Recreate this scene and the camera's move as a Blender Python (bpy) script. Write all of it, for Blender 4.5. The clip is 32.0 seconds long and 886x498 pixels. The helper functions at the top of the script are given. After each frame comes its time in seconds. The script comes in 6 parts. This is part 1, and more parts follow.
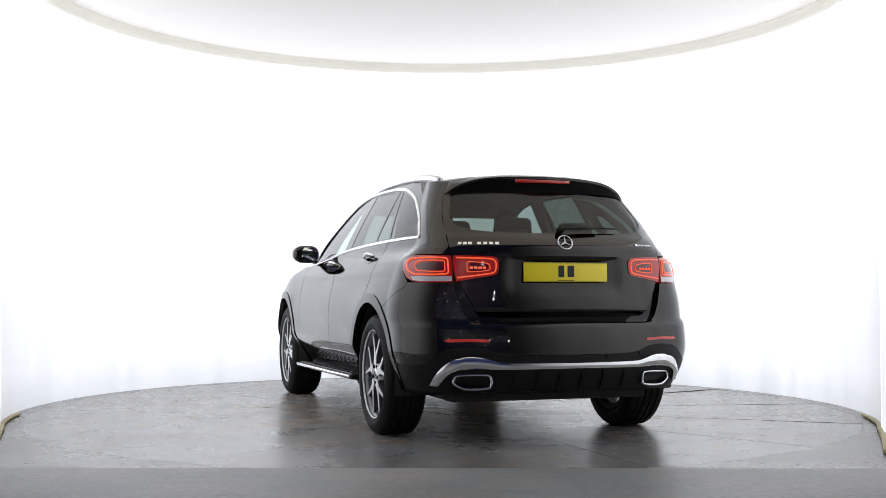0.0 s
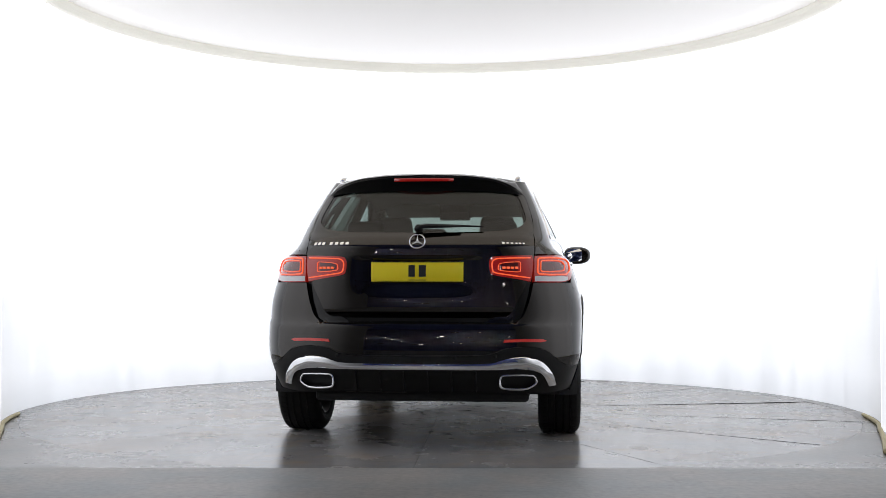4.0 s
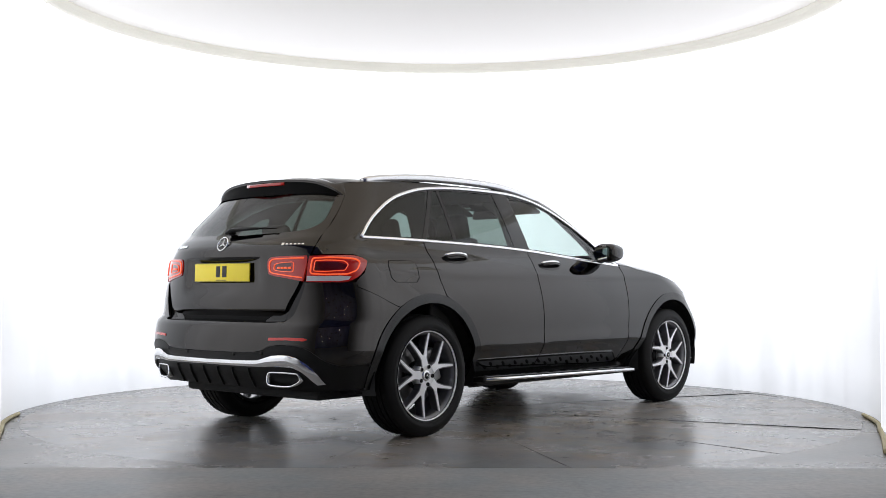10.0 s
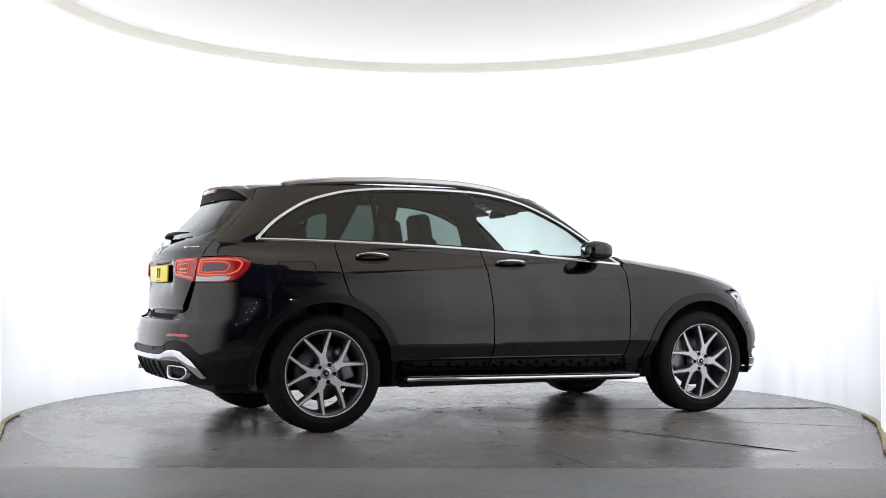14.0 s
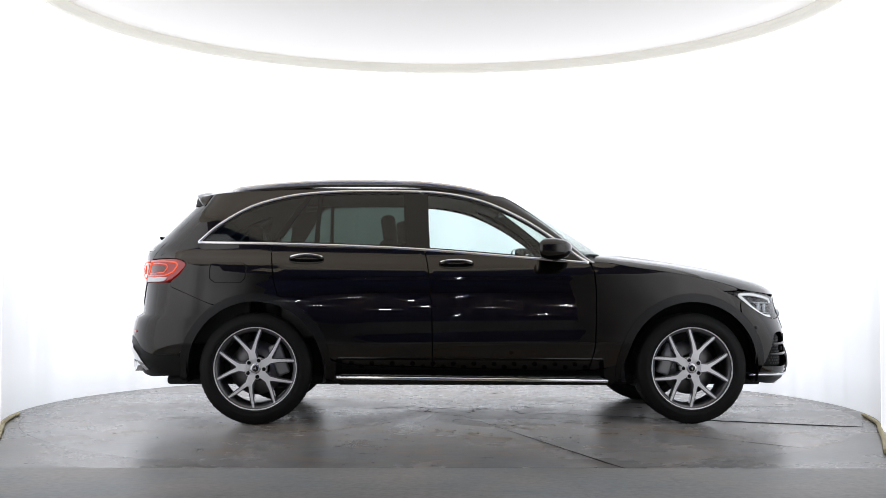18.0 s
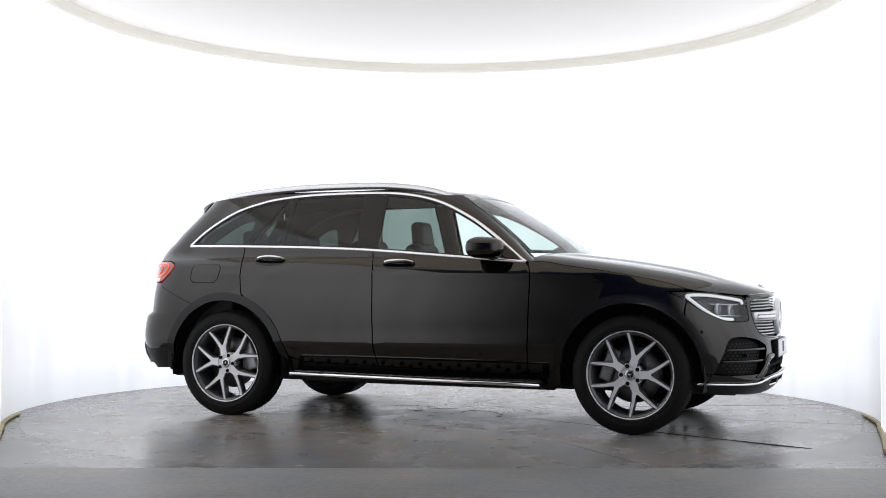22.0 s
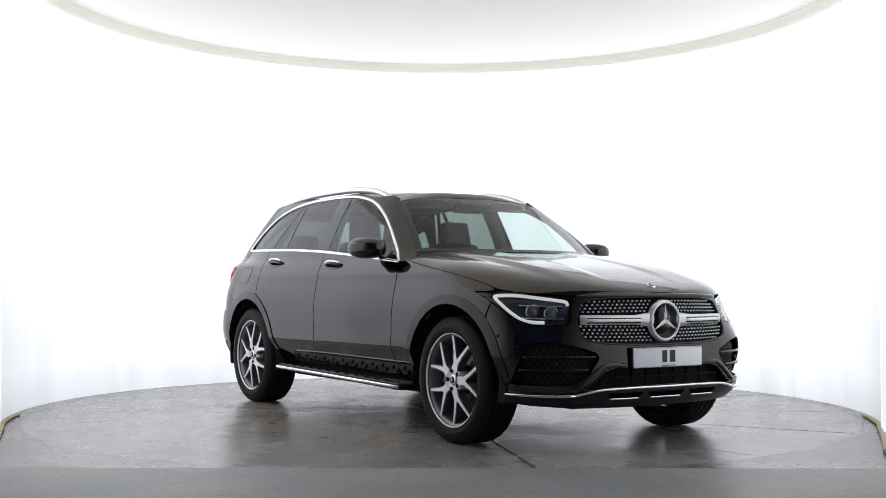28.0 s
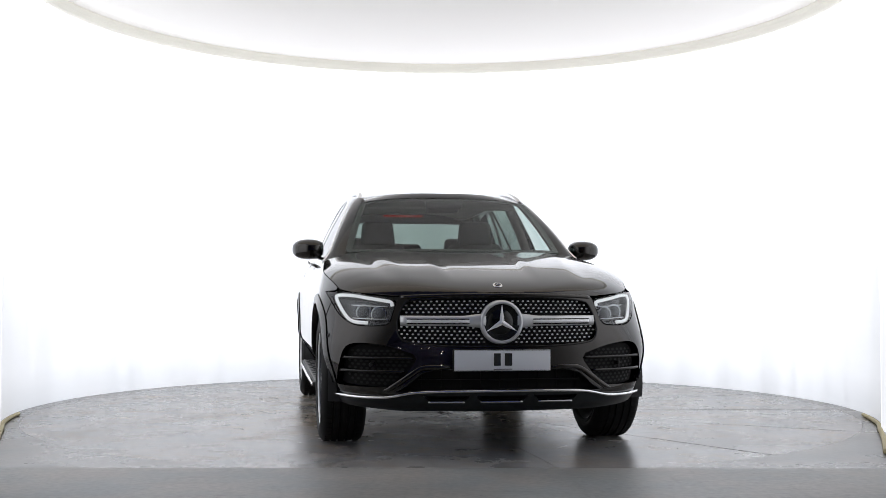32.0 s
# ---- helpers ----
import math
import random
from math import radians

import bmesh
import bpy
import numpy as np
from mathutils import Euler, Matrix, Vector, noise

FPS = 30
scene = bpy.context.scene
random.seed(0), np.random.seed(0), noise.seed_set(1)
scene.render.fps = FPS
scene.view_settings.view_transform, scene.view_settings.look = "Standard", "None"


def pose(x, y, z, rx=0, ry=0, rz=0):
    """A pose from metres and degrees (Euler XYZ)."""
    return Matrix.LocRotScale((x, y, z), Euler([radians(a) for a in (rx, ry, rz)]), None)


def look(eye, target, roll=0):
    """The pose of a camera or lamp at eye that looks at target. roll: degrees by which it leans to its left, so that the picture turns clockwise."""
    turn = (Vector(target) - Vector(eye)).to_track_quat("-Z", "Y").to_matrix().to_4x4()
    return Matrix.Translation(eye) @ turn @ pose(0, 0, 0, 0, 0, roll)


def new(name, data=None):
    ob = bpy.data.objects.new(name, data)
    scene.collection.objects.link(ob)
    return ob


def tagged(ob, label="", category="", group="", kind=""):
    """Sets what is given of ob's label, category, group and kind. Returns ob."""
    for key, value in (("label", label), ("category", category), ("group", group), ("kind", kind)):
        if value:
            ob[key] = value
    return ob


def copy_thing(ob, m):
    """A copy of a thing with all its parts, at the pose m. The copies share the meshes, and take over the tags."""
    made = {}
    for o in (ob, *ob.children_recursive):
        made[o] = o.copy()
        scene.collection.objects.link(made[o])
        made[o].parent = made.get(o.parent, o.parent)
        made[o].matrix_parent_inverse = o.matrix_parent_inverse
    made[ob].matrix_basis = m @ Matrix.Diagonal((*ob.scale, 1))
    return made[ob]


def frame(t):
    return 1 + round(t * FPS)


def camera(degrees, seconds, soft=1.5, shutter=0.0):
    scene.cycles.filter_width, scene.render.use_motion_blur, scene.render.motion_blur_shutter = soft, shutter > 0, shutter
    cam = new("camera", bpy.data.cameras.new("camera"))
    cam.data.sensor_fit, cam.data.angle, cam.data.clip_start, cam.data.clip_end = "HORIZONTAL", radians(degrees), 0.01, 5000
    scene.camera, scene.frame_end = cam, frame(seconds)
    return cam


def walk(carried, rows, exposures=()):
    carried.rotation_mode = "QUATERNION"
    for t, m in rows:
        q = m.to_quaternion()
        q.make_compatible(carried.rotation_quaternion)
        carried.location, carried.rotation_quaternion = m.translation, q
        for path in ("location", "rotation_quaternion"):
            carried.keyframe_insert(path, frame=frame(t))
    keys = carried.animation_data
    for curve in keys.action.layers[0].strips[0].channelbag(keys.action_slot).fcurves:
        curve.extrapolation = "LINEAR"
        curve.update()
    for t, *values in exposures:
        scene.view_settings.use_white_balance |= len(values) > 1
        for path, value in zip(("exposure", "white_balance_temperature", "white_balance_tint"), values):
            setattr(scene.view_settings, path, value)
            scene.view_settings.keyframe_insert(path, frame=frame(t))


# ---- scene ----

# ---- camera: stands still before the turntable ----
cam = camera(42.41, 32.0, soft=0.8)
EYE = (0.0, -8.486, 0.900)
STAND = Matrix.Translation(EYE) @ pose(0, 0, 0, 90 + 1.908, 0, -0.084) @ pose(0, 0, 0, 0, 0, 0.084)
walk(cam, [(0, STAND), (32, STAND)])

# turn of the table: degrees at a time, car's place on it
TURN0, RATE = 108.08, -5.902
PIVOT = (1.2455, 0.0657)
TABLE_R, WALL_R, CEIL_Z = 2.93, 3.05, 3.062

# ---- world: the dim hall round the booth ----
world = bpy.data.worlds.new("hall")
scene.world = world
world.use_nodes = True
bg = world.node_tree.nodes["Background"]
bg.inputs["Color"].default_value = (0.012, 0.016, 0.035, 1)
bg.inputs["Strength"].default_value = 1.0
scene.view_settings.exposure = 0.0


# ---- materials ----
def mat(name, color=(0.5, 0.5, 0.5), rough=0.5, metal=0.0, coat=0.0, spec=0.5, emit=None, emit_s=0.0, bump=0.0, bscale=200.0,
        var=0.0, vscale=3.0, rvar=0.0, alpha=1.0, sheen=0.0):
    m = bpy.data.materials.new(name)
    m.use_nodes = True
    nt = m.node_tree
    b = nt.nodes["Principled BSDF"]
    b.inputs["Base Color"].default_value = (*color, 1)
    b.inputs["Roughness"].default_value = rough
    b.inputs["Metallic"].default_value = metal
    b.inputs["Coat Weight"].default_value = coat
    b.inputs["Coat Roughness"].default_value = 0.02
    b.inputs["Specular IOR Level"].default_value = spec
    if emit:
        b.inputs["Emission Color"].default_value = (*emit, 1)
        b.inputs["Emission Strength"].default_value = emit_s
    tc = nt.nodes.new("ShaderNodeTexCoord")
    if var > 0 or rvar > 0:
        n = nt.nodes.new("ShaderNodeTexNoise")
        n.inputs["Scale"].default_value = vscale
        n.inputs["Detail"].default_value = 6
        nt.links.new(tc.outputs["Object"], n.inputs["Vector"])
        if var > 0:
            r = nt.nodes.new("ShaderNodeMixRGB")
            r.inputs[1].default_value = (*[c * (1 - var) for c in color], 1)
            r.inputs[2].default_value = (*[min(1, c * (1 + var)) for c in color], 1)
            nt.links.new(n.outputs["Fac"], r.inputs[0])
            nt.links.new(r.outputs[0], b.inputs["Base Color"])
        if rvar > 0:
            q = nt.nodes.new("ShaderNodeMapRange")
            q.inputs[3].default_value = max(0.0, rough - rvar)
            q.inputs[4].default_value = min(1.0, rough + rvar)
            nt.links.new(n.outputs["Fac"], q.inputs[0])
            nt.links.new(q.outputs[0], b.inputs["Roughness"])
    if bump > 0:
        n2 = nt.nodes.new("ShaderNodeTexNoise")
        n2.inputs["Scale"].default_value = bscale
        n2.inputs["Detail"].default_value = 4
        nt.links.new(tc.outputs["Object"], n2.inputs["Vector"])
        bp = nt.nodes.new("ShaderNodeBump")
        bp.inputs["Strength"].default_value = bump
        bp.inputs["Distance"].default_value = 0.002
        nt.links.new(n2.outputs["Fac"], bp.inputs["Height"])
        nt.links.new(bp.outputs[0], b.inputs["Normal"])
    return m


def glass_mat(name, tint, gloss=0.0):
    """Thin tinted pane: see-through, with Fresnel gloss."""
    m = bpy.data.materials.new(name)
    m.use_nodes = True
    nt = m.node_tree
    nt.nodes.remove(nt.nodes["Principled BSDF"])
    out = nt.nodes["Material Output"]
    t = nt.nodes.new("ShaderNodeBsdfTransparent")
    t.inputs[0].default_value = (*tint, 1)
    g = nt.nodes.new("ShaderNodeBsdfGlossy")
    g.inputs["Roughness"].default_value = gloss
    lw = nt.nodes.new("ShaderNodeLayerWeight")
    lw.inputs[0].default_value = 0.5
    pw = nt.nodes.new("ShaderNodeMath")
    pw.operation = "POWER"
    pw.inputs[1].default_value = 5.0
    nt.links.new(lw.outputs["Facing"], pw.inputs[0])
    f = nt.nodes.new("ShaderNodeMath")
    f.operation = "MULTIPLY_ADD"
    f.inputs[1].default_value, f.inputs[2].default_value = 0.93, 0.05
    nt.links.new(pw.outputs[0], f.inputs[0])
    mx = nt.nodes.new("ShaderNodeMixShader")
    nt.links.new(f.outputs[0], mx.inputs[0])
    nt.links.new(t.outputs[0], mx.inputs[1])
    nt.links.new(g.outputs[0], mx.inputs[2])
    nt.links.new(mx.outputs[0], out.inputs[0])
    return m


PAINT = mat("black_paint", (0.0115, 0.0084, 0.0057), 0.23, 1.0, 1.0, 0.5)
PAINT.node_tree.nodes["Principled BSDF"].inputs["Coat IOR"].default_value = 1.57
PAINT.node_tree.nodes["Principled BSDF"].inputs["Coat Roughness"].default_value = 0.012
PAINT.node_tree.nodes["Principled BSDF"].inputs["Specular Tint"].default_value = (0.25, 0.23, 0.21, 1)
GLOSSBLACK = mat("gloss_black", (0.005, 0.005, 0.005), 0.10, 0, 0.0, 0.4)
# body black for the arch lips, darkened to stand in for their shade
ARCHSHADE = mat("arch_shade", (0.006, 0.006, 0.006), 0.22, 0, 0.0, 0.42, bump=0.05, bscale=300)
SATIN = mat("satin_black", (0.008, 0.008, 0.008), 0.45, 0.0, 0.0, 0.22, bump=0.1, bscale=600)
PLASTIC = mat("black_plastic", (0.014, 0.014, 0.015), 0.55, bump=0.15, bscale=500)
DARK = mat("dark_void", (0.009, 0.009, 0.009), 0.85, spec=0.2)
RUBBER = mat("rubber", (0.0075, 0.0075, 0.0075), 0.62, 0.0, 0.0, 0.2, bump=0.25, bscale=260, var=0.25, vscale=9)
CHROME = mat("chrome", (0.86, 0.87, 0.88), 0.07, 1.0, rvar=0.03, vscale=20)
TRIM = mat("bright_trim", (0.90, 0.90, 0.91), 0.22, 0.9)
SATINCHROME = mat("satin_chrome", (0.72, 0.72, 0.73), 0.26, 1.0)
ALU = mat("machined_aluminium", (0.86, 0.86, 0.87), 0.34, 0.12, bump=0.05, bscale=500, rvar=0.05, vscale=30)
RIMGREY = mat("rim_grey", (0.105, 0.106, 0.112), 0.30, 0.4, 0.6)
PINS = mat("pin_silver", (0.97, 0.97, 0.98), 0.22, 0.15)
SILVER = mat("satin_silver", (0.68, 0.69, 0.70), 0.24, 0.5)
CHIN = mat("apron_black", (0.012, 0.015, 0.016), 0.35, 0.0, 0.0, 0.28, bump=0.05, bscale=300)
LIPBLACK = mat("spoiler_black", (0.003, 0.003, 0.003), 0.5, 0, 0.0, 0.04)
IRON = mat("brake_iron", (0.17, 0.165, 0.165), 0.42, 1.0, bump=0.1, bscale=120, var=0.2, vscale=25)
CALIPER = mat("caliper_grey", (0.42, 0.42, 0.42), 0.42, 0.6)
LEATHER = mat("black_leather", (0.022, 0.020, 0.019), 0.5, bump=0.3, bscale=300)
LINER = mat("grey_headliner", (0.14, 0.132, 0.118), 0.95, bump=0.2, bscale=400)
DASHM = mat("dash_soft", (0.030, 0.028, 0.025), 0.65, bump=0.3, bscale=300)
WINDOW = glass_mat("clear_window", (0.755, 0.835, 0.825))
SHIELD = glass_mat("windscreen_glass", (0.71, 0.785, 0.75))
PRIVACY = glass_mat("privacy_glass", (0.172, 0.22, 0.203))
REARGLASS = glass_mat("rear_glass", (0.195, 0.24, 0.223))
LENS = glass_mat("lamp_cover", (0.80, 0.82, 0.83))
REDLENS = mat("red_lens", (0.20, 0.006, 0.006), 0.10, 0, 1.0, 0.5, emit=(1, 0.03, 0.015), emit_s=0.13)
REDDARK = mat("dark_red_lens", (0.10, 0.004, 0.005), 0.10, 0, 1.0)
REDGLOW = mat("red_glow", (0.25, 0.012, 0.008), 0.25, 0, 0.6, emit=(1.0, 0.12, 0.03), emit_s=0.85)
CLEARLENS = mat("reversing_lens", (0.62, 0.62, 0.64), 0.12, 0, 1.0, bump=0.25, bscale=80)
# passive reflector; slight emission stands in for the light it throws back
REFLECTOR = mat("red_reflector", (0.50, 0.02, 0.015), 0.2, 0, 1.0, emit=(1, 0.05, 0.03), emit_s=0.10)
DRL = mat("daylight_strip", (0.82, 0.84, 0.86), 0.15, 0, 0.5, emit=(1, 1, 1), emit_s=0.50)
LAMPGREY = mat("lamp_housing", (0.075, 0.077, 0.082), 0.25, 0.4)
LAMPSILVER = mat("lamp_reflector", (0.6, 0.61, 0.62), 0.15, 1.0)
YELLOW = mat("yellow_plate", (1.0, 0.80, 0.012), 0.4, 0, 0.3)
WHITEPLATE = mat("white_plate", (0.80, 0.81, 0.84), 0.35, 0, 0.3)
BLACKINK = mat("black_ink", (0.012, 0.012, 0.012), 0.5)
DISPLAY = mat("display_glass", (0.01, 0.01, 0.012), 0.08, 0, 0.5)
PIPE = mat("exhaust_steel", (0.16, 0.15, 0.14), 0.45, 1.0, var=0.3, vscale=12)
MESHBLACK = mat("vent_black", (0.010, 0.010, 0.010), 0.5, spec=0.25)
UNDER = mat("underbody", (0.02, 0.02, 0.02), 0.8, bump=0.4, bscale=40)


def concrete(name, c1, c2, rough, streak=0.0):
    m = bpy.data.materials.new(name)
    m.use_nodes = True
    nt = m.node_tree
    b = nt.nodes["Principled BSDF"]
    L = nt.links.new
    tc = nt.nodes.new("ShaderNodeTexCoord")
    big = nt.nodes.new("ShaderNodeTexNoise")
    big.inputs["Scale"].default_value = 1.1
    big.inputs["Detail"].default_value = 8
    big.inputs["Roughness"].default_value = 0.62
    fine = nt.nodes.new("ShaderNodeTexNoise")
    fine.inputs["Scale"].default_value = 30
    fine.inputs["Detail"].default_value = 8
    L(tc.outputs["Object"], big.inputs["Vector"])
    L(tc.outputs["Object"], fine.inputs["Vector"])
    mixf = nt.nodes.new("ShaderNodeMath")
    mixf.operation = "MULTIPLY_ADD"
    mixf.inputs[1].default_value = 0.22 if streak > 0 else 0.42
    L(fine.outputs["Fac"], mixf.inputs[0])
    sub = nt.nodes.new("ShaderNodeMath")
    sub.operation = "MULTIPLY"
    sub.inputs[1].default_value = 0.78 if streak > 0 else 0.58
    L(big.outputs["Fac"], sub.inputs[0])
    L(sub.outputs[0], mixf.inputs[2])
    ramp = nt.nodes.new("ShaderNodeValToRGB")
    ramp.color_ramp.elements[0].position = 0.31
    ramp.color_ramp.elements[0].color = (*c1, 1)
    ramp.color_ramp.elements[1].position = 0.68
    ramp.color_ramp.elements[1].color = (*c2, 1)
    L(mixf.outputs[0], ramp.inputs[0])
    # warm and cool patches, scuffs dragged across
    hue = nt.nodes.new("ShaderNodeTexNoise")
    hue.inputs["Scale"].default_value = 1.9
    hue.inputs["Detail"].default_value = 9
    hue.inputs["Roughness"].default_value = 0.60
    L(tc.outputs["Object"], hue.inputs["Vector"])
    hr = nt.nodes.new("ShaderNodeValToRGB")
    hr.color_ramp.elements[0].position, hr.color_ramp.elements[0].color = 0.38, (0.83, 0.885, 0.90, 1)
    hr.color_ramp.elements[1].position, hr.color_ramp.elements[1].color = 0.60, (1.03, 0.985, 0.93, 1)
    L(hue.outputs["Fac"], hr.inputs[0])
    mh = nt.nodes.new("ShaderNodeMixRGB")
    mh.blend_type = "MULTIPLY"
    mh.inputs[0].default_value = 1
    L(ramp.outputs[0], mh.inputs[1])
    L(hr.outputs[0], mh.inputs[2])
    top = mh.outputs[0]
    for sc, turn in (((1.2, 9.0, 1.0), 0.35), ((7.0, 1.6, 1.0), 1.25)):
        mp = nt.nodes.new("ShaderNodeMapping")
        mp.inputs["Scale"].default_value = sc
        mp.inputs["Rotation"].default_value = (0, 0, turn)
        L(tc.outputs["Object"], mp.inputs[0])
        sn = nt.nodes.new("ShaderNodeTexNoise")
        sn.inputs["Scale"].default_value = 1.3
        sn.inputs["Detail"].default_value = 8
        sn.inputs["Roughness"].default_value = 0.7
        L(mp.outputs[0], sn.inputs["Vector"])
        sm = nt.nodes.new("ShaderNodeMapRange")
        sm.inputs[1].default_value, sm.inputs[2].default_value = 0.56, 0.72
        sm.inputs[3].default_value, sm.inputs[4].default_value = 1.0, 0.80
        L(sn.outputs["Fac"], sm.inputs[0])
        ms = nt.nodes.new("ShaderNodeMixRGB")
        ms.blend_type = "MULTIPLY"
        ms.inputs[0].default_value = 1
        L(top, ms.inputs[1])
        L(sm.outputs[0], ms.inputs[2])
        top = ms.outputs[0]
    # scattered darker stains and specks
    sp = nt.nodes.new("ShaderNodeTexVoronoi")
    sp.inputs["Scale"].default_value = 7
    L(tc.outputs["Object"], sp.inputs["Vector"])
    sr = nt.nodes.new("ShaderNodeMapRange")
    sr.inputs[1].default_value, sr.inputs[2].default_value = 0.03, 0.07
    sr.inputs[3].default_value, sr.inputs[4].default_value = 0.72, 1.0
    L(sp.outputs["Distance"], sr.inputs[0])
    mul = nt.nodes.new("ShaderNodeMixRGB")
    mul.blend_type = "MULTIPLY"
    mul.inputs[0].default_value = 1
    L(top, mul.inputs[1])
    L(sr.outputs[0], mul.inputs[2])
    last = mul.outputs[0]
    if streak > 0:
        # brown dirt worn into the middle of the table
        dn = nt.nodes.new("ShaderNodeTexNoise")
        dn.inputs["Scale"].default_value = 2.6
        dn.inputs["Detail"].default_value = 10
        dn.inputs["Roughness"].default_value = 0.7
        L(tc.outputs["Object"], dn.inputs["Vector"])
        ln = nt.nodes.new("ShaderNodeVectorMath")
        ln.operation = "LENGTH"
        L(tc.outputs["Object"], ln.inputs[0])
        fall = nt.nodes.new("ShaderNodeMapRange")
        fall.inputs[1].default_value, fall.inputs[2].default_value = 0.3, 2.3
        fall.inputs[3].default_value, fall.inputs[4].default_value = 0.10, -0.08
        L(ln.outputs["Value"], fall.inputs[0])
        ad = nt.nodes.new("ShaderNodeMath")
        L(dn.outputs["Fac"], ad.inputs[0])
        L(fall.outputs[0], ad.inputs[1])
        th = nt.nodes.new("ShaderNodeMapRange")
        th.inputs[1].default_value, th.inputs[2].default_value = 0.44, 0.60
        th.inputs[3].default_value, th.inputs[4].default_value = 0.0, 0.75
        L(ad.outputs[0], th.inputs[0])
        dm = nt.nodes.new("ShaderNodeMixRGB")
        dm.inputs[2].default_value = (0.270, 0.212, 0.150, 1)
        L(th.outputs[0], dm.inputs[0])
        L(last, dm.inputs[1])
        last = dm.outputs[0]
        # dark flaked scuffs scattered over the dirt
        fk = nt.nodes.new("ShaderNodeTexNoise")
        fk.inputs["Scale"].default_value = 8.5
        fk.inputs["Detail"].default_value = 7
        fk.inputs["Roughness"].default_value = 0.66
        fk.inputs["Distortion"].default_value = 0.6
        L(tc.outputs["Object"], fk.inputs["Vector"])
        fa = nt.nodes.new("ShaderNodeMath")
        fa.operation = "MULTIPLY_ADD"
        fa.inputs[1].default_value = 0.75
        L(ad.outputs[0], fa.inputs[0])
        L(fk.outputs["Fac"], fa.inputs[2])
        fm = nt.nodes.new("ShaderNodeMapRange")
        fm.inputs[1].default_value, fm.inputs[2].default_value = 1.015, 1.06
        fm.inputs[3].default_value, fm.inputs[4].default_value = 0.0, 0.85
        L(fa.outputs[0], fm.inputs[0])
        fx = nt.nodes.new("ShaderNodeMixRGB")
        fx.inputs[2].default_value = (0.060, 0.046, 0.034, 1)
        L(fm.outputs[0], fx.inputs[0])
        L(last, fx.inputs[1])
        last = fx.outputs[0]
        # hair cracks and flaked edges
        wn = nt.nodes.new("ShaderNodeTexNoise")
        wn.inputs["Scale"].default_value = 5.0
        wn.inputs["Detail"].default_value = 8
        L(tc.outputs["Object"], wn.inputs["Vector"])
        wm = nt.nodes.new("ShaderNodeVectorMath")
        wm.operation = "MULTIPLY_ADD"
        wm.inputs[1].default_value = (0.45, 0.45, 0)
        L(wn.outputs["Color"], wm.inputs[0])
        L(tc.outputs["Object"], wm.inputs[2])
        vo = nt.nodes.new("ShaderNodeTexVoronoi")
        vo.feature = "DISTANCE_TO_EDGE"
        vo.inputs["Scale"].default_value = 1.7
        L(wm.outputs[0], vo.inputs["Vector"])
        cm = nt.nodes.new("ShaderNodeMapRange")
        cm.inputs[1].default_value, cm.inputs[2].default_value = 0.006, 0.030
        cm.inputs[3].default_value, cm.inputs[4].default_value = 1.0, 0.0
        L(vo.outputs["Distance"], cm.inputs[0])
        gate = nt.nodes.new("ShaderNodeMapRange")
        gate.inputs[1].default_value, gate.inputs[2].default_value = 0.54, 0.63
        gate.inputs[3].default_value, gate.inputs[4].default_value = 0.0, 0.85
        L(ad.outputs[0], gate.inputs[0])
        cg = nt.nodes.new("ShaderNodeMath")
        cg.operation = "MULTIPLY"
        L(cm.outputs[0], cg.inputs[0])
        L(gate.outputs[0], cg.inputs[1])
        cx = nt.nodes.new("ShaderNodeMixRGB")
        cx.inputs[2].default_value = (0.035, 0.029, 0.023, 1)
        L(cg.outputs[0], cx.inputs[0])
        L(last, cx.inputs[1])
        last = cx.outputs[0]
        # cracks and dirt take the polish away
        sl = nt.nodes.new("ShaderNodeMath")
        sl.operation = "MULTIPLY_ADD"
        sl.inputs[1].default_value, sl.inputs[2].default_value = -0.42, 0.42
        L(cg.outputs[0], sl.inputs[0])
        sd = nt.nodes.new("ShaderNodeMath")
        sd.operation = "MULTIPLY_ADD"
        sd.inputs[1].default_value = -0.16
        L(th.outputs[0], sd.inputs[0])
        L(sl.outputs[0], sd.inputs[2])
        sd.use_clamp = True
        L(sd.outputs[0], b.inputs["Specular IOR Level"])
    L(last, b.inputs["Base Color"])
    b.inputs["Specular Tint"].default_value = (1.0, 0.955, 0.93, 1)
    b.inputs["Specular IOR Level"].default_value = 0.42
    rr = nt.nodes.new("ShaderNodeMapRange")
    rr.inputs[1].default_value, rr.inputs[2].default_value = 0.3, 0.7
    rr.inputs[3].default_value, rr.inputs[4].default_value = rough - 0.06, rough + 0.08
    L(big.outputs["Fac"], rr.inputs[0])
    ro = rr.outputs[0]
    if streak > 0:
        # dirt dulls the polish
        dr = nt.nodes.new("ShaderNodeMath")
        dr.operation = "MULTIPLY_ADD"
        dr.inputs[1].default_value = 0.03
        L(th.outputs[0], dr.inputs[0])
        L(ro, dr.inputs[2])
        ro = dr.outputs[0]
    L(ro, b.inputs["Roughness"])
    bp = nt.nodes.new("ShaderNodeBump")
    bp.inputs["Strength"].default_value = 0.01
    bp.inputs["Distance"].default_value = 0.003
    L(fine.outputs["Fac"], bp.inputs["Height"])
    L(bp.outputs[0], b.inputs["Normal"])
    return m


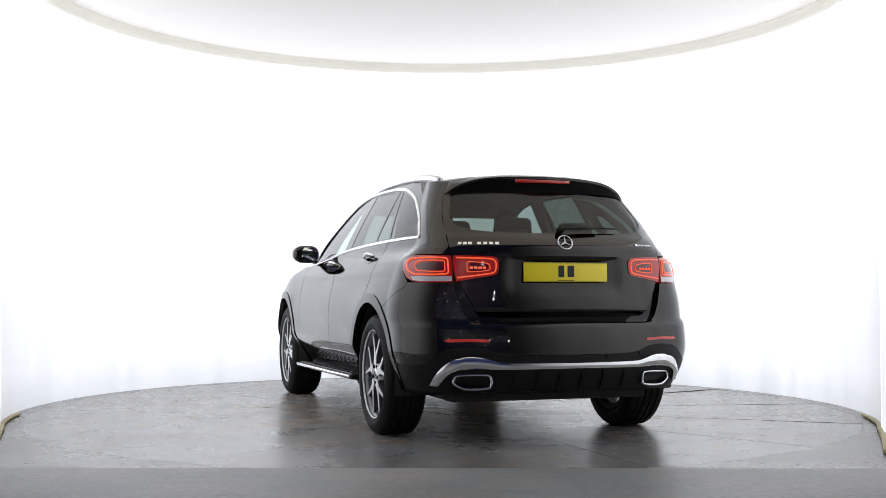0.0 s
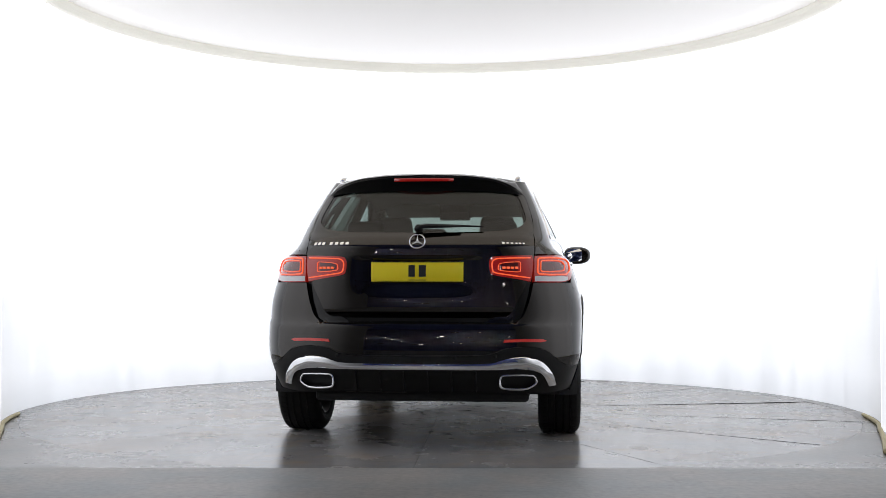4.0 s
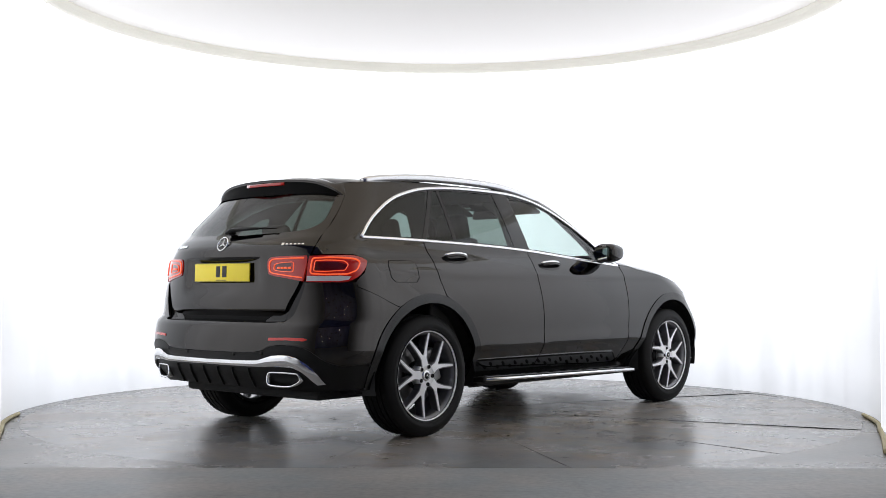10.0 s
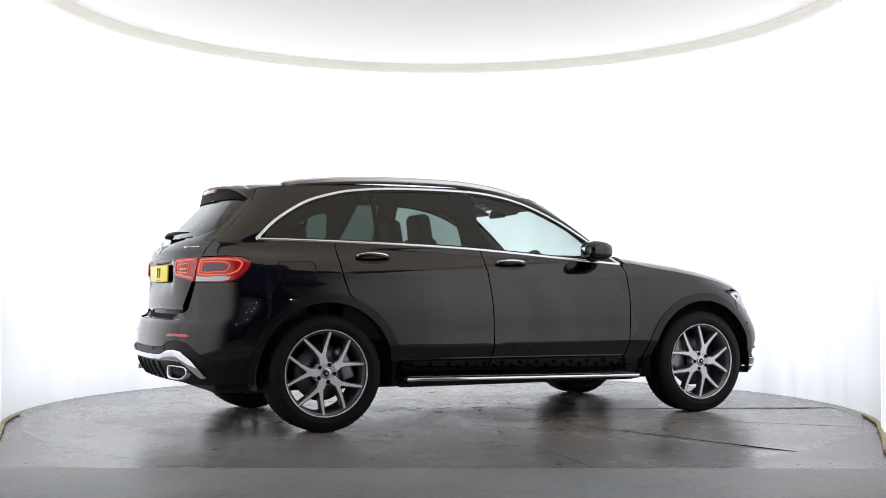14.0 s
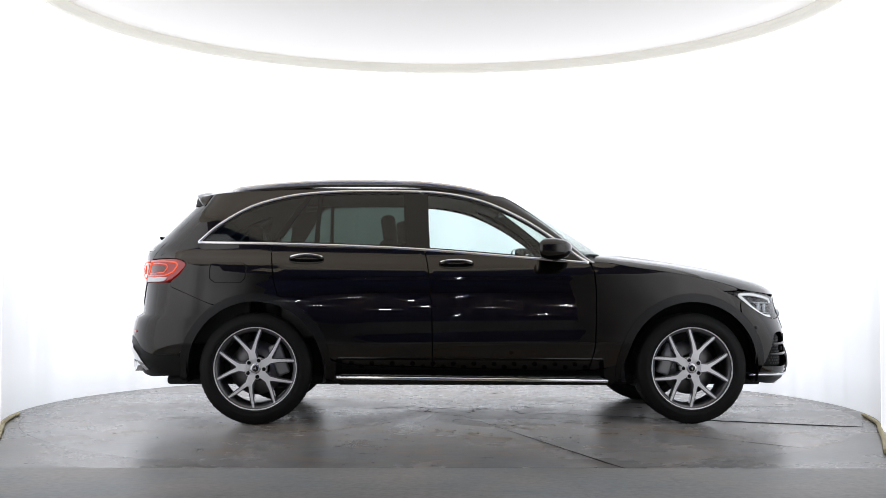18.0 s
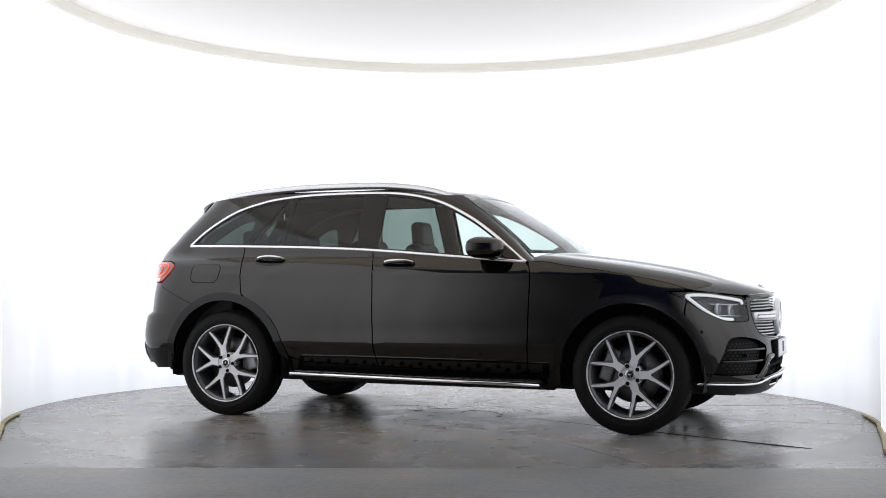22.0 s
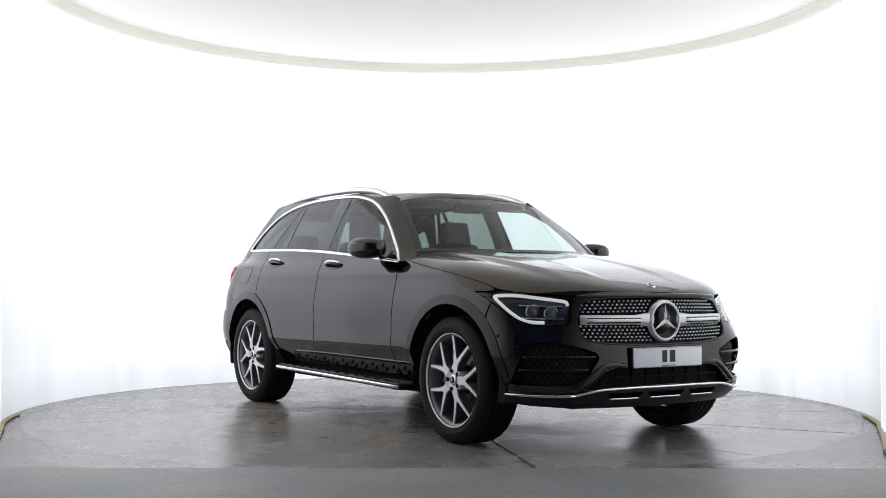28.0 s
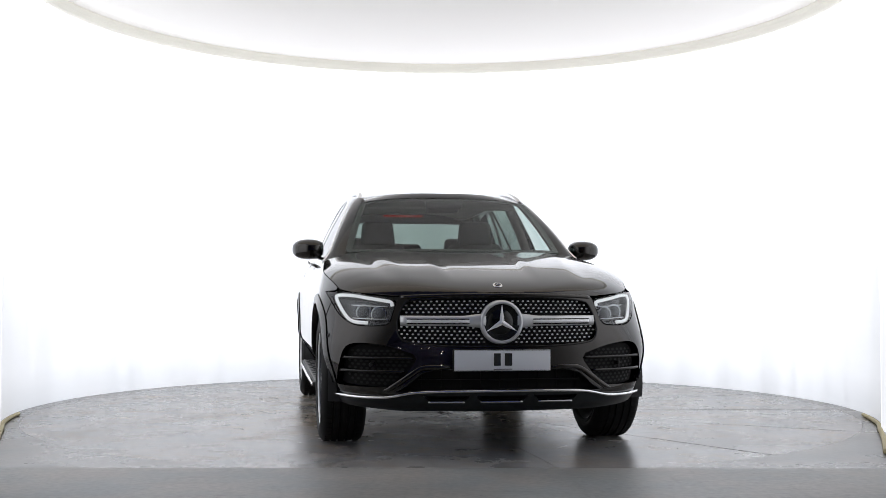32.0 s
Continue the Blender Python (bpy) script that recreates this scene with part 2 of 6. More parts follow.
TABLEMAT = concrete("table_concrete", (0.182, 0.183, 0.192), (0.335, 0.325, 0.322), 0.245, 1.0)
FLOORMAT = concrete("floor_concrete", (0.145, 0.144, 0.148), (0.275, 0.268, 0.262), 0.26)
SLABMAT = concrete("slab_concrete", (0.205, 0.214, 0.218), (0.412, 0.414, 0.410), 0.46)
JOINT = mat("dark_joint", (0.012, 0.012, 0.011), 0.8)
TAPE = mat("beige_edging", (0.46, 0.40, 0.22), 0.6, bump=0.1, var=0.1, vscale=8)
# ivory colour plus an added glow that lifts the unlit padded rim
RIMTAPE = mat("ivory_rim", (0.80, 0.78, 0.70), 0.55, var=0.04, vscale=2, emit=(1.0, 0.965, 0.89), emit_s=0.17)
HALLWALL = mat("hall_wall", (0.24, 0.30, 0.72), 0.9, var=0.55, vscale=0.9)
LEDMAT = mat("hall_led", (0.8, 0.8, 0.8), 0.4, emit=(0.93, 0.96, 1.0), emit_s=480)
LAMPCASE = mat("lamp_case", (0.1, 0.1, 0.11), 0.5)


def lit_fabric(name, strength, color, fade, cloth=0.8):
    """Backlit stretched cloth; faint vertical folds and a dimmer open end are put into the emission.
    fade: y where the glow begins, y where it is full, share at the beginning."""
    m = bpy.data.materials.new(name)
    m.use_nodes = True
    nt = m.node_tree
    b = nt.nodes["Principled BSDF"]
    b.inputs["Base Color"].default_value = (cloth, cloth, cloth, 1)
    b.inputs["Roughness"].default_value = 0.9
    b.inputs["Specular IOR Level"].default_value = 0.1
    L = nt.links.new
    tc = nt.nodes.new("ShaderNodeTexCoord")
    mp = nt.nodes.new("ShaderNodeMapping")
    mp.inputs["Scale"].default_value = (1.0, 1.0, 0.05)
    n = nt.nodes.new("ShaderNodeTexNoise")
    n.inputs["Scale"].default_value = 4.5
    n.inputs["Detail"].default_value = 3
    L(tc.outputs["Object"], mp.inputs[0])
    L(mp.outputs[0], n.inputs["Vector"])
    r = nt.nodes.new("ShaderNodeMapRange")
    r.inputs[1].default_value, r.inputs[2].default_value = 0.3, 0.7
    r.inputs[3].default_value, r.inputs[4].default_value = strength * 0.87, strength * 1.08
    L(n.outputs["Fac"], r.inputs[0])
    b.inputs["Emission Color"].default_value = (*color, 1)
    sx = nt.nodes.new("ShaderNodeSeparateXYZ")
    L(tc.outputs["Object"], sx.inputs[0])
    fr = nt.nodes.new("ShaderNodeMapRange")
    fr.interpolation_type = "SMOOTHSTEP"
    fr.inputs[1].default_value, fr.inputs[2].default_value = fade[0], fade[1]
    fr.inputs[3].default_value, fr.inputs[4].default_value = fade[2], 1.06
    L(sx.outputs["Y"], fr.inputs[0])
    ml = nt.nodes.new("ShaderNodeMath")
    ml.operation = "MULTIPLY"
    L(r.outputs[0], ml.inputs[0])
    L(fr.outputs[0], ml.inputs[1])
    # emission raised towards the top, so the car's flanks mirror a brighter wall
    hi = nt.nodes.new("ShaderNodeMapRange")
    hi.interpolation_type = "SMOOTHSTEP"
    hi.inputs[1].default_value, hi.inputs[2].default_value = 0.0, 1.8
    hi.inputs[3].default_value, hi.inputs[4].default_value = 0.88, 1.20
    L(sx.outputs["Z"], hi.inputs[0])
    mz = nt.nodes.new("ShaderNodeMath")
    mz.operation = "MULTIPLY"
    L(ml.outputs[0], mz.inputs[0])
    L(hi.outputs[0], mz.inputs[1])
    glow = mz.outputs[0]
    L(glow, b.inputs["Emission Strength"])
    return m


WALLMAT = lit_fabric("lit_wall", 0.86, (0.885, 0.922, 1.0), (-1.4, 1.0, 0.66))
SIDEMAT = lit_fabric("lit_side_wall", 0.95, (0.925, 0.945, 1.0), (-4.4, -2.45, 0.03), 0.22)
# some emission added to the cloth to lift the ceiling's brightness
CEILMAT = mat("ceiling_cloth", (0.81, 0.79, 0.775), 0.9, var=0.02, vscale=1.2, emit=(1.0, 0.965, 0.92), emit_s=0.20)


def ceiling_glow(m):
    """Adds a supposed warm glow in the half towards the open end, to brighten the bonnet."""
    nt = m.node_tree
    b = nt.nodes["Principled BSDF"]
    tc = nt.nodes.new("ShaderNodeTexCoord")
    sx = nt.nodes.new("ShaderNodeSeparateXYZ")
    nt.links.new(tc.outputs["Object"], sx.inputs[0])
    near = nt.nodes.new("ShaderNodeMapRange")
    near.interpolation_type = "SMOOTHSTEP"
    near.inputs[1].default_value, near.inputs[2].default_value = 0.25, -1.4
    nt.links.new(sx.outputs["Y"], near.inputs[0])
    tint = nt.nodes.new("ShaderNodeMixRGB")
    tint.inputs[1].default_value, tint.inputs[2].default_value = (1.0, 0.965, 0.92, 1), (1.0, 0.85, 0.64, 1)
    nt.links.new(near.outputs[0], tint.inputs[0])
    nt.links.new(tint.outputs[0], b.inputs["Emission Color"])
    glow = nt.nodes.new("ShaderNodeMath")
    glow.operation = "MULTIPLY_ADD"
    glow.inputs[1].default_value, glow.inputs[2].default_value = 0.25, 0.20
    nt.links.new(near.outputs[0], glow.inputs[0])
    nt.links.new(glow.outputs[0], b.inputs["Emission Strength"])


ceiling_glow(CEILMAT)


# ---- mesh helpers ----
def mesh_of(name, bm, material, smooth=True):
    me = bpy.data.meshes.new(name)
    bm.to_mesh(me)
    bm.free()
    me.materials.append(material)
    if smooth:
        for p in me.polygons:
            p.use_smooth = True
    return me


def part(name, bm, material, parent, label="", smooth=True, at=None):
    ob = new(name, mesh_of(name, bm, material, smooth))
    ob.parent = parent
    if at is not None:
        ob.matrix_basis = at
    if label:
        ob["label"] = label
    return ob


def thing(name, bm, material, label, category, group="", kind="", smooth=True):
    return tagged(new(name, mesh_of(name, bm, material, smooth)), label, category, group, kind)


def sharp(ob, deg=35):
    """Keeps edges sharper than deg as hard edges."""
    me = ob.data
    bm = bmesh.new()
    bm.from_mesh(me)
    for e in bm.edges:
        if len(e.link_faces) == 2 and e.calc_face_angle(0) > radians(deg):
            e.smooth = False
    bm.to_mesh(me)
    bm.free()
    return ob


def box(sx, sy, sz, bevel=0.0, seg=2, at=None):
    bm = bmesh.new()
    bmesh.ops.create_cube(bm, size=1)
    bmesh.ops.scale(bm, vec=(sx, sy, sz), verts=bm.verts)
    if bevel > 0:
        bmesh.ops.bevel(bm, geom=list(bm.edges), offset=bevel, segments=seg, profile=0.5, affect="EDGES")
    if at is not None:
        bm.transform(at)
    return bm


def lathe(profile, n=64, axis="z", arc=360.0):
    """Turns (radius, height) points round an axis."""
    bm = bmesh.new()
    full = arc >= 360
    rings = []
    for i in range(n if full else n + 1):
        a = radians(arc) * i / n
        rings.append([bm.verts.new((r * math.cos(a), r * math.sin(a), h)) for r, h in profile])
    for i in range(n):
        r0, r1 = rings[i], rings[(i + 1) % len(rings)]
        for j in range(len(profile) - 1):
            bm.faces.new((r0[j], r1[j], r1[j + 1], r0[j + 1]))
    bmesh.ops.remove_doubles(bm, verts=bm.verts, dist=1e-5)
    bmesh.ops.recalc_face_normals(bm, faces=bm.faces)
    if axis == "y":
        bm.transform(pose(0, 0, 0, -90))
    return bm


def sweep(pts, section, closed=False, up=(0, 0, 1), scales=None):
    """A tube of the given 2D section along 3D points."""
    bm = bmesh.new()
    P = [Vector(p) for p in pts]
    n = len(P)
    rings = []
    for i in range(n):
        a = P[(i - 1) % n] if closed or i > 0 else P[i]
        b = P[(i + 1) % n] if closed or i < n - 1 else P[i]
        t = (b - a).normalized()
        u = up[i] if isinstance(up, list) else Vector(up)
        side = t.cross(Vector(u)).normalized()
        w = side.cross(t).normalized()
        k = scales[i] if scales else 1.0
        rings.append([bm.verts.new(P[i] + side * sx * k + w * sy * k) for sx, sy in section])
    m = len(section)
    for i in range(n if closed else n - 1):
        r0, r1 = rings[i], rings[(i + 1) % n]
        for j in range(m):
            bm.faces.new((r0[j], r0[(j + 1) % m], r1[(j + 1) % m], r1[j]))
    if not closed:
        bm.faces.new(rings[0][::-1])
        bm.faces.new(rings[-1])
    bmesh.ops.recalc_face_normals(bm, faces=bm.faces)
    return bm


def oval(rx, ry, n=10):
    return [(rx * math.cos(2 * math.pi * i / n), ry * math.sin(2 * math.pi * i / n)) for i in range(n)]


def joined(bms):
    out = bmesh.new()
    for b in bms:
        me = bpy.data.meshes.new("tmp")
        b.to_mesh(me)
        b.free()
        out.from_mesh(me)
        bpy.data.meshes.remove(me)
    return out


def spl(pts, n=8):
    """Open Catmull-Rom curve through points of any dimension."""
    P = [np.array(p, float) for p in pts]
    P = [2 * P[0] - P[1]] + P + [2 * P[-1] - P[-2]]
    out = []
    for i in range(1, len(P) - 2):
        for k in range(n):
            t = k / n
            out.append(0.5 * (2 * P[i] + (P[i + 1] - P[i - 1]) * t + (2 * P[i - 1] - 5 * P[i] + 4 * P[i + 1] - P[i + 2]) * t * t
                              + (3 * P[i] - 3 * P[i + 1] + P[i + 2] - P[i - 1]) * t ** 3))
    out.append(P[-2])
    return [tuple(float(v) for v in p) for p in out]


def pchip(pairs):
    """Smooth monotone interpolation through (a, b) pairs; flat beyond the ends."""
    X = np.array([p[0] for p in pairs], float)
    Y = np.array([p[1] for p in pairs], float)
    h = np.diff(X)
    d = np.diff(Y) / h
    m = np.zeros(len(X))
    for i in range(1, len(X) - 1):
        if d[i - 1] * d[i] > 0:
            w1, w2 = 2 * h[i] + h[i - 1], h[i] + 2 * h[i - 1]
            m[i] = (w1 + w2) / (w1 / d[i - 1] + w2 / d[i])
    m[0], m[-1] = d[0], d[-1]

    def f(x):
        x = np.clip(np.asarray(x, float), X[0], X[-1])
        i = np.clip(np.searchsorted(X, x) - 1, 0, len(h) - 1)
        t = (x - X[i]) / h[i]
        return ((2 * t ** 3 - 3 * t ** 2 + 1) * Y[i] + (t ** 3 - 2 * t ** 2 + t) * h[i] * m[i]
                + (-2 * t ** 3 + 3 * t ** 2) * Y[i + 1] + (t ** 3 - t ** 2) * h[i] * m[i + 1])
    return f


def corners(pts, r, closed=True, n=4):
    """Rounds the corners of a polygon."""
    P = [np.array(p, float) for p in pts]
    out = []
    m = len(P)
    for i in range(m):
        if not closed and i in (0, m - 1):
            out.append(tuple(P[i]))
            continue
        a, b, c = P[i - 1], P[i], P[(i + 1) % m]
        u, v = a - b, c - b
        lu, lv = np.linalg.norm(u), np.linalg.norm(v)
        p, q = b + u / lu * min(r, lu * 0.45), b + v / lv * min(r, lv * 0.45)
        for k in range(n + 1):
            t = k / n
            out.append(tuple((1 - t) ** 2 * p + 2 * t * (1 - t) * b + t * t * q))
    return out


def sstep(a, b, x):
    t = np.clip((np.asarray(x, float) - a) / (b - a), 0, 1)
    return t * t * (3 - 2 * t)


# ---- the booth: floor, turntable, wall, ceiling, dark hall ----
def arc_wall(r, a0, a1, z0, z1, thick, n=120, m=12):
    bm = bmesh.new()
    cols = []
    for i in range(n + 1):
        a = radians(a0 + (a1 - a0) * i / n)
        c, s = math.cos(a), math.sin(a)
        cols.append(([bm.verts.new((r * c, r * s, z0 + (z1 - z0) * j / m)) for j in range(m + 1)],
                     [bm.verts.new(((r + thick) * c, (r + thick) * s, z0 + (z1 - z0) * j / m)) for j in (0, m)]))
    for i in range(n):
        (a, b), (c, d) = cols[i], cols[i + 1]
        for j in range(m):
            bm.faces.new((c[j], a[j], a[j + 1], c[j + 1]))
        bm.faces.new((b[0], d[0], d[1], b[1]))
        bm.faces.new((a[m], b[1], d[1], c[m]))
        bm.faces.new((a[0], c[0], d[0], b[0]))
    return bm


def build_booth():
    # floor with a round pit for the table
    bm = bmesh.new()
    inner, outer = [], []
    n = 180
    for i in range(n):
        a = 2 * math.pi * i / n
        c, s = math.cos(a), math.sin(a)
        k = 14.0 / max(abs(c), abs(s))
        inner.append(bm.verts.new(((TABLE_R + 0.0016) * c, (TABLE_R + 0.0016) * s, 0)))
        outer.append(bm.verts.new((k * c, k * s, 0)))
    low = [bm.verts.new((v.co.x, v.co.y, -0.12)) for v in inner]
    for i in range(n):
        j = (i + 1) % n
        bm.faces.new((inner[i], outer[i], outer[j], inner[j]))
        bm.faces.new((inner[j], low[j], low[i], inner[i]))
    bm.faces.new(low)
    thing("floor", bm, FLOORMAT, "worn grey concrete floor round the turntable", "floor", kind="structure", smooth=False)
    # rougher slab before the table
    bm = bmesh.new()
    xs = np.linspace(-13.9, 13.9, 3)
    vs = [[bm.verts.new((x, y, z)) for x, y, z in ((x, -2.80 + 0.01 * x / 14, 0.004), (x, -13.9, 0.004))] for x in xs]
    for p, q in zip(vs, vs[1:]):
        bm.faces.new((p[0], p[1], q[1], q[0]))
    thing("pavement", bm, SLABMAT, "rough greenish grey concrete slab before the turntable", "floor slab", kind="structure", smooth=False)
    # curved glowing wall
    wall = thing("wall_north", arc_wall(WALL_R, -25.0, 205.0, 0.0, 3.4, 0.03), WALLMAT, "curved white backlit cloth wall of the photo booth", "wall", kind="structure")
    for sx in (1, -1):
        pts = [(2.766, -1.291), (2.765, -1.45), (1.565, -4.65)]
        bm = bmesh.new()
        ring = pts + [(x + 0.03, y + 0.01) for x, y in reversed(pts)]
        lo = [bm.verts.new((sx * x, y, 0.0)) for x, y in ring]
        hi = [bm.verts.new((sx * x, y, 3.4)) for x, y in ring]
        for a in range(6):
            b = (a + 1) % 6
            bm.faces.new((lo[a], lo[b], hi[b], hi[a]))
        bmesh.ops.recalc_face_normals(bm, faces=bm.faces)
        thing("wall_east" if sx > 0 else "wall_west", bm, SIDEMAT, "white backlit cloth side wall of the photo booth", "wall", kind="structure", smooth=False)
    # round edging that lies along the wall's foot
    for sx in (1, -1):
        arc = [(2.955, -0.47, 0.012), (2.935, -0.60, 0.013), (2.900, -0.80, 0.013), (2.84, -1.05, 0.014), (2.745, -1.32, 0.014), (2.64, -1.64, 0.014), (2.53, -1.95, 0.014), (2.40, -2.30, 0.014)]
        arc = [(sx * x, y, z) for x, y, z in spl(arc, 6)]
        thing("baseboard", sweep(arc, oval(0.016, 0.013, 10)), TAPE, "olive yellow round edging along the foot of the wall", "skirting", kind="structure")
    # ceiling disc with a hanging padded rim
    top = CEIL_Z + 0.088
    bm = lathe([(0, top), (1.5, top), (2.6, top), (3.0, top), (3.0, top + 0.05), (0, top + 0.05)], 128)
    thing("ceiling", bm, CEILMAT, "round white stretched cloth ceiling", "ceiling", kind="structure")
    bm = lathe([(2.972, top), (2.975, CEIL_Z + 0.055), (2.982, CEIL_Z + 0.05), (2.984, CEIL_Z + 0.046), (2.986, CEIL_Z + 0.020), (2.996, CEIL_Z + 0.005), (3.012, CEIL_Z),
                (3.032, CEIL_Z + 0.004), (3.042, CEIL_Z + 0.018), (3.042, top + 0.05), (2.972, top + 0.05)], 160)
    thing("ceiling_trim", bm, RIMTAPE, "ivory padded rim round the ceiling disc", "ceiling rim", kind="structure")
    # dark hall that closes the place
    bm = box(28, 28, 6.0, at=pose(0, 0, 2.99))
    bmesh.ops.reverse_faces(bm, faces=bm.faces)
    bmesh.ops.delete(bm, geom=[f for f in bm.faces if f.calc_center_median().z < 0.1], context="FACES")
    thing("wall_hall", bm, HALLWALL, "dim blue-grey walls of the hall around the booth", "wall", kind="structure", smooth=False)


def build_turntable():
    bm = lathe([(0, -0.02), (TABLE_R - 0.02, -0.02), (TABLE_R - 0.02, -0.11), (0, -0.11)], 120)
    t = thing("turntable", bm, JOINT, "round polished grey concrete turntable flush with the floor", "turntable", smooth=False)
    # fourteen wedge plates round a centre cover; each sags a little towards its next joint
    edges = [2.8, 28.5, 54.2, 80.0, 105.5, 131.0, 157.0, 182.7, 208.4, 234.2, 260.0, 286.5, 313.0, 337.0]
    sag = [0.001, 0.002, 0.001, 0.002, 0.001, 0.0015, 0.001, 0.0015, 0.001, 0.0025, 0.0025, 0.0075, 0.0015, 0.008]
    for k in range(14):
        a0, a1 = edges[k], edges[(k + 1) % 14] + (360 if k == 13 else 0)
        drop = sag[(k + 1) % 14]
        bm = bmesh.new()
        n = 14
        top = []
        for r in (0.2525, 0.8, 1.4, 2.1, 2.7, TABLE_R):
            b0, b1 = radians(a0) + 0.0016 / r, radians(a1) - 0.0016 / r
            w = ((r - 0.25) / (TABLE_R - 0.25)) ** 1.8 * (1 if r < 2.88 else 0.35)
            top.append([bm.verts.new((r * math.cos(b0 + (b1 - b0) * i / n), r * math.sin(b0 + (b1 - b0) * i / n), -drop * w * (i / n) ** 3)) for i in range(n + 1)])
        for p, q in zip(top, top[1:]):
            for i in range(n):
                bm.faces.new((p[i], q[i], q[i + 1], p[i + 1]))
        ring = top[0] + [r[-1] for r in top[1:-1]] + top[-1][::-1] + [r[0] for r in top[1:-1]][::-1]
        low = [bm.verts.new((v.co.x, v.co.y, -0.02)) for v in ring]
        for i in range(len(ring)):
            j = (i + 1) % len(ring)
            bm.faces.new((ring[i], ring[j], low[j], low[i]))
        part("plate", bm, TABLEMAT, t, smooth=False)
        # dark sealing strip on the joint's standing edge
        bm = bmesh.new()
        ends = []
        for r in (0.26, TABLE_R - 0.005):
            for d in (0.0, 0.0015):
                b = radians(a0) + d / r
                ends.append([bm.verts.new((r * math.cos(b), r * math.sin(b), z)) for z in (-0.0198, -0.0006)])
        p, q, u, v = ends
        for f in ((p[0], u[0], u[1], p[1]), (q[0], q[1], v[1], v[0]), (p[1], u[1], v[1], q[1]), (u[0], v[0], v[1], u[1]), (p[0], p[1], q[1], q[0])):
            bm.faces.new(f)
        bmesh.ops.recalc_face_normals(bm, faces=bm.faces)
        part("joint_strip", bm, JOINT, t, smooth=False)
    c = part("centre_cover", lathe([(0, 0.001), (0.245, 0.001), (0.25, -0.002), (0.25, -0.02)], 64), TABLEMAT, t, "round centre cover", smooth=False)
    part("cover_slot", box(0.20, 0.005, 0.003, at=pose(0.02, 0.01, 0.001, 0, 0, 30)), JOINT, t, smooth=False)
    return t


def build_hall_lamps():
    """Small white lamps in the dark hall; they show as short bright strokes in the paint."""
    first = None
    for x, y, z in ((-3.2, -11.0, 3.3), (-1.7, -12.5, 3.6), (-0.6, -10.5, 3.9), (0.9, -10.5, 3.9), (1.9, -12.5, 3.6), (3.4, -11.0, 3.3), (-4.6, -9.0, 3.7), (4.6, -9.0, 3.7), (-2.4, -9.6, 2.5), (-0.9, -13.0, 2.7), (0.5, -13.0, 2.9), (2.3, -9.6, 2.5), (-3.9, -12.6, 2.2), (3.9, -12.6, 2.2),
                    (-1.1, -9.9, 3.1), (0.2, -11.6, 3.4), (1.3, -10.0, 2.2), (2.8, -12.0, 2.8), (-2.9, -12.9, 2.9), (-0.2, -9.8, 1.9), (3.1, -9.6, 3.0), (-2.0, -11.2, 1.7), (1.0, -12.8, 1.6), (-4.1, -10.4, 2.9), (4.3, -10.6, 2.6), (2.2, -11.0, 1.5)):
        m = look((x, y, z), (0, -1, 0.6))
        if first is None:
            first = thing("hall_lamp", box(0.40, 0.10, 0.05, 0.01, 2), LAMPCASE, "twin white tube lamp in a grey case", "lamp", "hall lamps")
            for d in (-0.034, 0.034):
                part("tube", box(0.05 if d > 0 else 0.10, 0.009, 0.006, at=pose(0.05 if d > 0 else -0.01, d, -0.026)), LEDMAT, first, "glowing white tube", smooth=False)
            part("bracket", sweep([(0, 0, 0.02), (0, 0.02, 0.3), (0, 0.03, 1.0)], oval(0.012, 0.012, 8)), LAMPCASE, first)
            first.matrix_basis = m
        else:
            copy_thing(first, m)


build_booth()
turntable = build_turntable()
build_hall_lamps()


# ---- the car: its skin as one smooth surface ----
# x forward from the rear axle, y to the car's left, z up
P_low = pchip([(0.15, 0.74), (0.22, 0.82), (0.28, 0.862), (0.34, 0.886), (0.40, 0.906), (0.46, 0.925), (0.50, 0.937), (0.53, 0.9420), (0.58, 0.944), (0.66, 0.9435), (0.74, 0.940),
               (0.82, 0.932), (0.9, 0.917), (0.97, 0.899), (1.03, 0.880), (1.08, 0.856), (1.13, 0.822), (1.2, 0.785)])
Y_belt = pchip([(-0.75, 0.68), (-0.4, 0.765), (0.0, 0.812), (0.6, 0.836), (1.2, 0.843), (1.8, 0.834), (2.3, 0.805), (2.6, 0.79)])
Y_top = pchip([(-0.7, 0.49), (-0.3, 0.575), (0.2, 0.612), (1.0, 0.624), (1.6, 0.600), (2.3, 0.54)])
TAPER = pchip([(-0.6, 0.972), (0.0, 0.992), (0.8, 1.0), (2.0, 1.0), (2.7, 0.998), (3.2, 0.99)])
XF = pchip([(0.15, 3.40), (0.2, 3.52), (0.25, 3.625), (0.3, 3.668), (0.36, 3.682), (0.5, 3.670), (0.6, 3.664), (0.7, 3.656), (0.8, 3.644), (0.86, 3.628), (0.92, 3.57), (1.0, 3.45)])
AF = pchip([(0.3, 0.56), (0.55, 0.57), (0.8, 0.70), (1.0, 0.76)])
NF = pchip([(0.3, 2.75), (0.55, 2.6), (0.8, 2.12), (1.0, 2.1)])
XR = pchip([(0.15, -0.60), (0.22, -0.74), (0.28, -0.83), (0.35, -0.885), (0.43, -0.922), (0.55, -0.932), (0.66, -0.918), (0.700, -0.900), (0.712, -0.868),
            (0.8, -0.858), (0.95, -0.853), (1.05, -0.853), (1.12, -0.849), (1.17, -0.814), (1.22, -0.754), (1.3, -0.673), (1.4, -0.574), (1.47, -0.507), (1.56, -0.428)])
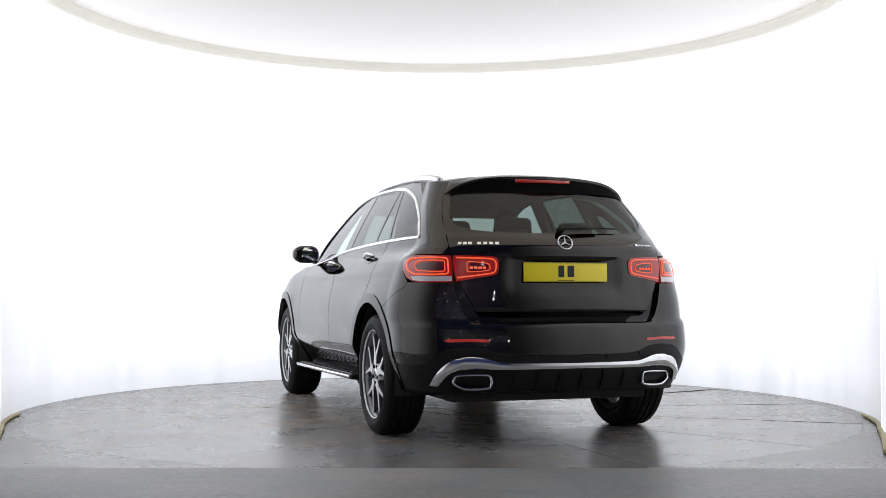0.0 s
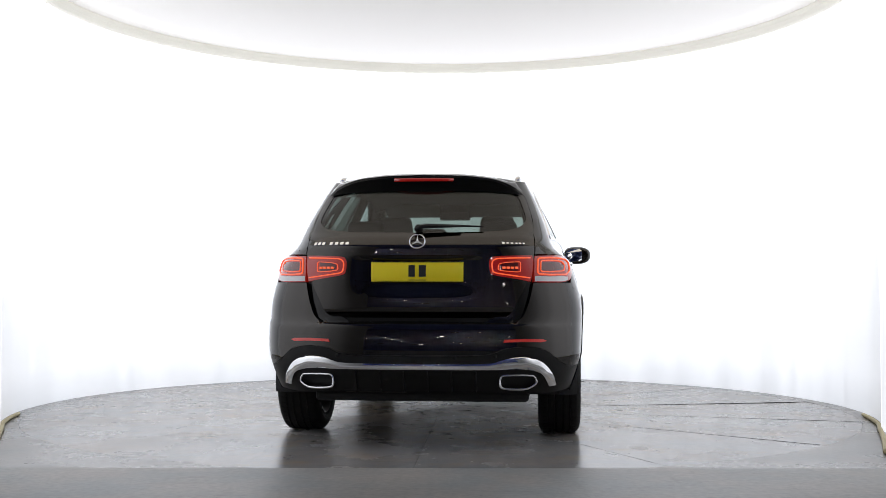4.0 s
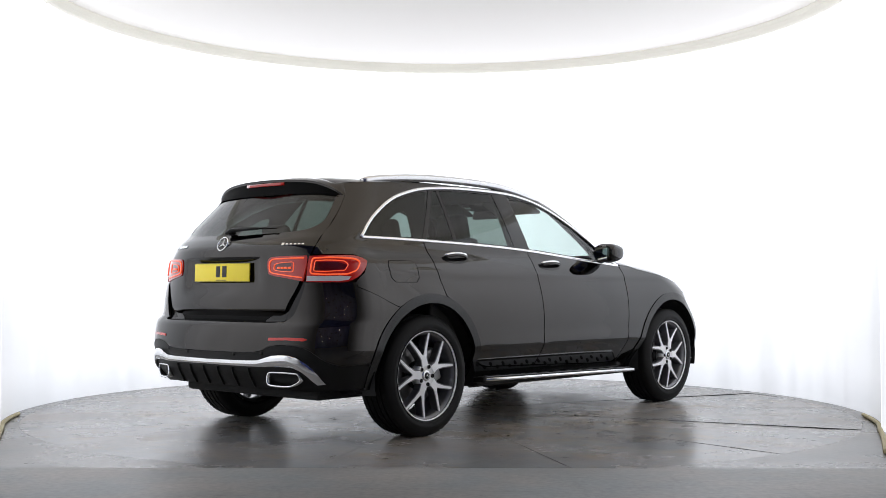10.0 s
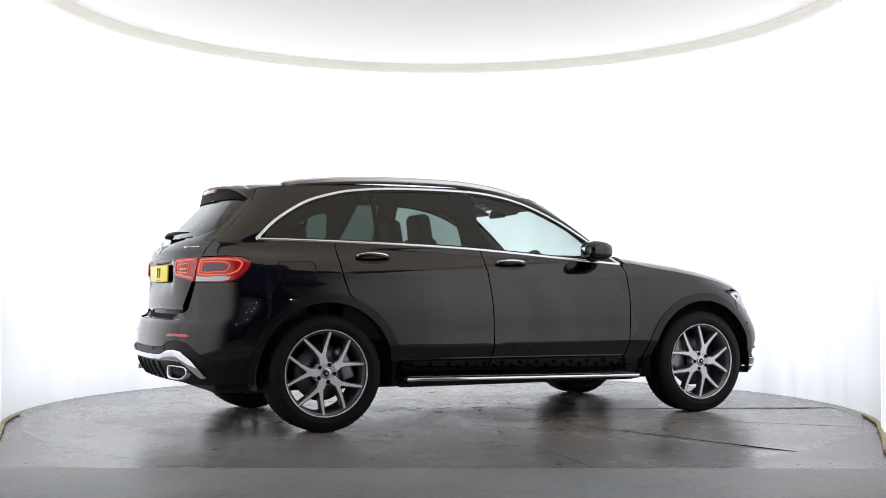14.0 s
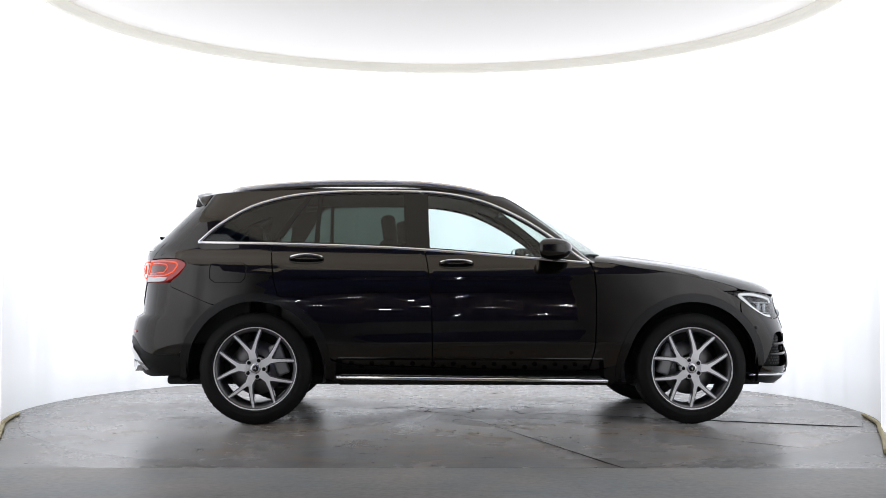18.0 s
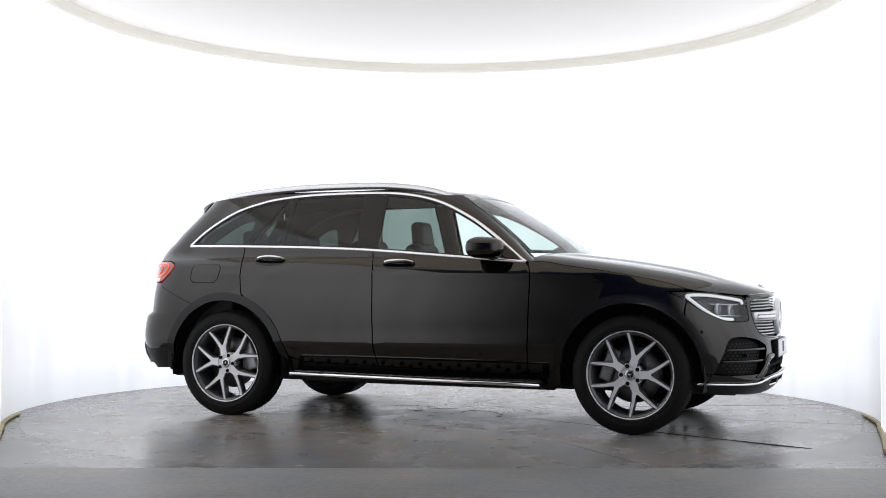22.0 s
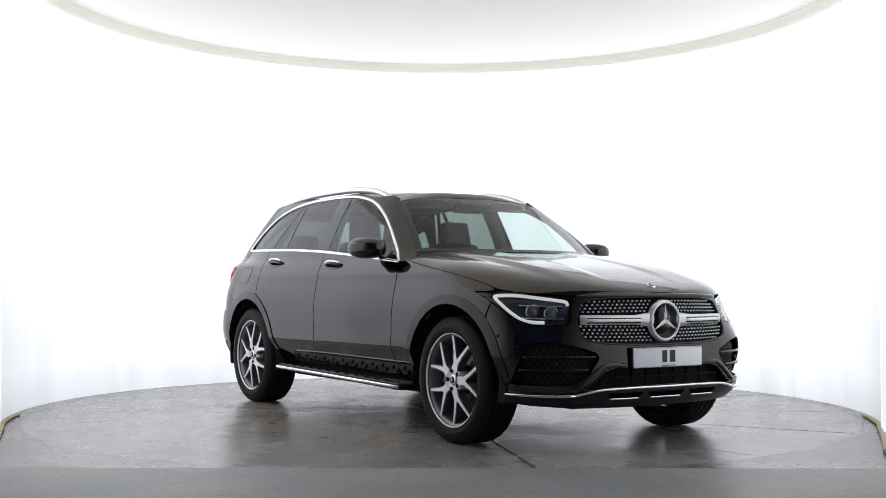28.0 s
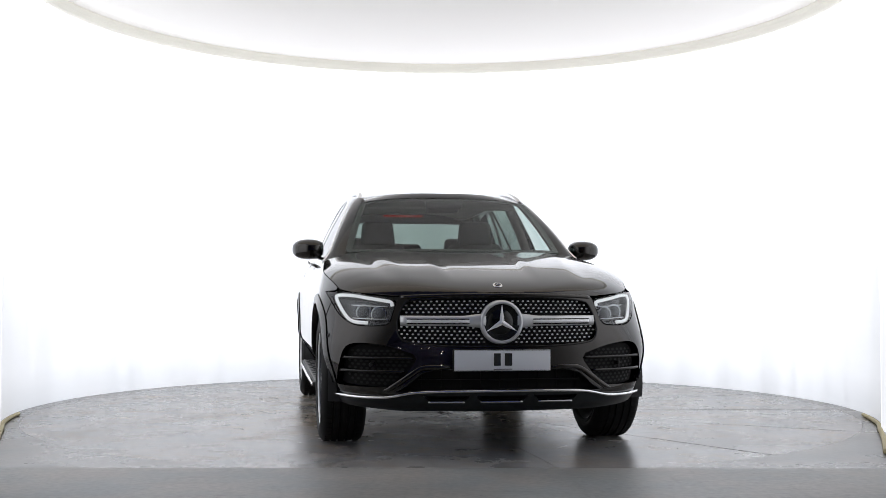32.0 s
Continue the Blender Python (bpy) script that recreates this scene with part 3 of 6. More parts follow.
BR = pchip([(0.3, 0.50), (1.05, 0.50), (1.2, 0.42), (1.5, 0.34)])
MR = pchip([(0.3, 2.7), (1.05, 2.6), (1.3, 2.9)])


def width(x, z):
    """Half width of the car at station x and height z."""
    x, z = np.asarray(x, float), np.asarray(z, float)
    low = P_low(z) * TAPER(x)
    # a soft shoulder line under the handles
    low = low + 0.005 * np.exp(-((z - 0.985) / 0.025) ** 2) * sstep(-0.6, 0.2, x) * (1 - sstep(2.6, 3.0, x))
    # hollow along the lower doors, haunches over the wheels
    low = low - 0.005 * np.exp(-((z - 0.60 - 0.02 * (x - 1.2)) / 0.055) ** 2) * sstep(0.45, 0.85, x) * (1 - sstep(2.05, 2.5, x))
    low = low + 0.018 * np.exp(-((x + 0.02) / 0.42) ** 2 - ((z - 0.80) / 0.14) ** 2) + 0.013 * np.exp(-((x - 2.82) / 0.36) ** 2 - ((z - 0.80) / 0.19) ** 2)
    # below a crease the doors tuck in sharply
    low = low - 0.046 * np.clip((0.525 - z) / 0.15, 0, 1.3) ** 1.15 * sstep(0.30, 0.46, x) * (1 - sstep(2.40, 2.56, x))
    f = np.clip((z - 1.12) / 0.43, -0.4, 1.3)
    gh = Y_belt(x) + (Y_top(x) - Y_belt(x)) * (0.80 * f + 0.20 * f * np.abs(f))
    k = sstep(1.05, 1.16, z) * (1 - sstep(2.45, 2.75, x))
    return low * (1 - k) + gh * k


def skin(q, z):
    """q: 0 at the nose, 1 to 2 along the flank, 3 at the tail; its sign is the side (minus: the car's right)."""
    q, z = np.asarray(q, float), np.asarray(z, float)
    s = np.where(q < 0, -1.0, 1.0)
    a = np.abs(q)
    xf, A, n = XF(z), AF(z), NF(z)
    xr, B, m = XR(z), BR(z), MR(z)
    x1, x2 = xf - A, xr + B
    # nose
    ph = np.clip(a, 0, 1) * math.pi / 2
    xn = x1 + A * np.cos(ph).clip(0) ** (2 / n)
    yn = width(x1, z) * np.sin(ph).clip(0) ** (2 / n)
    # flank
    t = np.clip(a - 1, 0, 1)
    xs = x1 + (x2 - x1) * t
    ys = width(xs, z)
    # tail
    pt = np.clip(3 - a, 0, 1) * math.pi / 2
    xt = x2 - B * np.cos(pt).clip(0) ** (2 / m)
    yt = width(x2, z) * np.sin(pt).clip(0) ** (2 / m)
    x = np.where(a < 1, xn, np.where(a <= 2, xs, xt))
    y = np.where(a < 1, yn, np.where(a <= 2, ys, yt))
    return np.stack([x, s * y, z + 0 * x], -1)


def tail(p, z):
    """The same surface with 0 at the tail's middle."""
    p = np.asarray(p, float)
    s = np.where(p < 0, -1.0, 1.0)
    return skin(s * (3 - np.abs(p)), z)


def q_at_x(x, z):
    """Surface coordinate of the flank point at station x (left side)."""
    x1, x2 = float(XF(z) - AF(z)), float(XR(z) + BR(z))
    if x > x1:
        c = min(1.0, (x - x1) / float(AF(z)))
        return math.acos(min(1, c ** (float(NF(z)) / 2))) * 2 / math.pi
    if x >= x2:
        return 1 + (x - x1) / (x2 - x1)
    c = min(1.0, (x2 - x) / float(BR(z)))
    return 3 - math.acos(min(1, c ** (float(MR(z)) / 2))) * 2 / math.pi


def q_at_y(y, z):
    """Nose coordinate at distance y from the middle."""
    z = float(z)
    w = float(width(XF(z) - AF(z), z))
    s = min(1.0, abs(y) / w) ** (float(NF(z)) / 2)
    return math.copysign(math.asin(s) * 2 / math.pi, y)


def p_at_y(y, z):
    """Tail coordinate at distance y from the middle."""
    z = float(z)
    w = float(width(XR(z) + BR(z), z))
    s = min(1.0, abs(y) / w) ** (float(MR(z)) / 2)
    return math.copysign(math.asin(s) * 2 / math.pi, y)


def steps(pts, d=0.02):
    """Adds points to an open line so that none are further than d apart."""
    out = [pts[0]]
    for a, b in zip(pts, pts[1:]):
        n = max(1, int(math.ceil(math.hypot(b[0] - a[0], b[1] - a[1]) / d)))
        out += [(a[0] + (b[0] - a[0]) * k / n, a[1] + (b[1] - a[1]) * k / n) for k in range(1, n + 1)]
    return out


def flank(pts):
    return [(q_at_x(x, z), z) for x, z in steps(pts)]


def nose(pts):
    return [(q_at_y(y, z), z) for y, z in steps(pts)]


def tailp(pts):
    return [(p_at_y(y, z), z) for y, z in steps(pts)]


def normals_of(surf, P, flip=1.0):
    e = 1e-3
    du = surf(P[:, 0] + e, P[:, 1]) - surf(P[:, 0] - e, P[:, 1])
    dv = surf(P[:, 0], P[:, 1] + e) - surf(P[:, 0], P[:, 1] - e)
    n = np.cross(du, dv)
    L = np.linalg.norm(n, axis=1, keepdims=True)
    return flip * n / np.maximum(L, 1e-12)


def inside(P, loop):
    """Which of the points P lie in the loop."""
    P, Q = np.asarray(P, float), np.asarray(loop, float)
    R = np.roll(Q, 1, 0)
    hit = np.zeros(len(P), bool)
    for (xi, yi), (xj, yj) in zip(Q, R):
        if yi != yj:
            hit ^= ((yi > P[:, 1]) != (yj > P[:, 1])) & (P[:, 0] < (xj - xi) * (P[:, 1] - yi) / (yj - yi) + xi)
    return hit


def dense(loop, step, sx):
    out = []
    n = len(loop)
    for i in range(n):
        a, b = loop[i], loop[(i + 1) % n]
        L = math.hypot((b[0] - a[0]) * sx, b[1] - a[1])
        k = max(1, int(math.ceil(L / step)))
        for j in range(k):
            out.append((a[0] + (b[0] - a[0]) * j / k, a[1] + (b[1] - a[1]) * j / k))
    return out


def shrink(loop, d, sx):
    """Moves a loop inwards by d metres."""
    P = np.array(loop) * (sx, 1)
    area = 0.5 * np.sum(P[:, 0] * np.roll(P[:, 1], -1) - np.roll(P[:, 0], -1) * P[:, 1])
    t1 = P - np.roll(P, 1, 0)
    t2 = np.roll(P, -1, 0) - P
    t1 /= np.maximum(np.linalg.norm(t1, axis=1, keepdims=True), 1e-9)
    t2 /= np.maximum(np.linalg.norm(t2, axis=1, keepdims=True), 1e-9)
    t = t1 + t2
    t /= np.maximum(np.linalg.norm(t, axis=1, keepdims=True), 1e-9)
    n = np.stack([-t[:, 1], t[:, 0]], 1) * (1 if area > 0 else -1)
    P = P + n * d
    return [tuple(p) for p in P / (sx, 1)]


def panel_mesh(surf, loop, holes=(), gap=0.0018, depth=0.014, grid=0.03, lift=0.0, sx=1.5, edge_step=0.016, out_ref=(1.4, 0, 0.7), liftf=None):
    """A piece of skin cut along a loop of surface coordinates, with edges turned in. Returns verts, faces, normals."""
    from mathutils.geometry import delaunay_2d_cdt
    tidy = [p for i, p in enumerate(loop) if math.hypot((p[0] - loop[i - 1][0]) * sx, p[1] - loop[i - 1][1]) > 0.003]
    loops = [dense(shrink(tidy, gap, sx), edge_step, sx)] + [dense(h, edge_step, sx) for h in holes]
    V, E = [], []
    for lp in loops:
        b = len(V)
        V += lp
        E += [(b + i, b + (i + 1) % len(lp)) for i in range(len(lp))]
    nb = len(V)
    A = np.array(loops[0])
    lo, hi = A.min(0), A.max(0)
    margin = grid * 0.4
    big = [np.array(l) for l in loops]
    allb = np.concatenate(big) * (sx, 1)
    gu, gz = np.meshgrid(np.arange(lo[0] + grid / sx * 0.5, hi[0], grid / sx), np.arange(lo[1] + grid * 0.5, hi[1], grid))
    G = np.stack([gu.ravel(), gz.ravel()], 1)
    if len(G):
        ok = inside(G, loops[0])
        for h in loops[1:]:
            ok &= ~inside(G, h)
        G = G[ok]
    if len(G):
        S = G * (sx, 1)
        d2 = np.full(len(S), 1e9)
        for c in allb:
            d2 = np.minimum(d2, (S[:, 0] - c[0]) ** 2 + (S[:, 1] - c[1]) ** 2)
        V += [tuple(p) for p in G[d2 > margin ** 2]]
    verts, edges, faces, ov, oe, of = delaunay_2d_cdt([Vector((u * sx, z)) for u, z in V], E, [], 0, 1e-7)
    U = np.array([(v.x / sx, v.y) for v in verts])
    C = np.array([U[list(f)].mean(0) for f in faces])
    ok = inside(C, loops[0])
    for h in loops[1:]:
        ok &= ~inside(C, h)
    keep = [list(f) for f, k in zip(faces, ok) if k]
    P = surf(U[:, 0], U[:, 1])
    N = normals_of(surf, U)
    # outward side: away from the car's core
    core = P - np.array(out_ref) * (1, 0, 0) - np.array([0, 0, out_ref[2]])
    core[:, 0] *= 0.35
    sgn = 1.0 if np.sum(N * core) > 0 else -1.0
    N = N * sgn
    bad = ~np.isfinite(N).all(1) | (np.linalg.norm(N, axis=1) < 0.5)
    if bad.any():
        N[bad] = N[~bad].mean(0)
    up = lift if liftf is None else (lift + liftf(U[:, 0], U[:, 1]))[:, None]
    P = P + N * up
    out_faces = []
    for f in keep:
        a, b, c = P[f[0]], P[f[1]], P[f[2]]
        if np.dot(np.cross(b - a, c - a), N[f].mean(0)) < 0:
            f = f[::-1]
        out_faces.append(f)
    # rim
    from collections import Counter
    cnt = Counter()
    for f in out_faces:
        for i in range(len(f)):
            cnt[(f[i], f[(i + 1) % len(f)])] += 1
    border = [e for e in cnt if (e[1], e[0]) not in cnt]
    nv = len(P)
    ids = {}
    PV, NV = list(P), list(N)
    for a, b in border:
        for v in (a, b):
            if v not in ids:
                ids[v] = (len(PV), len(PV) + 1)
                PV += [P[v], P[v] - N[v] * depth]
                NV += [None, None]
    acc = {}
    for a, b in border:
        d = P[b] - P[a]
        nn = np.cross(d, N[a])
        L = np.linalg.norm(nn)
        nn = nn / L if L > 0 else N[a]
        for v in (a, b):
            for k in ids[v]:
                acc[k] = acc.get(k, 0) + nn
        out_faces.append([ids[b][0], ids[a][0], ids[a][1], ids[b][1]])
    for k, v in acc.items():
        L = np.linalg.norm(v)
        NV[k] = v / L if L > 1e-9 else np.array((0, 0, 1.0))
    return np.array(PV), out_faces, np.array(NV)


def raw_mesh(name, P, F, N, material):
    me = bpy.data.meshes.new(name)
    me.from_pydata([tuple(map(float, p)) for p in P], [], [list(map(int, f)) for f in F])
    me.materials.append(material)
    me.polygons.foreach_set("use_smooth", [True] * len(me.polygons))
    if N is not None:
        me.normals_split_custom_set_from_vertices([tuple(map(float, n)) for n in N])
    me.update()
    return me


def add_part(name, me, parent, label=""):
    ob = new(name, me)
    ob.parent = parent
    if label:
        ob["label"] = label
    return ob


def panel(name, surf, loop, material, parent, label="", **kw):
    P, F, N = panel_mesh(surf, loop, **kw)
    return add_part(name, raw_mesh(name, P, F, N, material), parent, label)


def both(name, loop, material, parent, label="", holes=(), surf=skin, pair=True, **kw):
    """The panel on the car's left and its mirror image on the right."""
    P, F, N = panel_mesh(surf, loop, holes, **kw)
    made = []
    for s in (1, -1):
        Q, M = P.copy(), N.copy()
        Q[:, 1] *= s
        M[:, 1] *= s
        G = F if s > 0 else [f[::-1] for f in F]
        made.append(add_part(name, raw_mesh(name, Q, G, M, material), parent, label))
    return made


def mirrored(name, bm, material, parent, label="", smooth=True):
    """A part on the left and its mirror image."""
    c = bm.copy()
    bmesh.ops.scale(c, vec=(1, -1, 1), verts=c.verts)
    bmesh.ops.reverse_faces(c, faces=c.faces)
    return part(name, bm, material, parent, label, smooth), part(name, c, material, parent, label, smooth)


def on_skin(pts, lift=0.0, surf=skin):
    U = np.array(pts, float)
    P, N = surf(U[:, 0], U[:, 1]), normals_of(surf, U)
    core = P - np.array([1.4, 0, 0.7])
    core[:, 0] *= 0.35
    if np.sum(N * core) < 0:
        N = -N
    return [Vector(p) for p in P + N * lift], [Vector(n) for n in N]


def ring_pts(cx, cz, r, a0, a1, n=24):
    return [(cx + r * math.cos(radians(a0 + (a1 - a0) * i / n)), cz + r * math.sin(radians(a0 + (a1 - a0) * i / n))) for i in range(n + 1)]


car = tagged(new("car"), "glossy black estate-style off-roader car with chrome trim on the turntable", "car")
WB = 2.873
WZ = 0.366

# outline of the side windows in side view
TRIM_UP = spl([(-0.405, 1.195), (-0.27, 1.318), (-0.07, 1.438), (0.13, 1.502), (0.31, 1.533), (0.6, 1.552), (1.03, 1.552), (1.29, 1.532), (1.52, 1.478),
               (1.75, 1.372), (1.94, 1.25), (2.13, 1.105), (2.195, 1.062)], 6)
TRIM_LOW = spl([(2.195, 1.062), (1.64, 1.106), (1.08, 1.149), (0.62, 1.171), (0.16, 1.184), (-0.11, 1.190), (-0.405, 1.195)], 6)
X_up = pchip(sorted([(z, x) for x, z in TRIM_UP if x > 1.1]))
Z_low = pchip(sorted(set((round(x, 4), z) for x, z in TRIM_LOW)))
Z_up = pchip(sorted(set((round(x, 4), z) for x, z in TRIM_UP)))

ARCH_R = 0.488
HOLE_R = 0.438
Z_HOOD = pchip([(2.2, 1.066), (2.32, 1.062), (2.45, 1.040), (2.75, 0.996), (3.0, 0.950), (3.15, 0.912), (3.22, 0.888), (3.3, 0.874), (3.42, 0.860), (3.53, 0.848), (3.62, 0.850), (3.66, 0.858)])


def hood_edge(x):
    """Half width of the bonnet at station x."""
    x = np.asarray(x, float)
    z = Z_HOOD(x)
    z1 = XF(z) - AF(z)
    c = np.clip((x - z1) / AF(z), 0, 1)
    n = NF(z)
    return np.where(x > z1, width(z1, z) * (1 - c ** n).clip(0) ** (1 / n), width(x, z))


Z_MID = pchip([(2.2, 1.142), (2.4, 1.122), (2.6, 1.098), (2.76, 1.077), (2.94, 1.049), (3.13, 1.016), (3.33, 0.973), (3.48, 0.934), (3.56, 0.906), (3.61, 0.882), (3.63, 0.869), (3.645, 0.855)])


def hood(x, y):
    ye = np.maximum(hood_edge(x), 0.05)
    r = np.clip(np.abs(y) / ye, 0, 1.05)
    z = Z_MID(x) - (Z_MID(x) - np.minimum(Z_HOOD(x), Z_MID(x) - 0.002)) * (0.72 * r ** 9 + 0.28 * r ** 2.4)
    # two raised domes with a shallow valley between them
    u = (np.asarray(x) - 2.4) / 1.1
    y1, y2 = 0.60 - 0.13 * u, 0.27 - 0.04 * u
    a = np.abs(y)
    k = sstep(2.25, 2.5, x) * (1 - sstep(3.15, 3.56, x))
    z = z + k * 0.013 * (1 - sstep(y1 - 0.03, y1 + 0.09, a)) * (0.35 + 0.65 * sstep(y2 - 0.035, y2 + 0.05, a))
    return np.stack([np.asarray(x, float) + 0 * z, np.asarray(y, float) + 0 * z, z], -1)


XW = pchip([(1.06, 2.52), (1.13, 2.40), (1.22, 2.26), (1.35, 2.045), (1.48, 1.815), (1.55, 1.675), (1.585, 1.585)])
KW = pchip([(1.1, 0.235), (1.56, 0.12)])
YW = pchip([(1.08, 0.735), (1.3, 0.660), (1.5, 0.575), (1.56, 0.545)])


def screen(y, z):
    y, z = np.asarray(y, float), np.asarray(z, float)
    x = XW(z) - KW(z) * (np.abs(y) / 0.7) ** 2.2
    return np.stack([x, y + 0 * x, z + 0 * x], -1)


ZR_MID = pchip([(-0.62, 1.560), (-0.5, 1.572), (-0.3, 1.588), (0.0, 1.604), (0.5, 1.617), (1.0, 1.615), (1.3, 1.602), (1.55, 1.580), (1.7, 1.556)])
ZR_EDGE = pchip([(-0.62, 1.47), (-0.5, 1.505), (-0.3, 1.535), (0.0, 1.555), (0.5, 1.568), (1.0, 1.568), (1.3, 1.550), (1.5, 1.515), (1.7, 1.44)])


def roof_half(x):
    """Half width of the roof, on the skin's own line."""
    x = np.asarray(x, float)
    z = ZR_EDGE(x)
    x2, b, m = XR(z) + BR(z), BR(z), MR(z)
    c = np.clip((x2 - x) / b, 0, 0.999)
    return width(np.maximum(x, x2), z) * (1 - c ** m) ** (1 / m)


def roof(x, y):
    x, y = np.asarray(x, float), np.asarray(y, float)
    r = np.clip(np.abs(y) / roof_half(x), 0, 1.1)
    z = ZR_MID(x) - (ZR_MID(x) - ZR_EDGE(x)) * r ** 3.0
    return np.stack([x + 0 * z, y + 0 * z, z], -1)


def build_flanks():
    door_low = spl([(0.50, 0.425), (0.60, 0.393), (0.80, 0.383), (1.155, 0.372), (1.7, 0.354), (2.10, 0.345), (2.20, 0.37)], 5)
    rear_edge = spl([(0.085, 1.187), (0.095, 1.09), (0.115, 0.95), (0.142, 0.850)], 5)
    arch_rear = ring_pts(0, WZ, ARCH_R, 70.5, 8, 14)
    bx = pchip([(0.372, 1.158), (0.75, 1.150), (1.04, 1.125), (1.149, 1.105)])
    b_line = [(float(bx(z)), z) for z in np.linspace(1.149, 0.372, 26)]
    ax = pchip([(0.37, 2.20), (0.5, 2.225), (0.86, 2.236), (1.01, 2.228), (1.062, 2.195)])
    a_line = [(float(ax(z)), z) for z in np.linspace(1.062, 0.37, 26)]
    low = lambda x0, x1: [(x, float(Z_low(x))) for x in np.linspace(x0, x1, 14)]
    # rear door: its lower rear corner follows the wheel arch
    rd = low(1.105, 0.085) + rear_edge[1:] + arch_rear[1:] + [p for p in door_low if p[0] < 1.15] + b_line[::-1][:-1]
    both("rear_door", flank(rd), PAINT, car, "glossy black rear door")
    fd = low(2.195, 1.105) + b_line[1:] + [p for p in door_low if p[0] > 1.16] + a_line[::-1][1:-1]
    both("front_door", flank(fd), PAINT, car, "glossy black front door")
    # front wing
    wing = [(x, float(Z_HOOD(x))) for x in np.linspace(2.215, 3.19, 20)] + [(3.20, 0.884)]
    low_wing = ring_pts(WB, WZ, ARCH_R, 48, 178, 30) + [(2.30, 0.36), (2.20, 0.345)] + a_line[::-1][1:-1]
    wing = flank(wing) + nose([(0.86, 0.8785), (0.9025, 0.8755), (0.8755, 0.8165)]) + flank(low_wing)
    both("front_wing", wing, PAINT, car, "glossy black front wing")
    # rear quarter with the C-pillar, up to the roof
    up = [(x, float(Z_up(x))) for x in np.linspace(-0.405, 0.31, 16)]
    zt = lambda x: float(ZR_EDGE(x))
    top = [(x, zt(x)) for x in np.linspace(1.50, -0.345, 26)]
    rail = [(x, float(Z_up(x))) for x in np.linspace(0.31, 1.50, 22)]
    back = [(float(tail(np.array(p_at_y(y, z)), np.array(z))[0]), z) for y, z in ((0.578, 1.465), (0.600, 1.42), (0.628, 1.34), (0.645, 1.26), (0.648, 1.20), (0.655, 1.14), (0.655, 1.085))]
    back += [(-0.60, 1.088), (-0.525, 1.085), (-0.482, 1.070), (-0.463, 1.045), (-0.50, 0.985), (-0.56, 0.935)]
    seam = [(-0.56, 0.90), (-0.45, 0.855), (-0.30, 0.79), (-0.23, 0.78)]
    q = up + rail[1:] + top + back + spl(seam, 4) + ring_pts(0, WZ, ARCH_R, 120, 70.5, 14)[1:] + rear_edge[::-1] + [(x, float(Z_low(x))) for x in np.linspace(0.04, -0.38, 8)]
    both("rear_quarter", flank(q), PAINT, car, "glossy black rear quarter panel and roof pillar", gap=0.002)
    # dark backing behind the seams round the rear door
    for bx0, bx1 in ((0.05, 0.16), (1.09, 1.18)):
        both("gap_backing", flank([(bx0, 0.86), (bx1, 0.86), (bx1, 1.13), (bx0, 1.13)]), DARK, car, gap=0.0, depth=0.002, lift=-0.015, grid=0.06)
    # fuel flap
    fl = [(-0.285, 1.055), (-0.09, 1.055), (-0.068, 1.03), (-0.075, 0.955), (-0.10, 0.93), (-0.27, 0.93), (-0.30, 0.955), (-0.302, 1.03)]
    panel("fuel_flap_gap", lambda a, b: skin(-a, b), flank(fl), DARK, car, gap=-0.003, depth=0.001, lift=0.0004)
    panel("fuel_flap", lambda a, b: skin(-a, b), flank(fl), PAINT, car, "black fuel filler flap", gap=0.0, depth=0.001, lift=0.0012)
    # wheel arch lips
    for cx, a0, a1 in ((0.0, -9, 187), (WB, 2, 189)):
        ringo = ring_pts(cx, WZ, ARCH_R + 0.006, a0, a1, 40)
        ringi = ring_pts(cx, WZ, HOLE_R, a1, a0, 40)
        both("arch_lip", flank(ringo + ringi), ARCHSHADE, car, "gloss black wheel arch lip", lift=0.006, depth=0.03, gap=0.0)
    # sill below the doors
    sill = [(0.475, 0.42), (0.60, 0.385), (0.80, 0.376), (1.16, 0.366), (1.7, 0.348), (2.20, 0.340), (2.30, 0.355), (2.40, 0.40), (2.425, 0.30), (2.36, 0.24), (0.55, 0.245), (0.45, 0.30)]
    both("sill", flank(sill), GLOSSBLACK, car, "black sill panel", lift=-0.004, depth=0.03)


def build_nose():
    # bonnet
    side = [(x, float(hood_edge(x))) for x in np.linspace(2.24, 3.60, 40)]
    front = [(x, float(hood_edge(x))) for x in np.linspace(3.605, 3.6275, 8)]
    lp = side + front
    back = [(2.405 - 0.16 * (abs(y) / 0.8) ** 2.2, y) for y in np.linspace(-0.80, 0.80, 25)]
    loop = lp + [(x, -y) for x, y in reversed(lp)] + back
    panel("bonnet", hood, loop, PAINT, car, "glossy black bonnet with two raised domes", sx=1.0, gap=0.002, grid=0.018, out_ref=(1.4, 0, 0.2))
    # cowl below the windscreen
    bm = bmesh.new()
    r0 = [bm.verts.new((2.42 - 0.18 * (abs(y) / 0.8) ** 2.2, y, 1.105 - 0.045 * (abs(y) / 0.8) ** 2)) for y in np.linspace(-0.79, 0.79, 30)]
    r1 = [bm.verts.new((2.33 - 0.20 * (abs(y) / 0.8) ** 2.2, y, 1.118 - 0.03 * (abs(y) / 0.8) ** 2)) for y in np.linspace(-0.79, 0.79, 30)]
    for i in range(29):
        bm.faces.new((r0[i], r0[i + 1], r1[i + 1], r1[i]))
    part("cowl", bm, PLASTIC, car, "black plastic cowl below the windscreen")


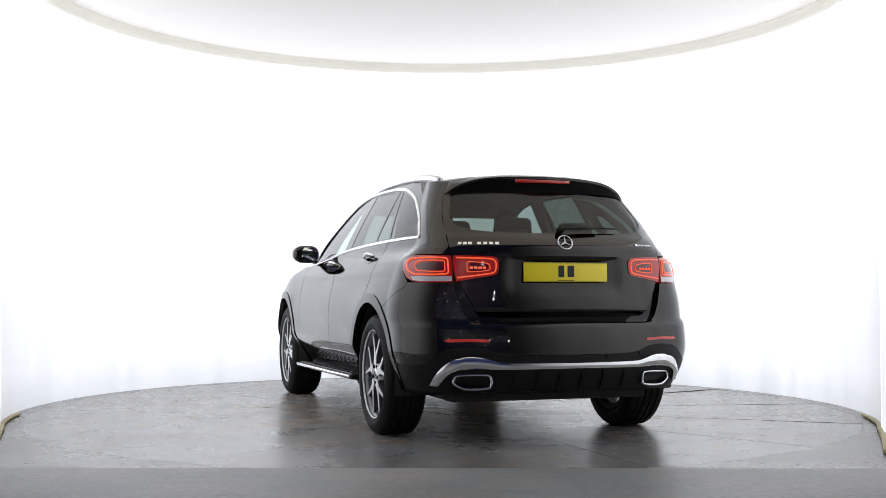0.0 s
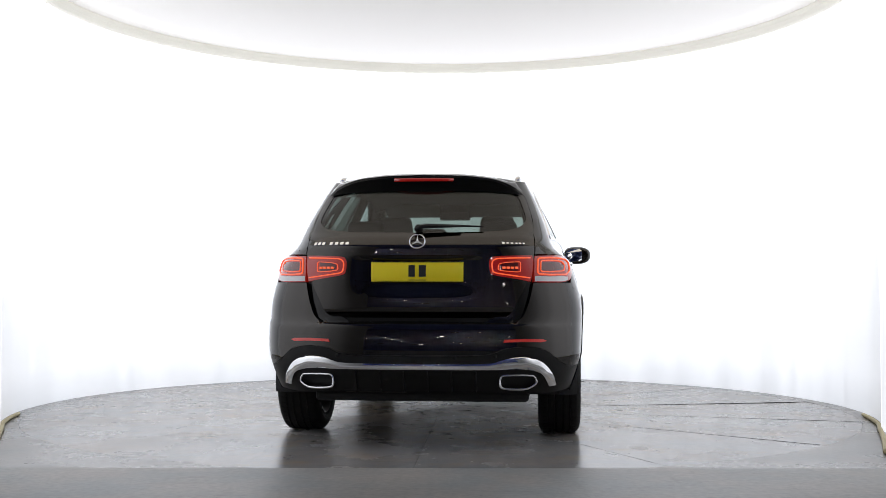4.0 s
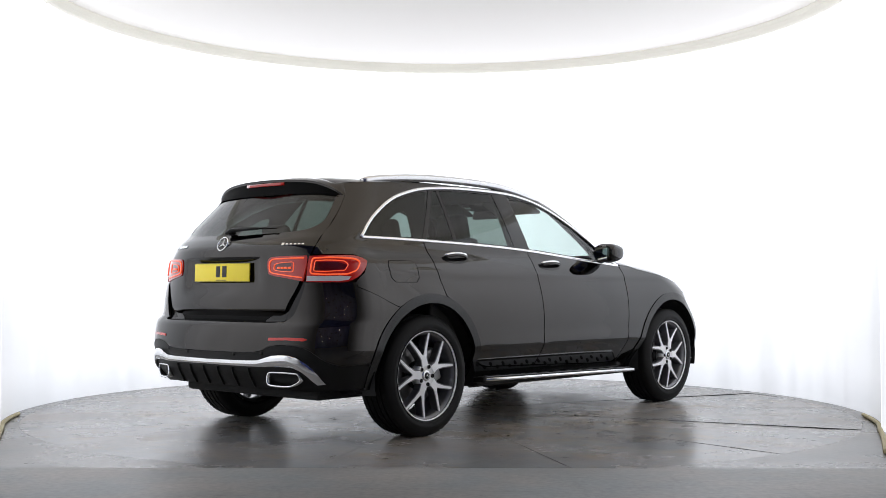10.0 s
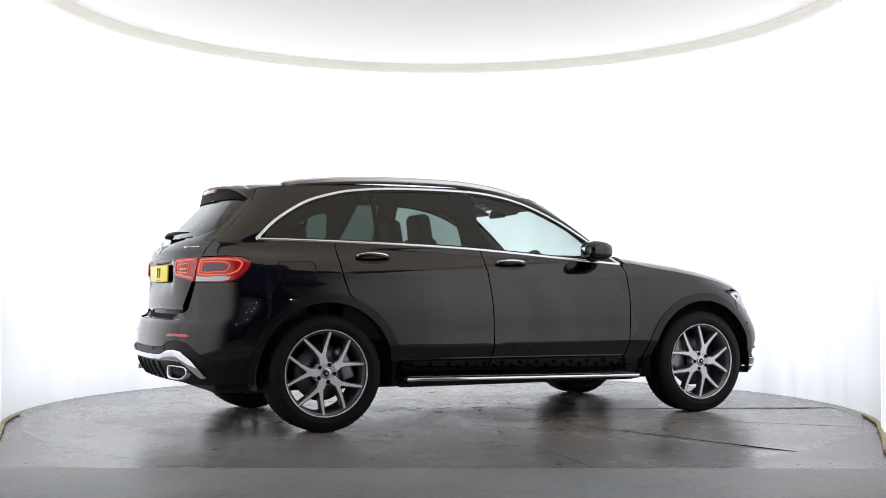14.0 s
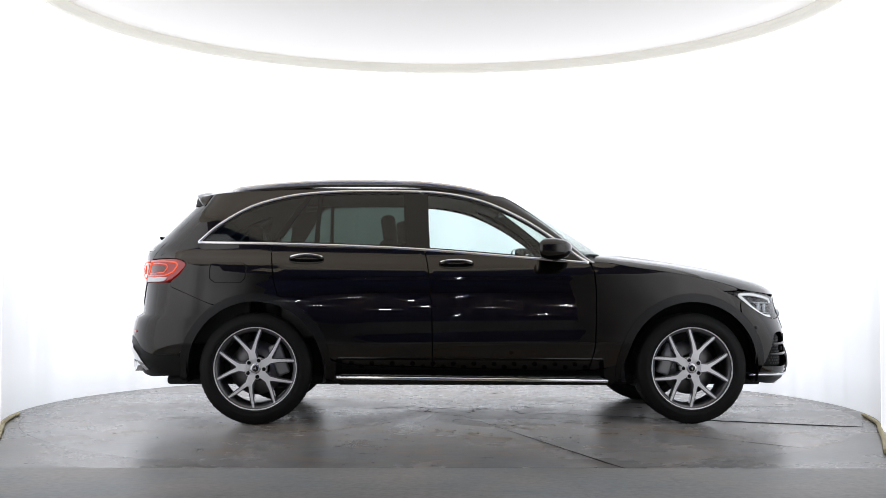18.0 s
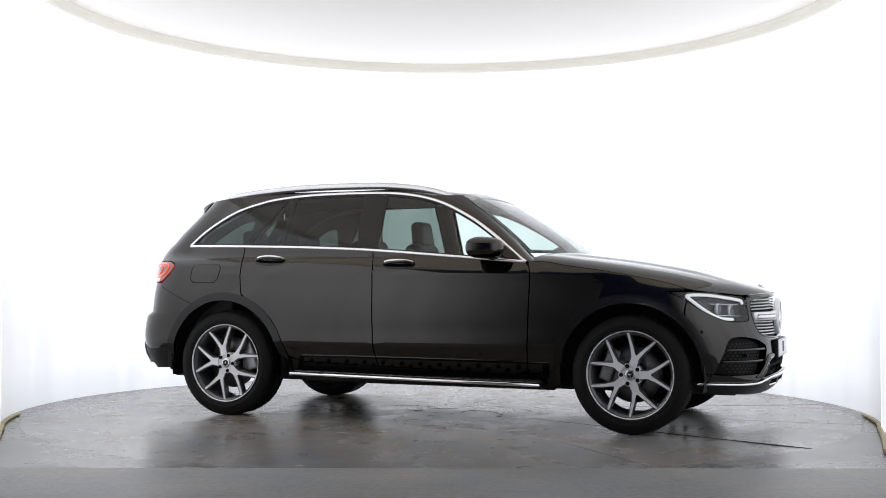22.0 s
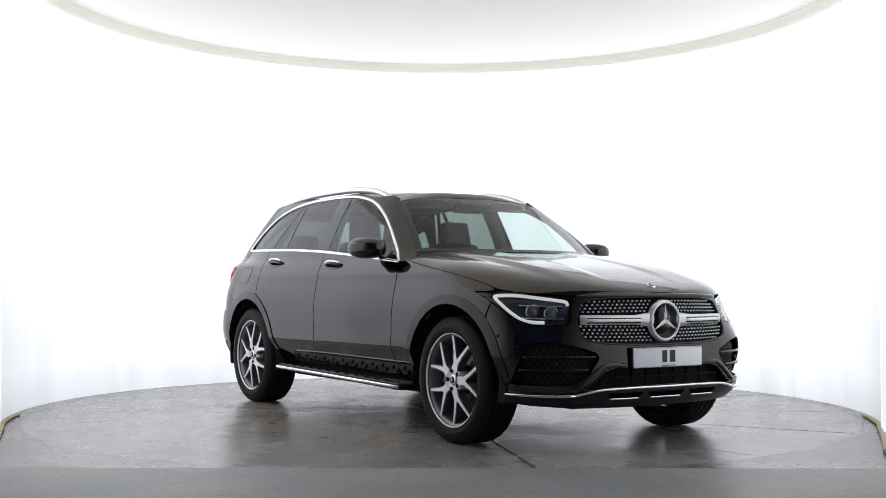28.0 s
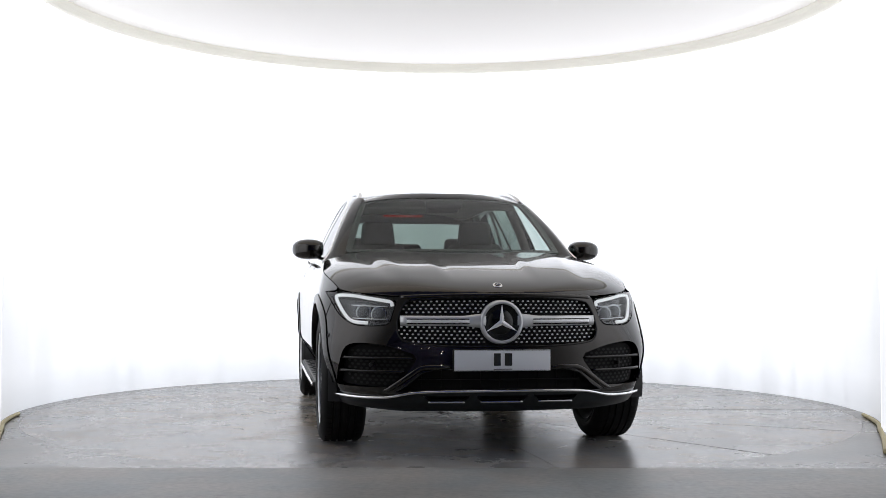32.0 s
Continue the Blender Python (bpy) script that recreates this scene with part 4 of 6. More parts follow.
def build_glass():
    lo, hi = 1.125, 1.516
    zt = lambda y: 1.516 - 0.034 * (abs(y) / 0.57) ** 4
    zs = np.linspace(lo, 1.482, 14)
    right = [(float(YW(z)), z) for z in zs]
    y_top = right[-1][0]
    top = [(y, zt(y)) for y in np.linspace(y_top - 0.012, -y_top + 0.012, 21)]
    loop = right + top + [(-y, z) for y, z in reversed(right)]
    panel("windscreen", screen, loop, SHIELD, car, "tinted windscreen", sx=1.0, gap=0.0, depth=0.004, grid=0.04, lift=0.004).visible_shadow = False
    # black band round the windscreen
    ins = [(float(YW(z)) - 0.040, z) for z in np.linspace(lo + 0.02, hi - 0.062, 14)]
    hole = ins + [(y, zt(y) - 0.014) for y in np.linspace(ins[-1][0] - 0.01, -ins[-1][0] + 0.01, 15)] + [(-y, z) for y, z in reversed(ins)]
    panel("windscreen_band", screen, loop, GLOSSBLACK, car, "black printed windscreen border", holes=[hole], sx=1.0, gap=0.0, depth=0.003, grid=0.04)
    # painted header between the windscreen and the roof
    bm = bmesh.new()
    rows = []
    for y in np.linspace(-y_top + 0.004, y_top - 0.004, 31):
        a = roof(np.array(1.685 - 0.125 * (abs(y) / 0.6) ** 2.2), np.array(y)) + np.array([-0.003, 0, 0])
        b = screen(np.array(y), np.array(min(zt(y), float(a[2]) - 0.006))) + np.array([0.004, 0, 0.004])
        m = (a + b) / 2 + np.array([0.005, 0, 0.006])
        rows.append([bm.verts.new(tuple((1 - t) ** 2 * a + 2 * t * (1 - t) * m + t * t * b)) for t in np.linspace(0, 1, 6)])
    for r0, r1 in zip(rows, rows[1:]):
        for k in range(5):
            bm.faces.new((r0[k], r0[k + 1], r1[k + 1], r1[k]))
    bmesh.ops.recalc_face_normals(bm, faces=bm.faces)
    part("roof_header", bm, PAINT, car, "glossy black roof edge over the windscreen")
    # A-pillars
    rows = []
    for z in np.linspace(1.065, 1.525, 24):
        inner = screen(float(YW(z)) - 0.004, z)
        xt = float(X_up(z))
        outer = np.array([xt, float(width(xt, z)), z])
        mid = (inner + outer) / 2 + np.array([0.018, 0.022, 0.0])
        rows.append([(1 - t) ** 2 * inner + 2 * t * (1 - t) * (2 * mid - (inner + outer) / 2) + t * t * outer for t in np.linspace(0, 1, 9)])
    bm = bmesh.new()
    vs = [[bm.verts.new(tuple(p)) for p in r] for r in rows]
    for i in range(len(vs) - 1):
        for j in range(8):
            bm.faces.new((vs[i][j], vs[i + 1][j], vs[i + 1][j + 1], vs[i][j + 1]))
    mirrored("windscreen_pillar", bm, PAINT, car, "black windscreen pillar")
    inner = [tuple(screen(float(YW(z)) - 0.016, z) + np.array([-0.030, 0.0, -0.008])) for z in np.linspace(1.09, 1.50, 12)]
    mirrored("pillar_lining", sweep(inner, oval(0.024, 0.018, 10), up=(0, 1, 0)), DASHM, car, "dark lining of the windscreen pillar")
    # side windows
    zl = lambda x: float(Z_low(x)) + 0.012
    zu = lambda x: float(Z_up(x)) - 0.013
    q = [(x, zl(x)) for x in np.linspace(-0.36, 0.095, 10)] + [(0.165, 1.30), (0.315, zu(0.315))] + [(x, zu(x)) for x in np.linspace(0.29, -0.365, 16)]
    rw = [(x, zl(x)) for x in np.linspace(0.40, 0.985, 10)] + [(0.97, zu(0.97))] + [(x, zu(x)) for x in np.linspace(0.9, 0.415, 8)]
    rv = [(x, zl(x)) for x in np.linspace(0.115, 0.375, 6)] + [(0.392, zu(0.392)), (0.345, zu(0.345)), (0.19, 1.30)]
    fw = [(x, zl(x)) for x in np.linspace(1.14, 2.145, 16)] + [(x, zu(x)) for x in np.linspace(2.13, 1.13, 22)]
    for nm, lp, mt, lb in (("quarter_window", q, PRIVACY, "dark privacy glass quarter window"), ("rear_door_window", rw, PRIVACY, "dark privacy glass rear door window"),
                           ("rear_vent_window", rv, PRIVACY, "small dark rear door window"), ("front_door_window", fw, WINDOW, "clear green-tinted front door window")):
        for o in both(nm, flank(lp), mt, car, lb, gap=0.0, depth=0.004, lift=-0.006, grid=0.05):
            o.visible_shadow = False
    # black pillars between the panes
    full = [(x, zl(x) - 0.006) for x in np.linspace(-0.39, 2.17, 40)] + [(x, zu(x) + 0.006) for x in np.linspace(2.17, -0.39, 60)]
    both("window_frame", flank(full), GLOSSBLACK, car, "gloss black window frame", holes=[flank(shrink(h, 0.006, 1)) for h in (q, rw, rv, fw)], gap=0.0, depth=0.01, lift=-0.004, grid=0.05)
    # chrome strips round the side windows
    sec = oval(0.0105, 0.0085, 12)
    for nm, c in (("window_trim", TRIM_UP), ("belt_trim", TRIM_LOW)):
        pts, nn = on_skin(flank(c))
        mirrored(nm, sweep(pts, sec, up=nn), TRIM, car, "polished chrome window strip")


def build_roof():
    xs = np.linspace(-0.38, 1.52, 40)
    edge = [(x, float(roof_half(x))) for x in xs]
    front = [(1.685 - 0.125 * (abs(y) / 0.6) ** 2.2, y) for y in np.linspace(0.57, -0.57, 20)]
    loop = edge + front + [(x, -y) for x, y in reversed(edge)]
    panel("roof", roof, loop, PAINT, car, "glossy black roof", sx=1.0, gap=0.001, grid=0.05, out_ref=(0.5, 0, 0.5))
    # rails
    pts = []
    for x in np.linspace(-0.20, 1.60, 48):
        t = (x + 0.20) / 1.80
        lift = 0.042 * math.sin(math.pi * min(1, max(0, t))) ** 0.55
        y = float(roof_half(x)) - 0.050 - 0.015 * t
        pts.append((x, y, float(roof(x, y)[2]) + lift))
    sec = [(-0.016, -0.034), (0.016, -0.034), (0.019, 0.002), (0.014, 0.010), (0.005, 0.014), (-0.005, 0.014), (-0.014, 0.010), (-0.019, 0.002)]
    mirrored("roof_rail", sweep(pts, sec), SATINCHROME, car, "satin aluminium roof rail")


def build_tail():
    # tailgate below the glass
    s = [(0.0, 0.718), (0.38, 0.718), (0.465, 0.724), (0.525, 0.752), (0.562, 0.82), (0.604, 0.90), (0.638, 1.00), (0.655, 1.08), (0.655, 1.14), (0.648, 1.20)]
    right = spl(s, 4)
    up = [(0.645, 1.26), (0.628, 1.34), (0.600, 1.42), (0.578, 1.465)]
    gl = spl([(0.0, 1.205), (0.25, 1.207), (0.44, 1.215), (0.545, 1.232), (0.593, 1.262), (0.604, 1.30), (0.588, 1.36), (0.555, 1.44), (0.535, 1.468)], 4)
    half = right + up
    loop = tailp(half + [(-y, z) for y, z in reversed(half[1:])])
    ghalf = gl
    gloop = tailp(ghalf + [(-y, z) for y, z in reversed(ghalf[1:])])
    hole = shrink(gloop, 0.004, 1)

    def gate(p, z):
        """The tailgate's skin, hollowed for the number plate."""
        P = tail(p, z)
        y = np.abs(P[..., 1])
        k = (1 - sstep(0.30, 0.43, y)) * sstep(0.82, 0.95, P[..., 2]) * (1 - sstep(1.062, 1.078, P[..., 2]))
        low = 0.040 * (1 - sstep(0.70, 0.785, P[..., 2]))
        return P + np.stack([(-0.826 - P[..., 0]) * k + low, 0 * k, 0 * k], -1)
    panel("tailgate", gate, loop, PAINT, car, "glossy black tailgate", holes=[hole], gap=0.003, grid=0.016)
    panel("rear_window", tail, gloop, REARGLASS, car, "dark tinted rear window", gap=0.0, depth=0.004, lift=-0.003, grid=0.04).visible_shadow = False
    gr = tailp(corners([(-0.392, 1.044), (0.392, 1.044), (0.402, 1.060), (0.396, 1.0745), (-0.396, 1.0745), (-0.402, 1.060)], 0.008))

    def grip(p, z):
        """A face that slants inwards below the tailgate's upper lip."""
        P = tail(p, z)
        k = np.clip((1.076 - P[..., 2]) / 0.032, 0, 1.2)
        return P + np.stack([0.001 + 0.0225 * k, 0 * k, 0 * k], -1)
    panel("tailgate_strip", grip, gr, GLOSSBLACK, car, "gloss black grip strip above the number plate", gap=0.0, depth=0.004, grid=0.02)
    # rear bumper
    b = spl([(0.0, 0.695), (0.42, 0.695), (0.53, 0.70), (0.585, 0.73), (0.615, 0.79), (0.635, 0.86), (0.648, 0.925)], 4)
    skl = [(3 - q, z) for q, z in flank([(-0.56, 0.927), (-0.56, 0.90)] + spl([(-0.55, 0.895), (-0.45, 0.855), (-0.30, 0.79), (-0.235, 0.775)], 4) + ring_pts(0, WZ, ARCH_R, 121, 166, 12)[1:])]
    lowpts = spl([(0.855, 0.452), (0.80, 0.482), (0.72, 0.548), (0.62, 0.570), (0.50, 0.562), (0.38, 0.526), (0.0, 0.520)], 4)
    lowr = tailp(lowpts)
    half = tailp(b) + skl + [(3 - q_at_x(-0.50, 0.462), 0.462)] + lowr
    loop = half + [(-p, z) for p, z in reversed(half[1:-1])]
    panel("rear_bumper", tail, loop, PAINT, car, "glossy black rear bumper", gap=0.001, grid=0.025)
    # lower bumper in satin black
    foot = [(3 - q, z) for q, z in flank([(-0.50, 0.462)] + ring_pts(0, WZ, ARCH_R, 166, 182, 4) + [(-0.455, 0.32)])]
    l2 = lowr[::-1] + foot + tailp([(0.70, 0.300), (0.45, 0.312), (0.0, 0.314)])
    panel("rear_apron", tail, l2 + [(-p, z) for p, z in reversed(l2[1:-1])], SATIN, car, "satin black rear apron", lift=-0.001, gap=0.0015, grid=0.025, depth=0.03)
    # black hollows beside the tailgate's lower corners
    for sg in (1, -1):
        hol = tailp([(0.36, 0.70), (0.52, 0.70), (0.60, 0.74), (0.632, 0.82), (0.648, 0.93), (0.625, 0.96), (0.54, 0.85), (0.48, 0.76)])
        panel("corner_hollow", tail, [(sg * a, b) for a, b in hol], GLOSSBLACK, car, "gloss black hollow beside the tailgate", lift=-0.026, gap=0.0, grid=0.03, depth=0.004)
    panel("bumper_shelf", lambda y, t: np.stack([-0.90 + 0.07 * t + 0.10 * (np.abs(y) / 0.6) ** 2.4, y, 0.697 + 0.012 * t + 0 * y], -1),
          [(-0.56, 0.0), (0.56, 0.0), (0.54, 1.0), (-0.54, 1.0)], GLOSSBLACK, car, gap=0, sx=1, depth=0.003, grid=0.2)


def build_front_bumper():
    grille = spl([(0.0, 0.848), (0.30, 0.845), (0.47, 0.828), (0.515, 0.80), (0.545, 0.73), (0.548, 0.655), (0.50, 0.606), (0.30, 0.585), (0.0, 0.580)], 5)
    g = grille + [(-y, z) for y, z in reversed(grille[1:-1])]
    intake = [(0.0, 0.466), (0.36, 0.464), (0.43, 0.445), (0.50, 0.385), (0.565, 0.345), (0.50, 0.342), (0.40, 0.352), (0.0, 0.358)]
    it = intake + [(-y, z) for y, z in reversed(intake[1:-1])]
    fog = spl([(0.47, 0.545), (0.60, 0.585), (0.74, 0.602), (0.815, 0.58), (0.845, 0.50), (0.855, 0.40), (0.835, 0.372), (0.60, 0.372), (0.545, 0.40), (0.47, 0.49), (0.455, 0.52)], 3)
    lamp = LAMP_LOOP
    top = nose([(0.0, 0.858), (0.25, 0.857), (0.42, 0.852), (0.535, 0.846)]) + nose(lamp_inner())
    corner = flank(ring_pts(WB, WZ, ARCH_R, 46, 2, 14) + [(3.335, 0.33)])
    low = nose(spl([(0.865, 0.325), (0.70, 0.322), (0.60, 0.322), (0.52, 0.338), (0.45, 0.346), (0.0, 0.350)], 4))
    half = top + corner + low
    loop = half + [(-q, z) for q, z in reversed(half[1:-1])]
    holes = [nose(g), nose(it), nose(fog), [(-q, z) for q, z in nose(fog)]]
    panel("front_bumper", skin, loop, PAINT, car, "glossy black front bumper", holes=holes, gap=0.001, grid=0.025)
    return g, it, fog


# headlamp outline in front view
LAMP_LOOP = spl([(0.899, 0.872), (0.80, 0.875), (0.70, 0.859), (0.57, 0.838), (0.553, 0.815), (0.575, 0.745), (0.60, 0.702), (0.68, 0.692), (0.77, 0.700), (0.832, 0.744), (0.872, 0.815), (0.899, 0.871)], 4)


def lamp_inner():
    """The part of the lamp's outline that borders the bumper, from the grille to the wing."""
    return spl([(0.549, 0.815), (0.572, 0.744), (0.597, 0.6995), (0.68, 0.6892), (0.771, 0.6970), (0.835, 0.742), (0.875, 0.813)], 4)


build_flanks()
build_nose()
build_glass()
build_roof()
build_tail()
GRILLE_LOOP, INTAKE_LOOP, FOG_LOOP = build_front_bumper()


# ---- hidden structure: dark inner body, floor pan, wheel wells ----
def build_inner():
    qs = np.linspace(0.0, 3.0, 121)
    zs = np.linspace(0.26, 1.08, 30)
    Q, Z = np.meshgrid(qs, zs)
    U = np.stack([Q.ravel(), Z.ravel()], 1)
    P = skin(U[:, 0], U[:, 1])
    N = normals_of(skin, np.clip(U, [0.004, 0], [2.996, 9]))
    if N[:, 1].sum() < 0:
        N = -N
    P = P - N * 0.03
    n = len(qs)
    F = []
    for i in range(len(zs) - 1):
        for j in range(n - 1):
            f = [i * n + j, i * n + j + 1, (i + 1) * n + j + 1, (i + 1) * n + j]
            c = P[f].mean(0)
            if min(math.hypot(c[0], c[2] - WZ), math.hypot(c[0] - WB, c[2] - WZ)) < 0.475:
                continue
            if qs[j] < 0.93 and c[2] < 0.90:
                continue
            if c[0] < -0.5 and c[2] < 0.325:
                continue
            if c[0] > 2.0 and c[2] > float(Z_HOOD(c[0])) - 0.05:
                continue
            F.append(f)
    for s in (1, -1):
        R = P.copy()
        R[:, 1] *= s
        add_part("inner_body", raw_mesh("inner_body", R, F, None, DARK), car)
    part("floor_pan", box(4.0, 1.24, 0.06, 0.02, at=pose(1.37, 0, 0.27)), UNDER, car, "dark underbody of the car", smooth=False)
    part("floor_side", box(1.72, 1.66, 0.05, 0.02, at=pose(1.43, 0, 0.285)), UNDER, car, smooth=False)
    part("floor_tail", box(0.24, 0.96, 0.04, 0.015, at=pose(-0.54, 0, 0.340)), UNDER, car, smooth=False)
    part("engine_shield", box(0.50, 1.00, 0.03, 0.01, at=pose(3.20, 0, 0.24)), UNDER, car, smooth=False)
    part("silencer", box(0.28, 0.40, 0.08, 0.035, 3, at=pose(-0.50, 0.26, 0.322)), PIPE, car, "dull steel exhaust silencer")
    part("exhaust_pipe", sweep([(-0.45, -0.28, 0.26), (0.2, -0.25, 0.25), (0.8, -0.15, 0.24), (2.2, -0.1, 0.24)], oval(0.03, 0.03)), PIPE, car)
    part("rear_axle", sweep([(0, -0.7, 0.36), (0, -0.3, 0.31), (0, 0.3, 0.31), (0, 0.7, 0.36)], oval(0.045, 0.05)), UNDER, car)
    part("front_axle", sweep([(WB, -0.7, 0.36), (WB, -0.3, 0.31), (WB, 0.3, 0.31), (WB, 0.7, 0.36)], oval(0.045, 0.05)), UNDER, car)
    for cx in (0.0, WB):
        bm = bmesh.new()
        rings = []
        for y, r in ((0.90, 0.448), (0.85, 0.458), (0.60, 0.458), (0.58, 0.30), (0.57, 0.10)):
            rings.append([bm.verts.new((cx + r * math.cos(radians(a)), y, WZ + r * math.sin(radians(a)))) for a in np.linspace(-12, 192, 40)])
        for a, b in zip(rings, rings[1:]):
            for i in range(39):
                bm.faces.new((a[i], a[i + 1], b[i + 1], b[i]))
        mirrored("wheel_well", bm, PLASTIC, car, "black wheel arch liner")


# ---- wheels ----
def build_wheel():
    """One wheel, its outer face towards -y, hub at the origin."""
    w = new("wheel")
    R, hw = 0.367, 0.128
    prof = [(0.262, -0.105), (0.272, -0.119), (0.276, -0.1235), (0.282, -0.1255), (0.285, -0.1225), (0.30, -0.1275), (0.312, -0.1285), (0.314, -0.1270), (0.332, -0.1245), (0.334, -0.1230), (0.348, -0.116), (0.358, -0.106)]
    tread = [(0.364, -0.096)]
    for g in (-0.062, -0.022, 0.022, 0.062):
        tread += [(R - abs(g) * 0.02, g - 0.0065), (R - 0.009, g - 0.005), (R - 0.009, g + 0.005), (R - abs(g) * 0.02, g + 0.0065)]
    tread += [(0.364, 0.096)]
    full = prof + tread + [(r, -h) for r, h in reversed(prof)]
    tyre = part("tyre", lathe(full, 96, "y"), RUBBER, w, "black road tyre with grooved tread")
    sharp(tyre, 50)
    # tread blocks: cross cuts as thin dark bars on the shoulders
    bm = bmesh.new()
    for i in range(64):
        a = 2 * math.pi * i / 64
        for sgn in (1, -1):
            m = pose(0, 0, 0, 0, 0, 0) @ Matrix.Rotation(a, 4, "Y") @ pose(0, sgn * 0.082, 0.3655, 0, 0, sgn * 14)
            b = bmesh.ops.create_cube(bm, size=1)
            bmesh.ops.transform(bm, matrix=m @ Matrix.Diagonal((0.0035, 0.034, 0.0016, 1)), verts=b["verts"])
    part("tread_pattern", bm, DARK, w, smooth=False)["kind"] = "stuff"
    # barrel and lip
    rim = part("rim", lathe([(0.264, -0.112), (0.270, -0.114), (0.2705, -0.108), (0.262, -0.100), (0.252, -0.096), (0.243, -0.08), (0.236, -0.03), (0.232, 0.06), (0.24, 0.11), (0.262, 0.118)], 96, "y"), RIMGREY, w, "two-tone alloy rim")
    part("rim_lip", lathe([(0.2745, -0.1145), (0.274, -0.1175), (0.2680, -0.1172), (0.2640, -0.113), (0.2640, -0.104), (0.27, -0.104)], 96, "y"), ALU, w, "machined rim edge")
    # five Y spokes: grey body and machined face
    arm = math.radians(20.5)

    def spoke_loop(grow):
        pts = []
        tip = 0.2655
        for s in (1, -1):
            a = arm * s
            wt = (0.0066 + grow) / tip
            pts.append([(tip, a + wt * s), (tip, a - wt * s)])
        o1, i1 = pts[0]
        o2, i2 = pts[1]
        crotch = 0.128 - grow * 1.4
        hubw = 0.026 + grow
        out = [(math.hypot(0.062, hubw), -math.atan2(hubw, 0.062)), (0.108, -(0.0225 + grow) / 0.108), (0.165, -arm * 0.63 - (0.0092 + grow) / 0.165), (0.215, -arm * 0.855 - (0.0074 + grow) / 0.215), o2, i2,
               (0.215, -arm * 0.855 + (0.0074 + grow) / 0.215), (0.165, -arm * 0.63 + (0.0092 + grow) / 0.165), (crotch, -0.045), (crotch - 0.002, 0.0), (crotch, 0.045),
               (0.165, arm * 0.63 - (0.0092 + grow) / 0.165), (0.215, arm * 0.855 - (0.0074 + grow) / 0.215), i1, o1,
               (0.215, arm * 0.855 + (0.0074 + grow) / 0.215), (0.165, arm * 0.63 + (0.0092 + grow) / 0.165), (0.108, (0.0225 + grow) / 0.108), (math.hypot(0.062, hubw), math.atan2(hubw, 0.062))]
        return [(r * math.cos(a), r * math.sin(a)) for r, a in out]

    def dish(r):
        """Depth of the spoke face at a radius."""
        return -0.100 - 0.006 * math.cos(min(1, r / 0.26) * math.pi)

    def spoke(grow, lift, back):
        from mathutils.geometry import tessellate_polygon
        lp = spoke_loop(grow)
        bm = bmesh.new()
        top = [bm.verts.new((x, dish(math.hypot(x, y)) - lift, y)) for x, y in lp]
        low = [bm.verts.new((x * 0.995, dish(math.hypot(x, y)) + back, y * 0.995)) for x, y in lp]
        for t in tessellate_polygon([[Vector((x, y, 0)) for x, y in lp]]):
            bm.faces.new([top[i] for i in t])
        n = len(lp)
        for i in range(n):
            j = (i + 1) % n
            bm.faces.new((top[i], top[j], low[j], low[i]))
        bmesh.ops.recalc_face_normals(bm, faces=bm.faces)
        return bm
    face_me = mesh_of("spoke_face", spoke(0.0, 0.0035, 0.004), ALU, False)
    body_me = mesh_of("spoke", spoke(0.0065, 0.0, 0.05), RIMGREY, False)
    for k in range(5):
        b = new("spoke", body_me)
        b.parent = w
        b.matrix_basis = Matrix.Rotation(radians(72 * k), 4, "Y")
        f = new("spoke_face", face_me)
        f.parent = w
        f.matrix_basis = Matrix.Rotation(radians(72 * k), 4, "Y")
    hub = part("hub", lathe([(0, -0.098), (0.05, -0.098), (0.068, -0.104), (0.074, -0.096), (0.074, -0.04), (0, -0.04)], 48, "y"), ALU, w, "machined wheel centre")
    part("hub_cap", lathe([(0, -0.1075), (0.024, -0.107), (0.034, -0.104), (0.036, -0.096)], 40, "y"), SATINCHROME, w, "round silver centre cap")
    part("hub_disc", lathe([(0, -0.1095), (0.020, -0.109), (0.021, -0.106)], 32, "y"), GLOSSBLACK, w)
    star_me = mesh_of("hub_star", star_mesh(0.017, 0.002), PINS, False)
    st = new("hub_star", star_me)
    st.parent = w
    st.matrix_basis = pose(0, -0.1105, 0, 90)
    bolt_me = mesh_of("wheel_bolt", lathe([(0, -0.1052), (0.0095, -0.1052), (0.0105, -0.1065), (0.0125, -0.1065), (0.0130, -0.100)], 14, "y"), DARK)
    for k in range(5):
        a = radians(72 * k + 36)
        o = new("wheel_bolt", bolt_me)
        o.parent = w
        o.matrix_basis = pose(0.056 * math.cos(a), 0, 0.056 * math.sin(a))
    # brake
    disc = part("brake_disc", lathe([(0.08, -0.012), (0.176, -0.012), (0.178, 0.0), (0.176, 0.016), (0.08, 0.016)], 64, "y"), IRON, w, "bare iron brake disc")
    part("disc_bell", lathe([(0, -0.04), (0.07, -0.04), (0.085, -0.02), (0.085, 0.01)], 40, "y"), SATIN, w)
    return w


def star_mesh(r, h):
    """Three-pointed star with raised ridges, lying in the xy plane."""
    bm = bmesh.new()
    top = bm.verts.new((0, 0, h * 2))
    tips, dips = [], []
    for k in range(3):
        a = radians(90 + 120 * k)
        b = a + radians(60)
        tips.append(bm.verts.new((r * math.cos(a), r * math.sin(a), h * 0.4)))
        dips.append(bm.verts.new((r * 0.17 * math.cos(b), r * 0.17 * math.sin(b), 0)))
    for k in range(3):
        bm.faces.new((top, dips[k - 1], tips[k]))
        bm.faces.new((top, tips[k], dips[k]))
    return bm


